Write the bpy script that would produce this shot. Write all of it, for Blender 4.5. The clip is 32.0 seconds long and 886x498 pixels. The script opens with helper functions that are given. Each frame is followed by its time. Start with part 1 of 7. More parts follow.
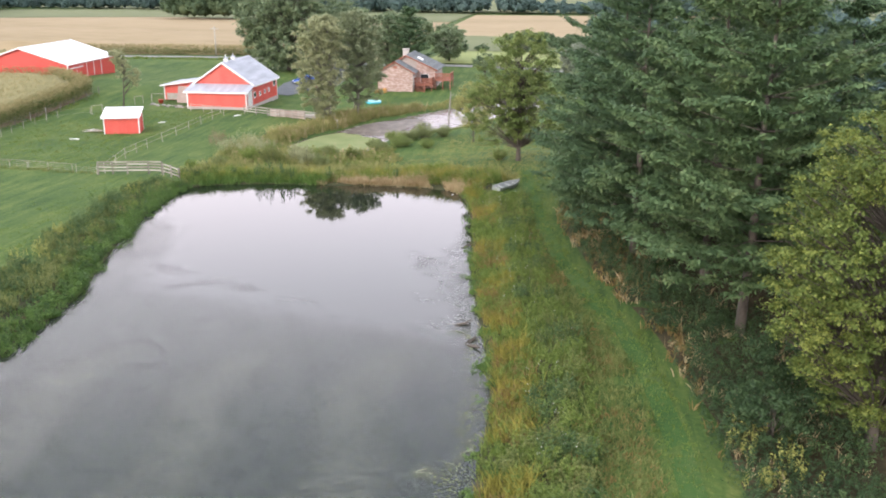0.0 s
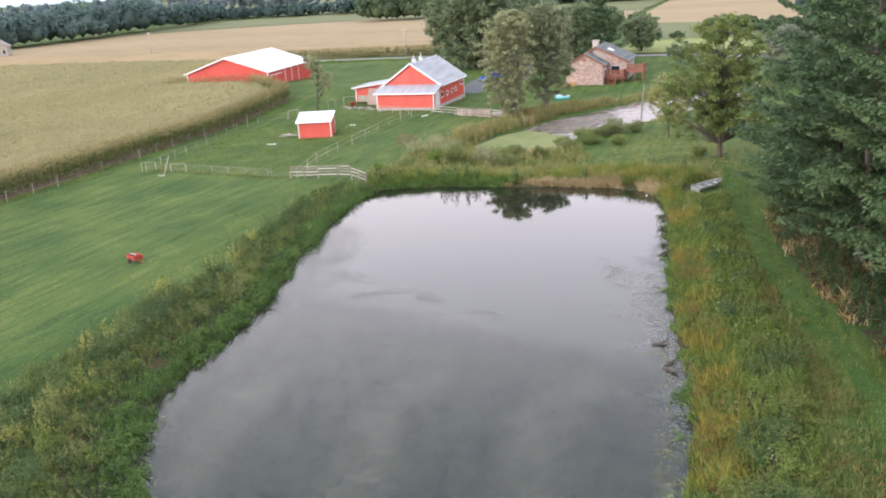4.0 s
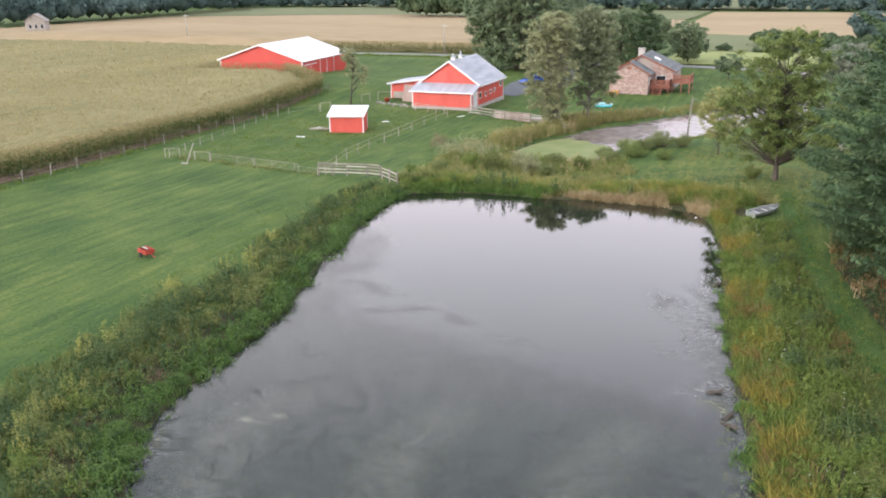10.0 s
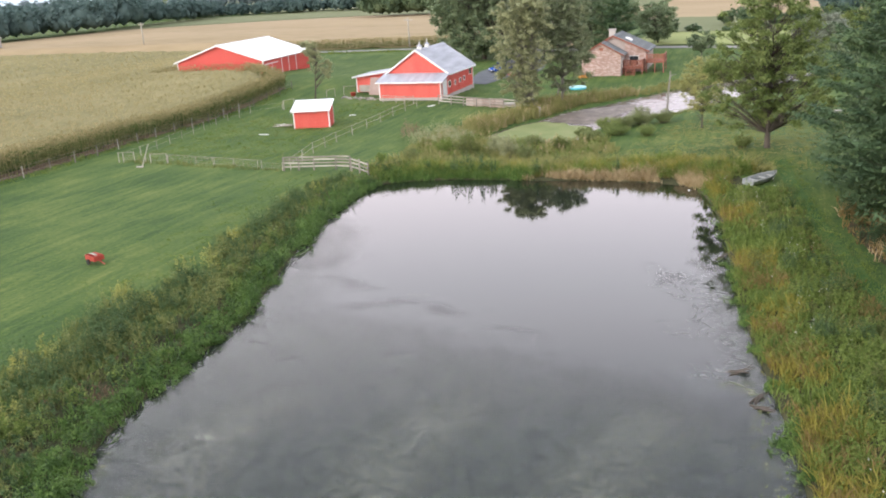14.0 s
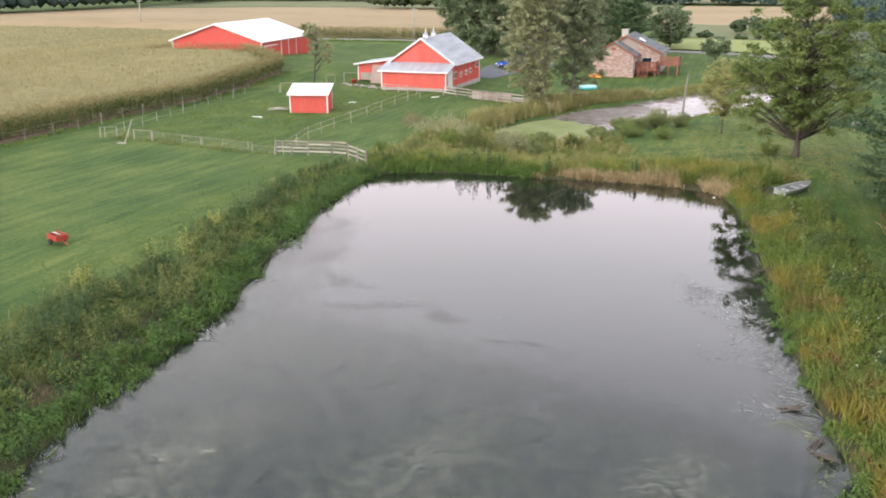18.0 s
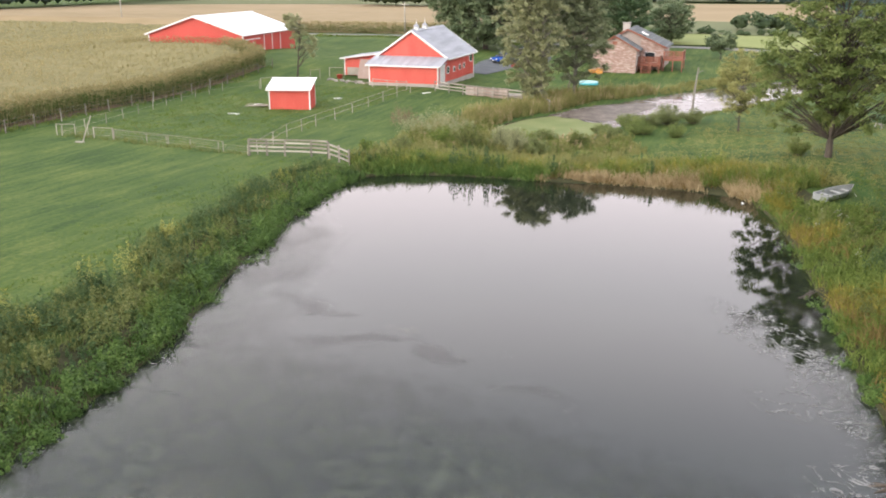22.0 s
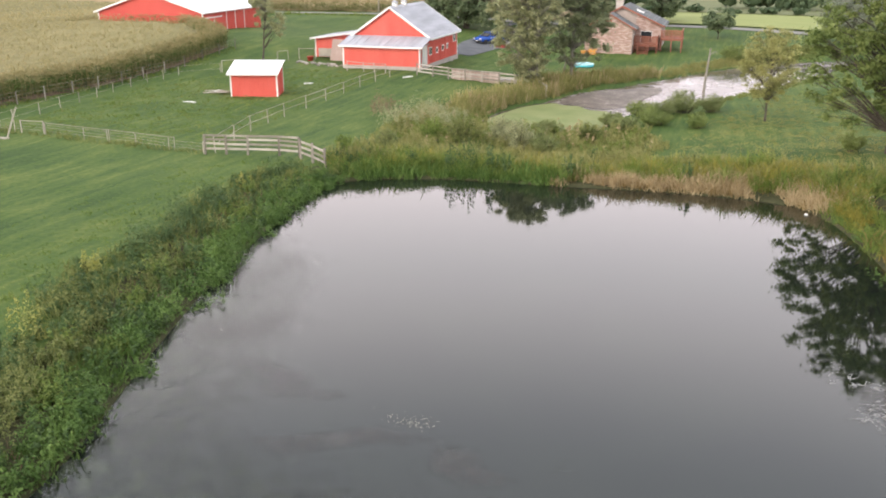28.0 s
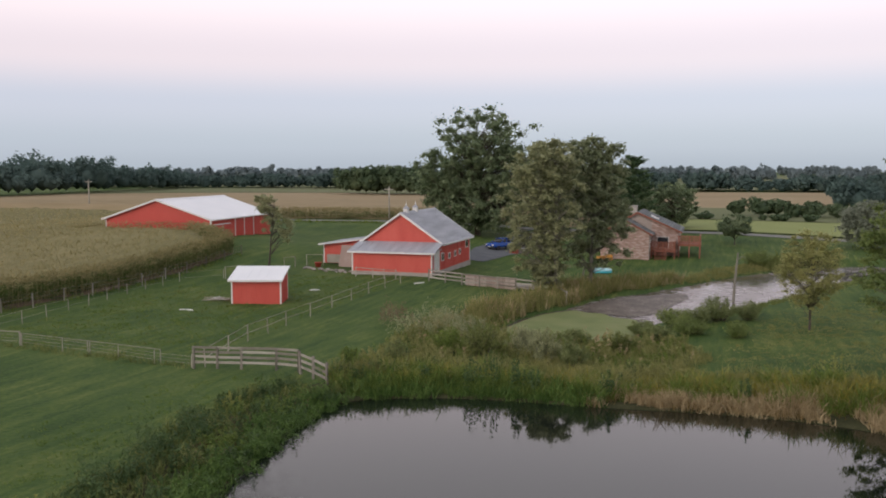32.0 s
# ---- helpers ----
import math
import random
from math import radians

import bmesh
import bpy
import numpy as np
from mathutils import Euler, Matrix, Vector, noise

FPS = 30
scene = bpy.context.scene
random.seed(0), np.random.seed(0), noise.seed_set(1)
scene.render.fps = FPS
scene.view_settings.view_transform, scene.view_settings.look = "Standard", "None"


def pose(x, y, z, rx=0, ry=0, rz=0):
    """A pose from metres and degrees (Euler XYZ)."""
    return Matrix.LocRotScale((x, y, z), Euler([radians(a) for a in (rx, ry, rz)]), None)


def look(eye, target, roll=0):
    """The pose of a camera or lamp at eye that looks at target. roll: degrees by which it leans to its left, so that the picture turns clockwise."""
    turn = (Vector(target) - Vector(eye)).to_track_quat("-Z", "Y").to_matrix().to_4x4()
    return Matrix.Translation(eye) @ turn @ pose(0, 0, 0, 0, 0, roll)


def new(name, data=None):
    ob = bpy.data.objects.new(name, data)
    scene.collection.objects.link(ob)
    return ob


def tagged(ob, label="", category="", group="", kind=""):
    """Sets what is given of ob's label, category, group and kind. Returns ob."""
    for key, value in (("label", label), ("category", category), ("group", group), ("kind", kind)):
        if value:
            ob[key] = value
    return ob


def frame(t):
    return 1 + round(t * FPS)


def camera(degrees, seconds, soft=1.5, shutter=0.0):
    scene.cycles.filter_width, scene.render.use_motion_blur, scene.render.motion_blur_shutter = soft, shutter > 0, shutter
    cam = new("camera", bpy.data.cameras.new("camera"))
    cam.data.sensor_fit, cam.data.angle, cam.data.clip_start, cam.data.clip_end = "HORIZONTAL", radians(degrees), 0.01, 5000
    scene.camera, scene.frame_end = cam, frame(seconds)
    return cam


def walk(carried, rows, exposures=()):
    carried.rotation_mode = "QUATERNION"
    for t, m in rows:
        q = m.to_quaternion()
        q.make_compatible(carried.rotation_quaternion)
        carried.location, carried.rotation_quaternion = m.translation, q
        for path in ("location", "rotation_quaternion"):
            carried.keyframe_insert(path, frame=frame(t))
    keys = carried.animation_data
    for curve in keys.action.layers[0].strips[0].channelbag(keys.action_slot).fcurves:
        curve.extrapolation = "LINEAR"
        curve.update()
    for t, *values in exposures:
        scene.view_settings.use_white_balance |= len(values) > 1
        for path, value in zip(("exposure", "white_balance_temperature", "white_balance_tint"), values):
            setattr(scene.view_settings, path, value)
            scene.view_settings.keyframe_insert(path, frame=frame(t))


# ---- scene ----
cam = camera(54.4, 32.0, soft=1.9)
PATH = [
    (0, (51.266, -18.566, 18.208), (51.037, -16.671, 17.609), 0.28),
    (0.5, (51.239, -17.956, 18.216), (50.841, -16.091, 17.613), -3.93),
    (1, (51.321, -17.635, 18.224), (50.737, -15.819, 17.624), -4.55),
    (1.5, (51.377, -17.161, 18.186), (50.669, -15.389, 17.585), -3.58),
    (2, (51.420, -16.826, 18.185), (50.723, -15.050, 17.584), -0.47),
    (2.5, (51.278, -16.345, 18.308), (50.595, -14.565, 17.703), -0.27),
    (4.5, (50.580, -15.071, 18.168), (49.909, -13.285, 17.568), -4.87),
    (5, (50.491, -14.678, 18.225), (49.748, -12.920, 17.626), -4.88),
    (5.5, (50.258, -14.264, 18.283), (49.471, -12.525, 17.685), -4.79),
    (5.7, (50.190, -14.071, 18.304), (49.416, -12.326, 17.706), -0.96),
    (6, (50.087, -13.781, 18.336), (49.334, -12.028, 17.737), -0.59),
    (6.5, (49.854, -13.320, 18.282), (49.122, -11.557, 17.684), -0.58),
    (7, (49.719, -12.882, 18.333), (48.984, -11.120, 17.735), -0.58),
    (7.2, (49.669, -12.749, 18.366), (48.917, -10.995, 17.768), -1.06),
    (7.3, (49.644, -12.683, 18.382), (48.883, -10.932, 17.784), -3.59),
    (7.5, (49.593, -12.550, 18.415), (48.816, -10.807, 17.817), -3.59),
    (7.7, (49.518, -12.422, 18.383), (48.754, -10.674, 17.784), -1.58),
    (8, (49.406, -12.230, 18.335), (48.660, -10.473, 17.736), -0.58),
    (8.5, (49.194, -11.927, 18.308), (48.456, -10.167, 17.710), -0.48),
    (9, (48.943, -11.646, 18.162), (48.214, -9.883, 17.562), -0.58),
    (9.5, (48.750, -11.503, 18.028), (48.034, -9.735, 17.426), -0.48),
    (10, (48.639, -11.380, 17.823), (47.936, -9.608, 17.220), -0.47),
    (10.5, (48.462, -11.175, 17.439), (47.770, -9.397, 16.838), -0.47),
    (11, (48.312, -10.942, 17.023), (47.631, -9.160, 16.423), -0.47),
    (11.5, (48.188, -10.676, 16.725), (47.521, -8.889, 16.125), -0.47),
    (12, (48.006, -10.255, 16.327), (47.334, -8.469, 15.728), -0.47),
    (12.5, (47.807, -9.705, 16.025), (47.151, -7.913, 15.426), -0.47),
    (13, (47.521, -8.993, 15.810), (46.881, -7.195, 15.213), -0.46),
    (13.5, (47.184, -8.229, 15.635), (46.559, -6.425, 15.037), -0.46),
    (13.7, (47.067, -7.947, 15.571), (46.432, -6.147, 14.973), -0.46),
    (13.9, (46.950, -7.665, 15.507), (46.304, -5.869, 14.909), -3.27),
    (14, (46.892, -7.524, 15.475), (46.240, -5.730, 14.877), -3.27),
    (14.3, (46.715, -7.136, 15.377), (46.075, -5.338, 14.779), -0.89),
    (14.5, (46.597, -6.878, 15.312), (45.964, -5.077, 14.713), -0.56),
    (15, (46.157, -6.219, 15.101), (45.514, -4.422, 14.504), -1.96),
    (15.5, (45.791, -5.705, 14.923), (45.135, -3.913, 14.326), -3.07),
    (17.5, (44.758, -3.682, 14.138), (44.121, -1.883, 13.539), -0.26),
    (18, (44.691, -3.179, 13.962), (44.057, -1.380, 13.361), -0.16),
    (18.5, (44.542, -2.699, 13.688), (43.912, -0.899, 13.087), -0.26),
    (19, (44.424, -2.144, 13.474), (43.797, -0.343, 12.872), -0.26),
    (19.5, (44.259, -1.450, 13.305), (43.635, 0.353, 12.704), -0.16),
    (20, (43.991, -0.515, 13.157), (43.371, 1.290, 12.557), -0.26),
    (20.5, (43.667, 0.424, 13.005), (43.053, 2.230, 12.405), -0.26),
    (21, (43.283, 1.308, 12.844), (42.674, 3.116, 12.245), -0.16),
    (21.5, (42.864, 2.380, 12.677), (42.255, 4.188, 12.077), -0.06),
    (22, (42.431, 3.294, 12.596), (41.814, 5.099, 11.995), -0.06),
    (22.5, (41.953, 4.214, 12.513), (41.334, 6.018, 11.910), -0.06),
    (23, (41.541, 5.050, 12.425), (40.916, 6.851, 11.821), 0.04),
    (23.5, (41.074, 5.875, 12.282), (40.446, 7.671, 11.665), 0.04),
    (24, (40.667, 6.637, 12.120), (40.036, 8.425, 11.481), 0.04),
    (24.5, (40.229, 7.430, 12.023), (39.593, 9.214, 11.382), 0.14),
    (26.5, (38.811, 9.980, 11.640), (38.165, 11.760, 10.997), -2.36),
    (27, (38.546, 10.586, 11.663), (37.969, 12.389, 11.020), -2.25),
    (27.5, (38.233, 11.277, 11.658), (37.687, 13.090, 11.016), 0.06),
    (28, (38.034, 11.951, 11.751), (37.485, 13.763, 11.108), 0.06),
    (28.5, (37.662, 12.664, 11.781), (37.113, 14.477, 11.138), 0.16),
    (29, (37.348, 13.400, 11.750), (36.796, 15.213, 11.113), 0.16),
    (29.5, (37.273, 14.084, 11.644), (36.709, 15.909, 11.053), 0.05),
    (30, (37.127, 14.705, 11.612), (36.551, 16.548, 11.092), -0.07),
    (30.5, (36.879, 15.367, 11.522), (36.295, 17.227, 11.077), 0.02),
    (31, (36.627, 15.963, 11.484), (36.036, 17.837, 11.112), -0.08),
    (31.5, (36.369, 16.623, 11.335), (35.772, 18.509, 11.037), -0.09),
    (32, (35.844, 17.354, 10.971), (35.249, 19.255, 10.790), -0.10),
]
walk(cam, [(t, look(eye, target, roll)) for t, eye, target, roll in PATH], exposures=[(0.0, 0.87, 6080, 12), (3.0, 0.74, 6080, 12), (10.0, 0.68, 6080, 12), (20.0, 0.68, 6380, 11), (29.2, 0.69, 6520, 11), (30.2, 0.63, 6480, 11), (31.0, 0.10, 6420, 12), (32.0, -0.64, 6420, 13)])

# ---- light ----
SUN_EL, SUN_AZ = radians(24), radians(208)
world = bpy.data.worlds.new("world")
scene.world = world
world.use_nodes = True
wn, wl = world.node_tree.nodes, world.node_tree.links
wn.clear()
w_out = wn.new("ShaderNodeOutputWorld")
w_bg = wn.new("ShaderNodeBackground")
w_bg2 = wn.new("ShaderNodeBackground")
w_add = wn.new("ShaderNodeAddShader")
w_sky = wn.new("ShaderNodeTexSky")
w_sky.sky_type, w_sky.sun_disc = "NISHITA", False
w_sky.sun_elevation, w_sky.sun_rotation = SUN_EL, SUN_AZ
w_sky.dust_density = 2.0
w_bg2.inputs["Strength"].default_value = 0.05
w_geo = wn.new("ShaderNodeTexCoord")
w_sep = wn.new("ShaderNodeSeparateXYZ")
w_ramp = wn.new("ShaderNodeValToRGB")
w_ramp.color_ramp.interpolation = "EASE"
stops = ((0.0, (0.47, 0.54, 0.61)), (0.03, (0.51, 0.58, 0.67)), (0.075, (0.60, 0.63, 0.73)), (0.125, (0.90, 0.77, 0.79)),
         (0.20, (1.18, 1.00, 0.98)), (0.36, (1.06, 0.97, 0.955)), (0.55, (0.63, 0.62, 0.65)), (1.0, (0.59, 0.61, 0.66)))
cr = w_ramp.color_ramp
while len(cr.elements) < len(stops):
    cr.elements.new(0.5)
for el, (p, c) in zip(cr.elements, stops):
    el.position, el.color = p, (*c, 1)
wl.new(w_geo.outputs["Generated"], w_sep.inputs[0])
wl.new(w_sep.outputs["Z"], w_ramp.inputs[0])
wl.new(w_ramp.outputs[0], w_bg.inputs["Color"])
wl.new(w_sky.outputs[0], w_bg2.inputs["Color"])
w_bg.inputs["Strength"].default_value = 1.35
wl.new(w_bg.outputs[0], w_add.inputs[0])
wl.new(w_bg2.outputs[0], w_add.inputs[1])
wl.new(w_add.outputs[0], w_out.inputs["Surface"])

sun_data = bpy.data.lights.new("sun", "SUN")
sun_data.energy, sun_data.angle, sun_data.color = 1.35, radians(40), (1.0, 0.92, 0.84)
sun = new("sun", sun_data)
sun_from = Vector((math.sin(SUN_AZ) * math.cos(SUN_EL), math.cos(SUN_AZ) * math.cos(SUN_EL), math.sin(SUN_EL)))
sun.matrix_world = look(sun_from * 100, (0, 0, 0))

# ---- materials ----
MATS = {}
STREAK = 89


def make_mat(name, colours, scale=2.0, fine=30.0, rough=0.8, bump=0.2, metal=0.0, island=0.0, per_object=0.0, spread=(0.3, 0.7), fine_mix=0.35,
             translucent=0.0, stretch=(1, 1, 1), bump_dist=0.02, spec=0.5, lines=0.0):
    """Colours mixed by two scales of noise in world metres; island and per_object add a random step for each piece."""
    m = bpy.data.materials.new(name)
    m.use_nodes = True
    n, l = m.node_tree.nodes, m.node_tree.links
    bs = n["Principled BSDF"]
    tc, mp = n.new("ShaderNodeTexCoord"), n.new("ShaderNodeMapping")
    mp.inputs["Scale"].default_value = stretch
    geo = n.new("ShaderNodeNewGeometry")
    l.new(geo.outputs["Position"], mp.inputs["Vector"])
    big, small = n.new("ShaderNodeTexNoise"), n.new("ShaderNodeTexNoise")
    big.inputs["Scale"].default_value, small.inputs["Scale"].default_value = scale, fine
    big.inputs["Detail"].default_value, small.inputs["Detail"].default_value = 4, 3
    l.new(mp.outputs[0], big.inputs["Vector"])
    l.new(mp.outputs[0], small.inputs["Vector"])
    mix = n.new("ShaderNodeMix")
    mix.inputs["Factor"].default_value = fine_mix
    l.new(big.outputs["Fac"], mix.inputs["A"])
    l.new(small.outputs["Fac"], mix.inputs["B"])
    fac = mix.outputs["Result"]
    for amount, src in ((island, geo.outputs["Random Per Island"]), (per_object, None)):
        if amount:
            if src is None:
                src = n.new("ShaderNodeObjectInfo").outputs["Random"]
            sub = n.new("ShaderNodeMath")
            sub.operation = "MULTIPLY_ADD"
            sub.inputs[1].default_value, sub.inputs[2].default_value = amount, -amount / 2
            l.new(src, sub.inputs[0])
            add = n.new("ShaderNodeMath")
            add.operation = "ADD"
            l.new(fac, add.inputs[0])
            l.new(sub.outputs[0], add.inputs[1])
            fac = add.outputs[0]
    if lines:
        turn = n.new("ShaderNodeMapping")
        turn.vector_type = "TEXTURE"
        turn.inputs["Rotation"].default_value, turn.inputs["Scale"].default_value = (0, 0, radians(STREAK)), (7.0, 0.55, 1)
        l.new(geo.outputs["Position"], turn.inputs["Vector"])
        wave = n.new("ShaderNodeTexNoise")
        wave.inputs["Scale"].default_value, wave.inputs["Detail"].default_value, wave.inputs["Roughness"].default_value = 1.0, 4, 0.65
        l.new(turn.outputs[0], wave.inputs["Vector"])
        sub = n.new("ShaderNodeMath")
        sub.operation = "MULTIPLY_ADD"
        sub.inputs[1].default_value, sub.inputs[2].default_value = lines, -lines / 2
        l.new(wave.outputs["Fac"], sub.inputs[0])
        add = n.new("ShaderNodeMath")
        add.operation = "ADD"
        l.new(fac, add.inputs[0])
        l.new(sub.outputs[0], add.inputs[1])
        fac = add.outputs[0]
    ramp = n.new("ShaderNodeValToRGB")
    e = ramp.color_ramp.elements
    while len(e) < len(colours):
        e.new(0.5)
    for i, c in enumerate(colours):
        e[i].position = spread[0] + (spread[1] - spread[0]) * i / max(1, len(colours) - 1)
        e[i].color = (*c, 1)
    l.new(fac, ramp.inputs[0])
    l.new(ramp.outputs[0], bs.inputs["Base Color"])
    bs.inputs["Roughness"].default_value, bs.inputs["Metallic"].default_value = rough, metal
    bs.inputs["Specular IOR Level"].default_value = spec
    if bump:
        b = n.new("ShaderNodeBump")
        b.inputs["Strength"].default_value, b.inputs["Distance"].default_value = bump, bump_dist
        l.new(small.outputs["Fac"], b.inputs["Height"])
        l.new(b.outputs[0], bs.inputs["Normal"])
    if translucent:
        tr, ms = n.new("ShaderNodeBsdfTranslucent"), n.new("ShaderNodeMixShader")
        l.new(ramp.outputs[0], tr.inputs["Color"])
        ms.inputs[0].default_value = translucent
        l.new(bs.outputs[0], ms.inputs[1])
        l.new(tr.outputs[0], ms.inputs[2])
        l.new(ms.outputs[0], n["Material Output"].inputs["Surface"])
    MATS[name] = m
    return m


def leaf_mat(name, colours, scale=0.5, island=0.32, tr=0.38):
    return make_mat(name, colours, scale=scale, fine=3.0, rough=0.65, bump=0, island=island, translucent=tr, spread=(0.25, 0.75), spec=0.25)


make_mat("red_siding", ((0.52, 0.070, 0.052), (0.60, 0.095, 0.070), (0.64, 0.125, 0.095)), 0.6, 14, 0.55, 0.15, stretch=(1, 1, 0.25))
make_mat("red_metal", ((0.52, 0.06, 0.045), (0.60, 0.08, 0.06)), 0.4, 8, 0.45, 0.08, stretch=(1, 1, 0.2))
make_mat("white_trim", ((0.70, 0.69, 0.66), (0.82, 0.81, 0.79)), 1.0, 12, 0.6, 0.1)
make_mat("white_metal", ((0.80, 0.81, 0.82), (0.88, 0.88, 0.88)), 0.3, 6, 0.45, 0.05)
make_mat("grey_metal", ((0.26, 0.27, 0.29), (0.37, 0.38, 0.41), (0.48, 0.49, 0.52)), 0.5, 9, 0.5, 0.1, stretch=(3, 0.5, 1))
make_mat("shingle", ((0.11, 0.12, 0.118), (0.17, 0.18, 0.178), (0.23, 0.24, 0.235)), 1.2, 25, 0.9, 0.3, per_object=0.5)
make_mat("brick", ((0.34, 0.225, 0.185), (0.42, 0.295, 0.25), (0.50, 0.385, 0.335)), 1.5, 25, 0.85, 0.3, island=0.7)
make_mat("mortar", ((0.34, 0.28, 0.245), (0.41, 0.35, 0.31)), 2, 30, 0.9, 0.2)
make_mat("deck_wood", ((0.20, 0.075, 0.045), (0.30, 0.11, 0.07)), 2, 30, 0.75, 0.2, per_object=0.4)
make_mat("dark_wood", ((0.10, 0.095, 0.075), (0.17, 0.155, 0.125), (0.24, 0.22, 0.18)), 1.2, 20, 0.85, 0.3, per_object=0.5)
make_mat("weathered_wood", ((0.20, 0.18, 0.15), (0.32, 0.29, 0.25), (0.42, 0.39, 0.34)), 1.2, 20, 0.85, 0.3, per_object=0.5, stretch=(1, 1, 0.4))
make_mat("pale_wood", ((0.27, 0.25, 0.20), (0.40, 0.37, 0.31)), 1.2, 20, 0.8, 0.25, per_object=0.4)
make_mat("pink_plank", ((0.36, 0.27, 0.23), (0.46, 0.36, 0.31), (0.54, 0.45, 0.40)), 1.2, 20, 0.85, 0.25, per_object=0.4)
make_mat("concrete", ((0.32, 0.29, 0.26), (0.44, 0.41, 0.37)), 0.8, 20, 0.9, 0.3)
make_mat("stone", ((0.22, 0.20, 0.18), (0.42, 0.39, 0.35)), 1.5, 18, 0.9, 0.4, per_object=0.6)
make_mat("red_soil", ((0.08, 0.060, 0.038), (0.14, 0.100, 0.064), (0.20, 0.145, 0.096)), 0.4, 6, 0.95, 0.6, bump_dist=0.1, spec=0.15)
make_mat("asphalt", ((0.05, 0.05, 0.055), (0.09, 0.09, 0.09)), 0.8, 30, 0.9, 0.3)
make_mat("driveway_stone", ((0.080, 0.086, 0.090), (0.135, 0.142, 0.146)), 0.8, 20, 0.95, 0.4)
make_mat("gravel", ((0.16, 0.155, 0.135), (0.25, 0.24, 0.22)), 1.0, 25, 0.95, 0.4)
make_mat("bark", ((0.04, 0.033, 0.026), (0.085, 0.07, 0.055), (0.13, 0.11, 0.088)), 2, 18, 0.95, 0.6, stretch=(1, 1, 0.3))
make_mat("pale_bark", ((0.16, 0.15, 0.12), (0.30, 0.28, 0.24)), 2, 18, 0.95, 0.5, stretch=(1, 1, 0.3))
make_mat("dark_glass", ((0.02, 0.025, 0.03), (0.04, 0.045, 0.05)), 1, 5, 0.08, 0)
make_mat("black_rubber", ((0.015, 0.015, 0.015), (0.03, 0.03, 0.03)), 3, 30, 0.8, 0.1)
make_mat("blue_paint", ((0.01, 0.06, 0.30), (0.015, 0.08, 0.36)), 1, 9, 0.25, 0)
make_mat("dark_paint", ((0.05, 0.055, 0.06), (0.08, 0.085, 0.095)), 1, 9, 0.25, 0)
make_mat("chrome", ((0.5, 0.5, 0.52), (0.6, 0.6, 0.62)), 1, 9, 0.25, 0, metal=1.0)
make_mat("lamp_glass", ((0.6, 0.6, 0.6), (0.75, 0.75, 0.75)), 1, 9, 0.1, 0)
make_mat("red_plastic", ((0.34, 0.045, 0.032), (0.43, 0.070, 0.048)), 2, 9, 0.45, 0.05)
make_mat("orange_plastic", ((0.60, 0.28, 0.06), (0.66, 0.34, 0.08)), 2, 9, 0.45, 0.05)
make_mat("pool_blue", ((0.05, 0.50, 0.62), (0.10, 0.60, 0.72)), 2, 9, 0.35, 0.05)
make_mat("pool_pale", ((0.45, 0.72, 0.75), (0.55, 0.80, 0.82)), 2, 9, 0.35, 0.05)
make_mat("grey_paint", ((0.34, 0.34, 0.33), (0.46, 0.46, 0.44)), 1.5, 15, 0.5, 0.1)
make_mat("aluminium", ((0.24, 0.26, 0.25), (0.36, 0.38, 0.37)), 1.5, 15, 0.6, 0.1, metal=0.2)

# lightened and greyed: haze before the farther trees is in this colour
leaf_mat("leaf_dark", ((0.118, 0.168, 0.098), (0.200, 0.258, 0.138), (0.300, 0.350, 0.190)), tr=0.45)
leaf_mat("leaf_mid", ((0.110, 0.160, 0.048), (0.195, 0.252, 0.076), (0.325, 0.365, 0.128)), tr=0.45)
leaf_mat("leaf_olive", ((0.125, 0.158, 0.060), (0.220, 0.260, 0.100), (0.330, 0.365, 0.165)), tr=0.45)
leaf_mat("leaf_ash", ((0.230, 0.250, 0.130), (0.345, 0.362, 0.192), (0.470, 0.475, 0.280)), tr=0.45)
leaf_mat("leaf_grey", ((0.165, 0.200, 0.112), (0.255, 0.292, 0.162), (0.360, 0.385, 0.220)), tr=0.45)
leaf_mat("lush", ((0.058, 0.115, 0.026), (0.104, 0.182, 0.040), (0.185, 0.275, 0.072)), scale=0.8, tr=0.3)
leaf_mat("leaf_yellow", ((0.290, 0.300, 0.120), (0.430, 0.425, 0.170), (0.560, 0.525, 0.240)), tr=0.55)
leaf_mat("leaf_maple", ((0.050, 0.082, 0.020), (0.125, 0.165, 0.036), (0.310, 0.335, 0.078)), island=0.22, tr=0.25)
leaf_mat("needle", ((0.036, 0.072, 0.036), (0.080, 0.134, 0.058), (0.165, 0.225, 0.092)), tr=0.2, island=0.2)
leaf_mat("needle_warm", ((0.044, 0.082, 0.036), (0.094, 0.152, 0.060), (0.190, 0.246, 0.098)), tr=0.2, island=0.2)
leaf_mat("weed_green", ((0.100, 0.148, 0.032), (0.168, 0.232, 0.050), (0.262, 0.320, 0.088)), scale=0.8)
leaf_mat("meadow_blade", ((0.105, 0.165, 0.040), (0.150, 0.215, 0.052), (0.205, 0.262, 0.075)), scale=0.5, tr=0.5)
# darkened weed green: the shade under the pines is put into the colour
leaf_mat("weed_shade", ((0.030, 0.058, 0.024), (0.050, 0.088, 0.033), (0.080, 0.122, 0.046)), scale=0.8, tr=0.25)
leaf_mat("weed_straw", ((0.175, 0.185, 0.064), (0.275, 0.272, 0.096), (0.390, 0.365, 0.150)), scale=0.6, tr=0.35)
leaf_mat("goldenrod", ((0.200, 0.222, 0.062), (0.325, 0.330, 0.090), (0.470, 0.455, 0.145)), scale=0.6, tr=0.35)
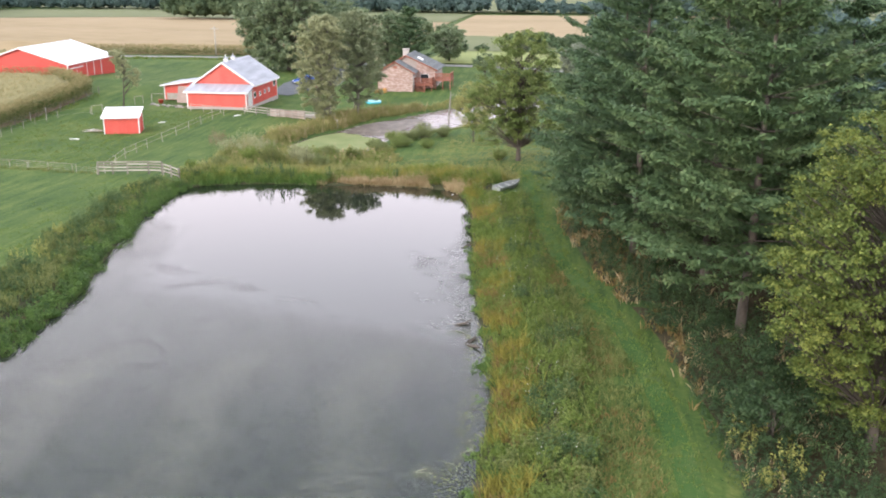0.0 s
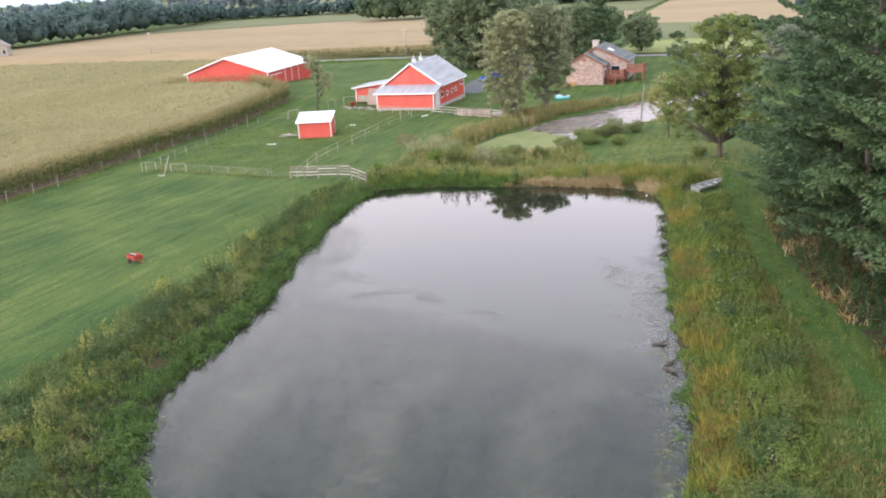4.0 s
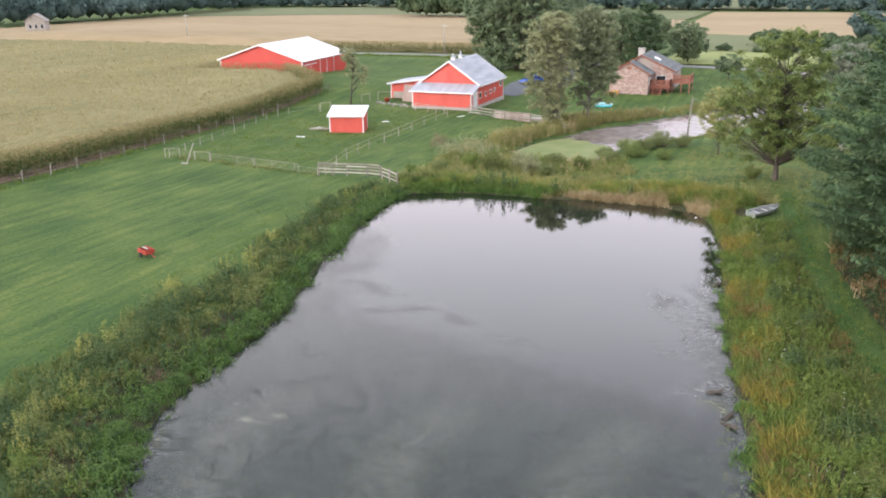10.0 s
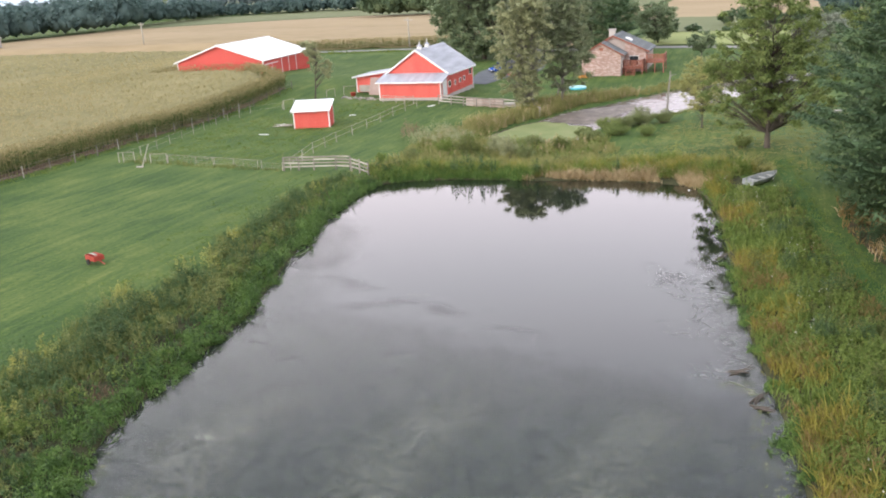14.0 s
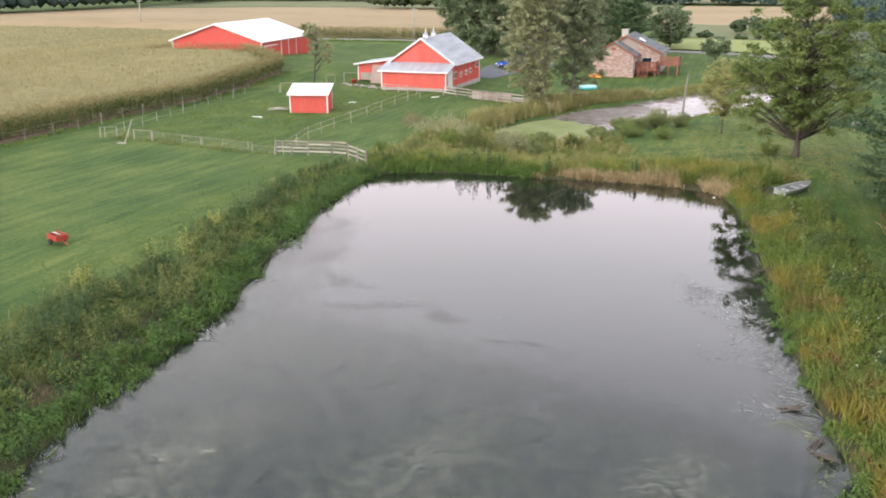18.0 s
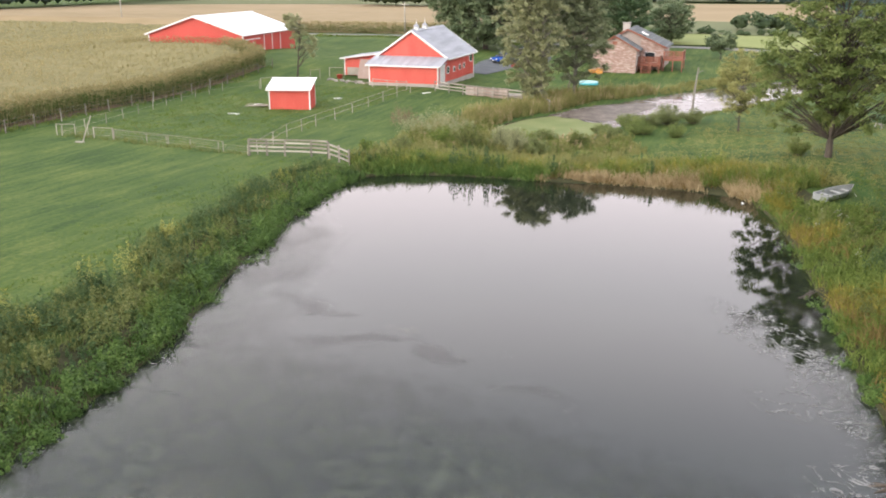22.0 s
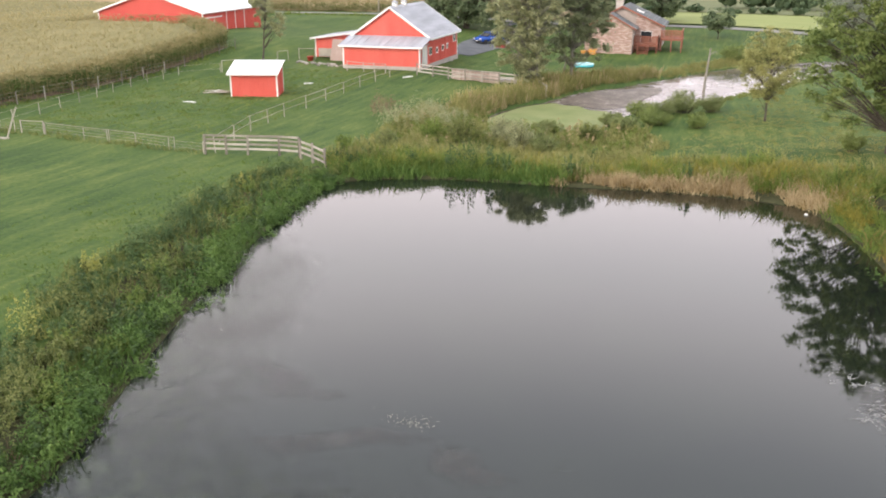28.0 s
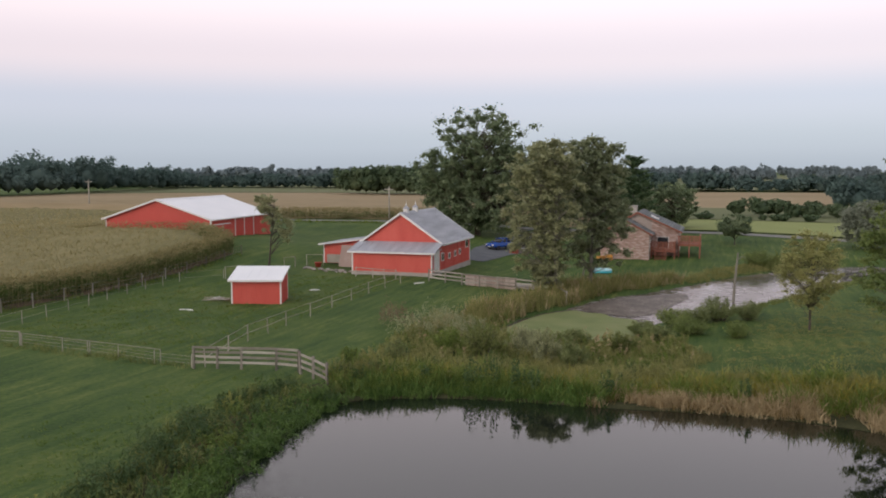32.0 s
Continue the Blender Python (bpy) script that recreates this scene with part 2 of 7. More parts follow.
leaf_mat("petal", ((0.42, 0.41, 0.33), (0.56, 0.55, 0.47), (0.66, 0.65, 0.58)), tr=0.2)
leaf_mat("willow", ((0.165, 0.190, 0.135), (0.235, 0.262, 0.190), (0.310, 0.335, 0.250)), scale=0.3, tr=0.3)
leaf_mat("weed_dark", ((0.042, 0.080, 0.030), (0.075, 0.126, 0.042), (0.130, 0.185, 0.066)), scale=0.8, tr=0.25)
leaf_mat("weed_gold", ((0.170, 0.175, 0.040), (0.290, 0.265, 0.055), (0.440, 0.380, 0.085)), scale=0.8)
leaf_mat("weed_rust", ((0.170, 0.130, 0.050), (0.260, 0.185, 0.070), (0.350, 0.260, 0.110)), scale=0.35)
leaf_mat("weed_tan", ((0.330, 0.250, 0.135), (0.460, 0.360, 0.205), (0.600, 0.490, 0.300)), scale=0.35)
leaf_mat("weed_olive", ((0.100, 0.128, 0.038), (0.170, 0.200, 0.060), (0.280, 0.298, 0.105)), scale=0.8, tr=0.3)
leaf_mat("weed_red", ((0.150, 0.100, 0.065), (0.230, 0.150, 0.100), (0.320, 0.220, 0.150)), scale=0.8)
leaf_mat("corn_top", ((0.225, 0.205, 0.092), (0.335, 0.292, 0.138), (0.440, 0.378, 0.195)), scale=0.05)
leaf_mat("corn_leaf", ((0.070, 0.115, 0.030), (0.120, 0.165, 0.046), (0.190, 0.215, 0.070)), scale=0.2)
# leaf colour shifted to blue-green to carry the haze of distance
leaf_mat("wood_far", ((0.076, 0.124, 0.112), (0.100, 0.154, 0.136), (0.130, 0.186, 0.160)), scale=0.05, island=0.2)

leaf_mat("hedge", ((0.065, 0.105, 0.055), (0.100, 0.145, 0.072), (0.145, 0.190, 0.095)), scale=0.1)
# distance haze painted into the horizon woods' leaf colour, pale and bluish
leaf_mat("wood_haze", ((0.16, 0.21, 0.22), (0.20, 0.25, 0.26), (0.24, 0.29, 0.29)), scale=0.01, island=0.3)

make_mat("corn_canopy", ((0.150, 0.142, 0.066), (0.215, 0.192, 0.090), (0.280, 0.245, 0.122)), 0.05, 1.3, 0.9, 0.8, bump_dist=0.3, spec=0.1, stretch=(1.6, 0.35, 1), fine_mix=0.55)


# ---- helpers ----
def quick(name, v, f):
    """A mesh from arrays of corners and of faces with one count of corners."""
    v, f = np.asarray(v, np.float32), np.asarray(f, np.int32)
    me = bpy.data.meshes.new(name)
    me.vertices.add(len(v))
    me.vertices.foreach_set("co", v.ravel())
    m, k = f.shape
    me.loops.add(m * k)
    me.loops.foreach_set("vertex_index", f.ravel())
    me.polygons.add(m)
    me.polygons.foreach_set("loop_start", np.arange(0, m * k, k, dtype=np.int32))
    me.update(calc_edges=True)
    return me


def part(name, data, material, parent=None, label="", smooth=False, at=None):
    """One mesh object, from a bmesh or a mesh, under a thing or a part."""
    if isinstance(data, bmesh.types.BMesh):
        me = bpy.data.meshes.new(name)
        bmesh.ops.recalc_face_normals(data, faces=data.faces[:])
        data.to_mesh(me)
        data.free()
    else:
        me = data
    if material and not me.materials:
        me.materials.append(MATS[material])
    if smooth:
        me.shade_smooth()
    ob = new(name, me)
    if parent:
        ob.parent = parent
    if at is not None:
        ob.matrix_basis = at
    if label:
        ob["label"] = label
    return ob


def thing(name, m, label, category, group="", kind=""):
    ob = new(name)
    ob.matrix_world = m
    return tagged(ob, label, category, group, kind)


def hexa(bm, p):
    """A solid with eight corners: four below, four above, going round."""
    v = [bm.verts.new(c) for c in p]
    for q in ((3, 2, 1, 0), (4, 5, 6, 7), (0, 1, 5, 4), (1, 2, 6, 5), (2, 3, 7, 6), (3, 0, 4, 7)):
        bm.faces.new([v[i] for i in q])
    return v


def box(x0, x1, y0, y1, z0, z1, bm=None, bevel=0.0):
    bm = bm or bmesh.new()
    hexa(bm, [(x0, y0, z0), (x1, y0, z0), (x1, y1, z0), (x0, y1, z0), (x0, y0, z1), (x1, y0, z1), (x1, y1, z1), (x0, y1, z1)])
    if bevel:
        bmesh.ops.bevel(bm, geom=bm.edges[:], offset=bevel, segments=1, affect="EDGES", clamp_overlap=True)
    return bm


def prism(poly, axis, a, b, bm=None):
    """The outline poly (two coordinates) pushed from a to b along an axis (0, 1 or 2)."""
    bm = bm or bmesh.new()

    def at(p, s):
        q = list(p)
        q.insert(axis, s)
        return q
    lo, hi = [bm.verts.new(at(p, a)) for p in poly], [bm.verts.new(at(p, b)) for p in poly]
    bm.faces.new(lo[::-1])
    bm.faces.new(hi)
    for i in range(len(poly)):
        j = (i + 1) % len(poly)
        bm.faces.new((lo[i], lo[j], hi[j], hi[i]))
    return bm


def bar(a, b, w, h=None, bm=None):
    """A square bar between two points."""
    bm = bm or bmesh.new()
    a, b, h = Vector(a), Vector(b), h or w
    d = (b - a).normalized()
    s = d.cross(Vector((0, 0, 1)) if abs(d.z) < 0.95 else Vector((1, 0, 0))).normalized()
    u = s.cross(d)
    hexa(bm, [a + s * x * w / 2 + u * y * h / 2 for x, y in ((-1, -1), (1, -1), (1, 1), (-1, 1))] + [b + s * x * w / 2 + u * y * h / 2 for x, y in ((-1, -1), (1, -1), (1, 1), (-1, 1))])
    return bm


def lathe(profile, sides=16, bm=None, centre=(0, 0, 0)):
    """Rings of (radius, height) joined into a round solid."""
    bm = bm or bmesh.new()
    rings = [[bm.verts.new((centre[0] + r * math.cos(6.28319 * i / sides), centre[1] + r * math.sin(6.28319 * i / sides), centre[2] + z)) for i in range(sides)] for r, z in profile]
    for p, q in zip(rings, rings[1:]):
        for i in range(sides):
            j = (i + 1) % sides
            bm.faces.new((p[i], p[j], q[j], q[i]))
    bm.faces.new(rings[0][::-1])
    bm.faces.new(rings[-1])
    return bm


def tube_arrays(paths, sides=6):
    """Tapered tubes along paths of (point, radius), as arrays."""
    vs, fs, base = [], [], 0
    for path in paths:
        pts = [Vector(p) for p, _ in path]
        for i, (p, r) in enumerate(path):
            d = (pts[min(i + 1, len(pts) - 1)] - pts[max(i - 1, 0)]).normalized()
            s = d.cross(Vector((0.31, 0.9, 0.2))).normalized()
            u = s.cross(d)
            for k in range(sides):
                a = 6.28319 * k / sides
                vs.append(pts[i] + s * (r * math.cos(a)) + u * (r * math.sin(a)))
        for i in range(len(path) - 1):
            for k in range(sides):
                j = (k + 1) % sides
                a, b = base + i * sides, base + (i + 1) * sides
                fs.append((a + k, a + j, b + j, b + k))
        base += len(path) * sides
    return np.array([tuple(v) for v in vs]), np.array(fs)


def leaf_arrays(centres, normals, size, rng, aspect=1.6, fold=0.25):
    """Leaves as folded quads: a place, a facing and a size for each."""
    n = len(centres)
    nrm = normals / (np.linalg.norm(normals, axis=1, keepdims=True) + 1e-6)
    rnd = rng.normal(size=(n, 3))
    a = np.cross(nrm, rnd)
    a /= np.linalg.norm(a, axis=1, keepdims=True) + 1e-6
    b = np.cross(nrm, a)
    size = np.asarray(size).reshape(-1, 1) * np.ones((n, 1))
    l, w = a * size * aspect / 2, b * size / 2
    dip = nrm * size * fold
    v = np.stack([centres - l, centres + l * 0.1 + w - dip, centres + l, centres + l * 0.1 - w + dip * 0.4], 1).reshape(-1, 3)
    return v, np.arange(len(v)).reshape(-1, 4)


def sliver_arrays(centres, normals, size, rng, aspect=2.0):
    """Leaves as single triangles: a place, a facing and a size for each."""
    n = len(centres)
    nrm = normals / (np.linalg.norm(normals, axis=1, keepdims=True) + 1e-6)
    a = np.cross(nrm, rng.normal(size=(n, 3)))
    a /= np.linalg.norm(a, axis=1, keepdims=True) + 1e-6
    b = np.cross(nrm, a)
    size = np.asarray(size).reshape(-1, 1) * np.ones((n, 1))
    l, w = a * size * aspect / 2, b * size / 2
    v = np.stack([centres - l * 0.7 - w, centres - l * 0.4 + w, centres + l], 1).reshape(-1, 3)
    return v, np.arange(len(v)).reshape(-1, 3)


def needle_arrays(c, d, length, width, rng):
    """Single slender quads for bundles of needles, narrow leaves and short grass."""
    d = d / (np.linalg.norm(d, axis=1, keepdims=True) + 1e-6)
    s = np.cross(d, rng.normal(size=d.shape))
    s *= width[:, None] / (np.linalg.norm(s, axis=1, keepdims=True) + 1e-6) * 0.5
    t = d * length[:, None]
    v = np.stack([c - s * 0.6, c + s * 0.6, c + t * 0.6 + s, c + t - s * 0.2], 1).reshape(-1, 3)
    return v, np.arange(len(v)).reshape(-1, 4)


def blade_arrays(roots, dirs, length, width, rng, curve=0.35):
    """Grass-like blades, two quads long, that bend over."""
    n = len(roots)
    d = dirs / (np.linalg.norm(dirs, axis=1, keepdims=True) + 1e-6)
    s = np.cross(d, rng.normal(size=(n, 3)))
    s /= np.linalg.norm(s, axis=1, keepdims=True) + 1e-6
    length, width = np.asarray(length).reshape(-1, 1) * np.ones((n, 1)), np.asarray(width).reshape(-1, 1) * np.ones((n, 1))
    out = d * np.array([[1, 1, 0]])
    mid = roots + d * length * 0.55
    tip = roots + d * length + out * length * curve - np.array([[0, 0, 1]]) * length * curve * 0.5
    v = np.stack([roots - s * width * 0.4, roots + s * width * 0.4, mid + s * width * 0.5, mid - s * width * 0.5, tip + s * width * 0.12, tip - s * width * 0.12], 1).reshape(-1, 3)
    i = np.arange(n)[:, None] * 6
    f = np.concatenate([i + np.array([[0, 1, 2, 3]]), i + np.array([[3, 2, 4, 5]])], 0)
    return v, f


def smooth_poly(p, times=2):
    p = np.array(p, float)
    for _ in range(times):
        q = np.roll(p, -1, 0)
        p = np.stack([p * 0.75 + q * 0.25, p * 0.25 + q * 0.75], 1).reshape(-1, 2)
    return p


def inside_dist(x, y, poly):
    """Signed distance to an outline, positive within, for arrays of places."""
    x, y = np.asarray(x, float), np.asarray(y, float)
    best, odd = np.full(x.shape, 1e9), np.zeros(x.shape, bool)
    for (ax, ay), (bx, by) in zip(poly, np.roll(poly, -1, 0)):
        dx, dy = bx - ax, by - ay
        t = np.clip(((x - ax) * dx + (y - ay) * dy) / (dx * dx + dy * dy + 1e-9), 0, 1)
        best = np.minimum(best, np.hypot(x - ax - t * dx, y - ay - t * dy))
        odd ^= ((ay > y) != (by > y)) & (x < (bx - ax) * (y - ay) / (by - ay + 1e-12) + ax)
    return np.where(odd, best, -best)

# ---- ground and water ----
POND = smooth_poly([(18.5, 54), (19.4, 45), (20.8, 38), (22.3, 32), (24, 26.5), (24.2, 20), (25, 14), (27.5, 9.5), (31, 6.5), (34, 3.5), (38, 1), (45, 0), (49, 3),
                    (49.2, 10), (49.4, 16), (48.8, 21.5), (47.9, 27), (47, 33), (46.3, 42), (45.3, 50), (43.8, 56), (41, 57.2), (36, 57.5), (31, 57), (26, 57), (21.5, 56)])
POND_B = smooth_poly([(20.5, 79), (22.5, 87.5), (24.5, 90.5), (26.6, 98), (30, 101.5), (34, 109.5), (40.5, 121), (46, 128), (54, 134), (57, 132), (52, 122),
                      (49.5, 117), (46.5, 110.5), (42.5, 103), (38.5, 95.2), (33.5, 88.5), (31, 84), (30.3, 76.5), (25, 76), (21.5, 77)])
LEVEL_B = -0.9
HILLS = ((11, 31, 0.5), (0, 80, 0), (4, 100, 0.25), (-26, 114, 2.3), (-96, 176, 2), (-21, 167, 1.9), (49, 55, 0.8), (48.5, 66, 1.1), (43, 83, -0.2), (24, 115, -0.6),
         (-5, 57, 0.3), (9, 58.5, 0.0), (17, 56, 0.4), (25, 138, 0.2), (60, 20, 1), (-40, 60, 2), (-30, 30, 1.2), (0, 0, 0.6), (60, 140, 0), (30, 170, 1), (-10, 130, 1.2), (-200, 300, 2), (150, 300, 1.5), (26, 71.5, -0.55), (33, 73.5, -0.5), (21, 72, -0.2), (38, 78, -0.45), (53, 115, -0.75), (49, 105, -0.72), (58, 126, -0.75), (45, 96, -0.65))


def land(x, y):
    """The height of the ground, for numbers or arrays."""
    x, y = np.asarray(x, float), np.asarray(y, float)
    s = w = 0
    for a, b, c in HILLS:
        k = 1 / ((x - a) ** 2 + (y - b) ** 2 + 60) ** 2
        w, s = w + k, s + k * c
    g = s / w
    near = (x > -20) & (x < 80) & (y > -20) & (y < 160)
    for poly, level in ((POND, 0.0), (POND_B, LEVEL_B)):
        d = np.where(near, inside_dist(x, y, poly), -99)
        bank = np.clip(-d / 3.0, 0, 1)
        bank = bank * bank * (3 - 2 * bank)
        g = np.where(d > 0, level - np.minimum(1.0, 0.05 + d * 0.5), level + 0.04 + (g - level - 0.04) * bank)
    return g


def height(x, y):
    return float(land(np.array([x]), np.array([y]))[0])


make_mat("lawn", ((0.036, 0.070, 0.018), (0.056, 0.098, 0.024), (0.084, 0.124, 0.030), (0.135, 0.162, 0.046)), 0.16, 4.2, 0.9, 0.7, fine_mix=0.45, bump_dist=0.12, spec=0.15, spread=(0.30, 0.70), lines=0.75)
make_mat("mown_path", ((0.036, 0.078, 0.02), (0.055, 0.108, 0.026), (0.10, 0.135, 0.045)), 0.25, 4, 0.9, 0.6, bump_dist=0.08, spec=0.15)
make_mat("rough_soil", ((0.035, 0.036, 0.018), (0.062, 0.052, 0.028), (0.110, 0.082, 0.048)), 0.3, 5, 0.95, 0.6, bump_dist=0.1, spec=0.15)
make_mat("field_tan", ((0.24, 0.185, 0.10), (0.31, 0.24, 0.14), (0.37, 0.285, 0.175)), 0.012, 0.35, 0.95, 0.6, bump_dist=0.4, spec=0.1, stretch=(0.35, 1, 1))
make_mat("field_green", ((0.125, 0.145, 0.072), (0.155, 0.170, 0.085), (0.185, 0.192, 0.100)), 0.01, 0.3, 0.95, 0.5, bump_dist=0.3, spec=0.1, stretch=(0.3, 1, 1))
make_mat("field_bright", ((0.20, 0.24, 0.085), (0.25, 0.28, 0.105), (0.29, 0.31, 0.13)), 0.02, 0.5, 0.95, 0.5, bump_dist=0.3, spec=0.1, stretch=(0.3, 1, 1))

gx = np.unique(np.concatenate([np.arange(-45, 85, 1.0), np.linspace(85, 300, 30), np.linspace(300, 4500, 14), np.linspace(-45, -300, 30), np.linspace(-300, -4500, 14)]))
gy = np.unique(np.concatenate([np.arange(-35, 150, 1.0), np.linspace(150, 420, 34), np.linspace(420, 4800, 14), np.linspace(-35, -300, 12), np.linspace(-300, -3000, 6)]))
X, Y = np.meshgrid(gx, gy)
Z = land(X.ravel(), Y.ravel()).reshape(X.shape)
jit = np.random.default_rng(3)
Z = Z + np.where(np.hypot(X - 20, Y - 60) < 140, jit.normal(0, 0.03, X.shape), 0)
idx = np.arange(X.size).reshape(X.shape)
quads = np.stack([idx[:-1, :-1], idx[:-1, 1:], idx[1:, 1:], idx[1:, :-1]], -1).reshape(-1, 4)
ground = part("ground", quick("ground", np.stack([X, Y, Z], -1).reshape(-1, 3), quads), "lawn", smooth=True)
tagged(ground, "mown green pasture and lawn sloping gently to two ponds", "ground", kind="structure")


def drape(name, poly, material, label, category="ground", lift=0.03, step=2.0, kind="structure", flat=None, thick=0.0):
    """A sheet with the given outline that follows the ground, or lies flat at a height."""
    poly = np.array(poly, float)
    bm = bmesh.new()
    vs = [bm.verts.new((*p, 0)) for p in poly]
    face = bm.faces.new(vs)
    bmesh.ops.triangulate(bm, faces=[face])
    if flat is None:
        lo, hi = poly.min(0), poly.max(0)
        for ax in (0, 1):
            for c in np.arange(math.floor(lo[ax] / step) * step + step, hi[ax], step):
                no = [0, 0, 0]
                no[ax] = 1
                co = [0, 0, 0]
                co[ax] = c
                bmesh.ops.bisect_plane(bm, geom=bm.verts[:] + bm.edges[:] + bm.faces[:], plane_co=co, plane_no=no)
        z = land([v.co.x for v in bm.verts], [v.co.y for v in bm.verts])
        for v, h in zip(bm.verts, z):
            v.co.z = h + lift
    else:
        for v in bm.verts:
            v.co.z = flat
    for f in bm.faces:
        if f.normal.z < 0:
            f.normal_flip()
    me = bpy.data.meshes.new(name)
    bm.to_mesh(me)
    bm.free()
    ob = part(name, me, material, smooth=True)
    return tagged(ob, label, category, kind=kind)


def water_mat(name, deep, film, amount, scale, ripple, rough_film=0.35, ior=1.42):
    m = bpy.data.materials.new(name)
    m.use_nodes = True
    n, l = m.node_tree.nodes, m.node_tree.links
    bs = n["Principled BSDF"]
    bs.inputs["IOR"].default_value = ior
    geo = n.new("ShaderNodeNewGeometry")
    noise_a, noise_b, noise_c = (n.new("ShaderNodeTexNoise") for _ in range(3))
    noise_a.inputs["Scale"].default_value, noise_a.inputs["Detail"].default_value, noise_a.inputs["Distortion"].default_value = scale, 9, 0.7
    noise_a.inputs["Roughness"].default_value = 0.68
    noise_b.inputs["Scale"].default_value, noise_b.inputs["Detail"].default_value = 0.07, 2
    noise_c.inputs["Scale"].default_value, noise_c.inputs["Detail"].default_value = ripple[0], 3
    for q in (noise_a, noise_b, noise_c):
        l.new(geo.outputs["Position"], q.inputs["Vector"])
    mul = n.new("ShaderNodeMath")
    mul.operation = "MULTIPLY"
    l.new(noise_a.outputs["Fac"], mul.inputs[0])
    l.new(noise_b.outputs["Fac"], mul.inputs[1])
    ramp = n.new("ShaderNodeMapRange")
    ramp.inputs["From Min"].default_value, ramp.inputs["From Max"].default_value = amount, amount + 0.12
    ramp.inputs["To Max"].default_value = 0.75
    l.new(mul.outputs[0], ramp.inputs["Value"])
    mix = n.new("ShaderNodeMix")
    mix.data_type = "RGBA"
    mix.inputs["B"].default_value = (*film, 1)
    body = n.new("ShaderNodeMix")
    body.data_type = "RGBA"
    body.inputs["A"].default_value, body.inputs["B"].default_value = (*deep, 1), (deep[0] * 1.3, deep[1] * 1.3, deep[2] * 1.2, 1)
    murk, shape = n.new("ShaderNodeTexNoise"), n.new("ShaderNodeMapRange")
    murk.inputs["Scale"].default_value, murk.inputs["Detail"].default_value, murk.inputs["Distortion"].default_value = 0.3, 8, 0.2
    l.new(geo.outputs["Position"], murk.inputs["Vector"])
    shape.inputs["From Min"].default_value, shape.inputs["From Max"].default_value = 0.40, 0.66
    l.new(murk.outputs["Fac"], shape.inputs["Value"])
    l.new(shape.outputs[0], body.inputs["Factor"])
    l.new(body.outputs["Result"], mix.inputs["A"])
    l.new(ramp.outputs[0], mix.inputs["Factor"])
    l.new(mix.outputs["Result"], bs.inputs["Base Color"])
    rr = n.new("ShaderNodeMapRange")
    rr.inputs["To Min"].default_value, rr.inputs["To Max"].default_value = 0.03, rough_film
    l.new(ramp.outputs[0], rr.inputs["Value"])
    l.new(rr.outputs[0], bs.inputs["Roughness"])
    b = n.new("ShaderNodeBump")
    b.inputs["Strength"].default_value, b.inputs["Distance"].default_value = ripple[1], 0.01
    l.new(noise_c.outputs["Fac"], b.inputs["Height"])
    l.new(b.outputs[0], bs.inputs["Normal"])
    MATS[name] = m


water_mat("pond_water", (0.010, 0.014, 0.010), (0.026, 0.032, 0.025), 0.60, 0.35, (1.2, 0.04), 0.12, 1.55)
water_mat("pond_b_water", (0.07, 0.062, 0.058), (0.30, 0.26, 0.25), 0.18, 0.8, (2.2, 0.5), 0.4, 1.33)
make_mat("duckweed", ((0.13, 0.17, 0.05), (0.19, 0.22, 0.075), (0.24, 0.25, 0.11)), 0.4, 8, 0.8, 0.2)
make_mat("algae_mud", ((0.045, 0.036, 0.026), (0.11, 0.085, 0.065), (0.17, 0.14, 0.11), (0.34, 0.30, 0.26)), 0.9, 5, 0.6, 0.5, stretch=(1, 0.6, 1), fine_mix=0.5)


def grown(poly, d):
    p = np.array(poly, float)
    t = np.roll(p, -1, 0) - np.roll(p, 1, 0)
    nrm = np.stack([t[:, 1], -t[:, 0]], 1)
    nrm /= np.linalg.norm(nrm, axis=1, keepdims=True) + 1e-9
    a = np.sum(p[:, 0] * np.roll(p[:, 1], -1) - p[:, 1] * np.roll(p[:, 0], -1))
    return p + nrm * d * (1 if a > 0 else -1)


drape("pond_water", grown(POND, 0.6), "pond_water", "still grey farm pond water with patches of surface weed", "water", flat=0.0)
drape("pond_b_water", grown(POND_B, 0.6), "pond_b_water", "pale rippled water of the farther pond", "water", flat=LEVEL_B)
PATH_MID = np.array([(49.4, 62), (50, 54), (51, 45), (52.4, 35), (54.2, 27.7), (55.7, 22.2), (56.4, 17), (56.8, 12), (56.9, 6), (56.5, -8)])
drape("path", np.concatenate([PATH_MID + (0.48, 0.1), (PATH_MID - (0.48, 0.1))[::-1]]), "mown_path", "strip of mown green grass beside the pond", "path", lift=0.035, step=1.5)
drape("bank_soil", [(52.5, 44), (54.5, 33), (57.0, 24), (58.6, 14), (59, -10), (80, -10), (80, 52), (60, 54), (54, 50)], "rough_soil", "shaded weedy soil under the pines", "ground", lift=0.03, step=2.0)
drape("road", [(-300, 158.5), (20, 161), (70, 159), (300, 150), (300, 153.5), (70, 162.5), (20, 164.5), (-300, 162)], "gravel", "pale country road crossing behind the farm", "road", lift=0.05, step=8.0)
drape("soil_strip", [(-17.6, 10), (-17.6, 98), (-17.8, 103.5), (-16.3, 104.0), (-16.2, 98.4), (-16.1, 86), (-15.9, 72), (-15.5, 58), (-15.2, 45), (-14.8, 10)], "red_soil", "bare reddish soil between fence and corn", "ground", lift=0.03, step=2.0)
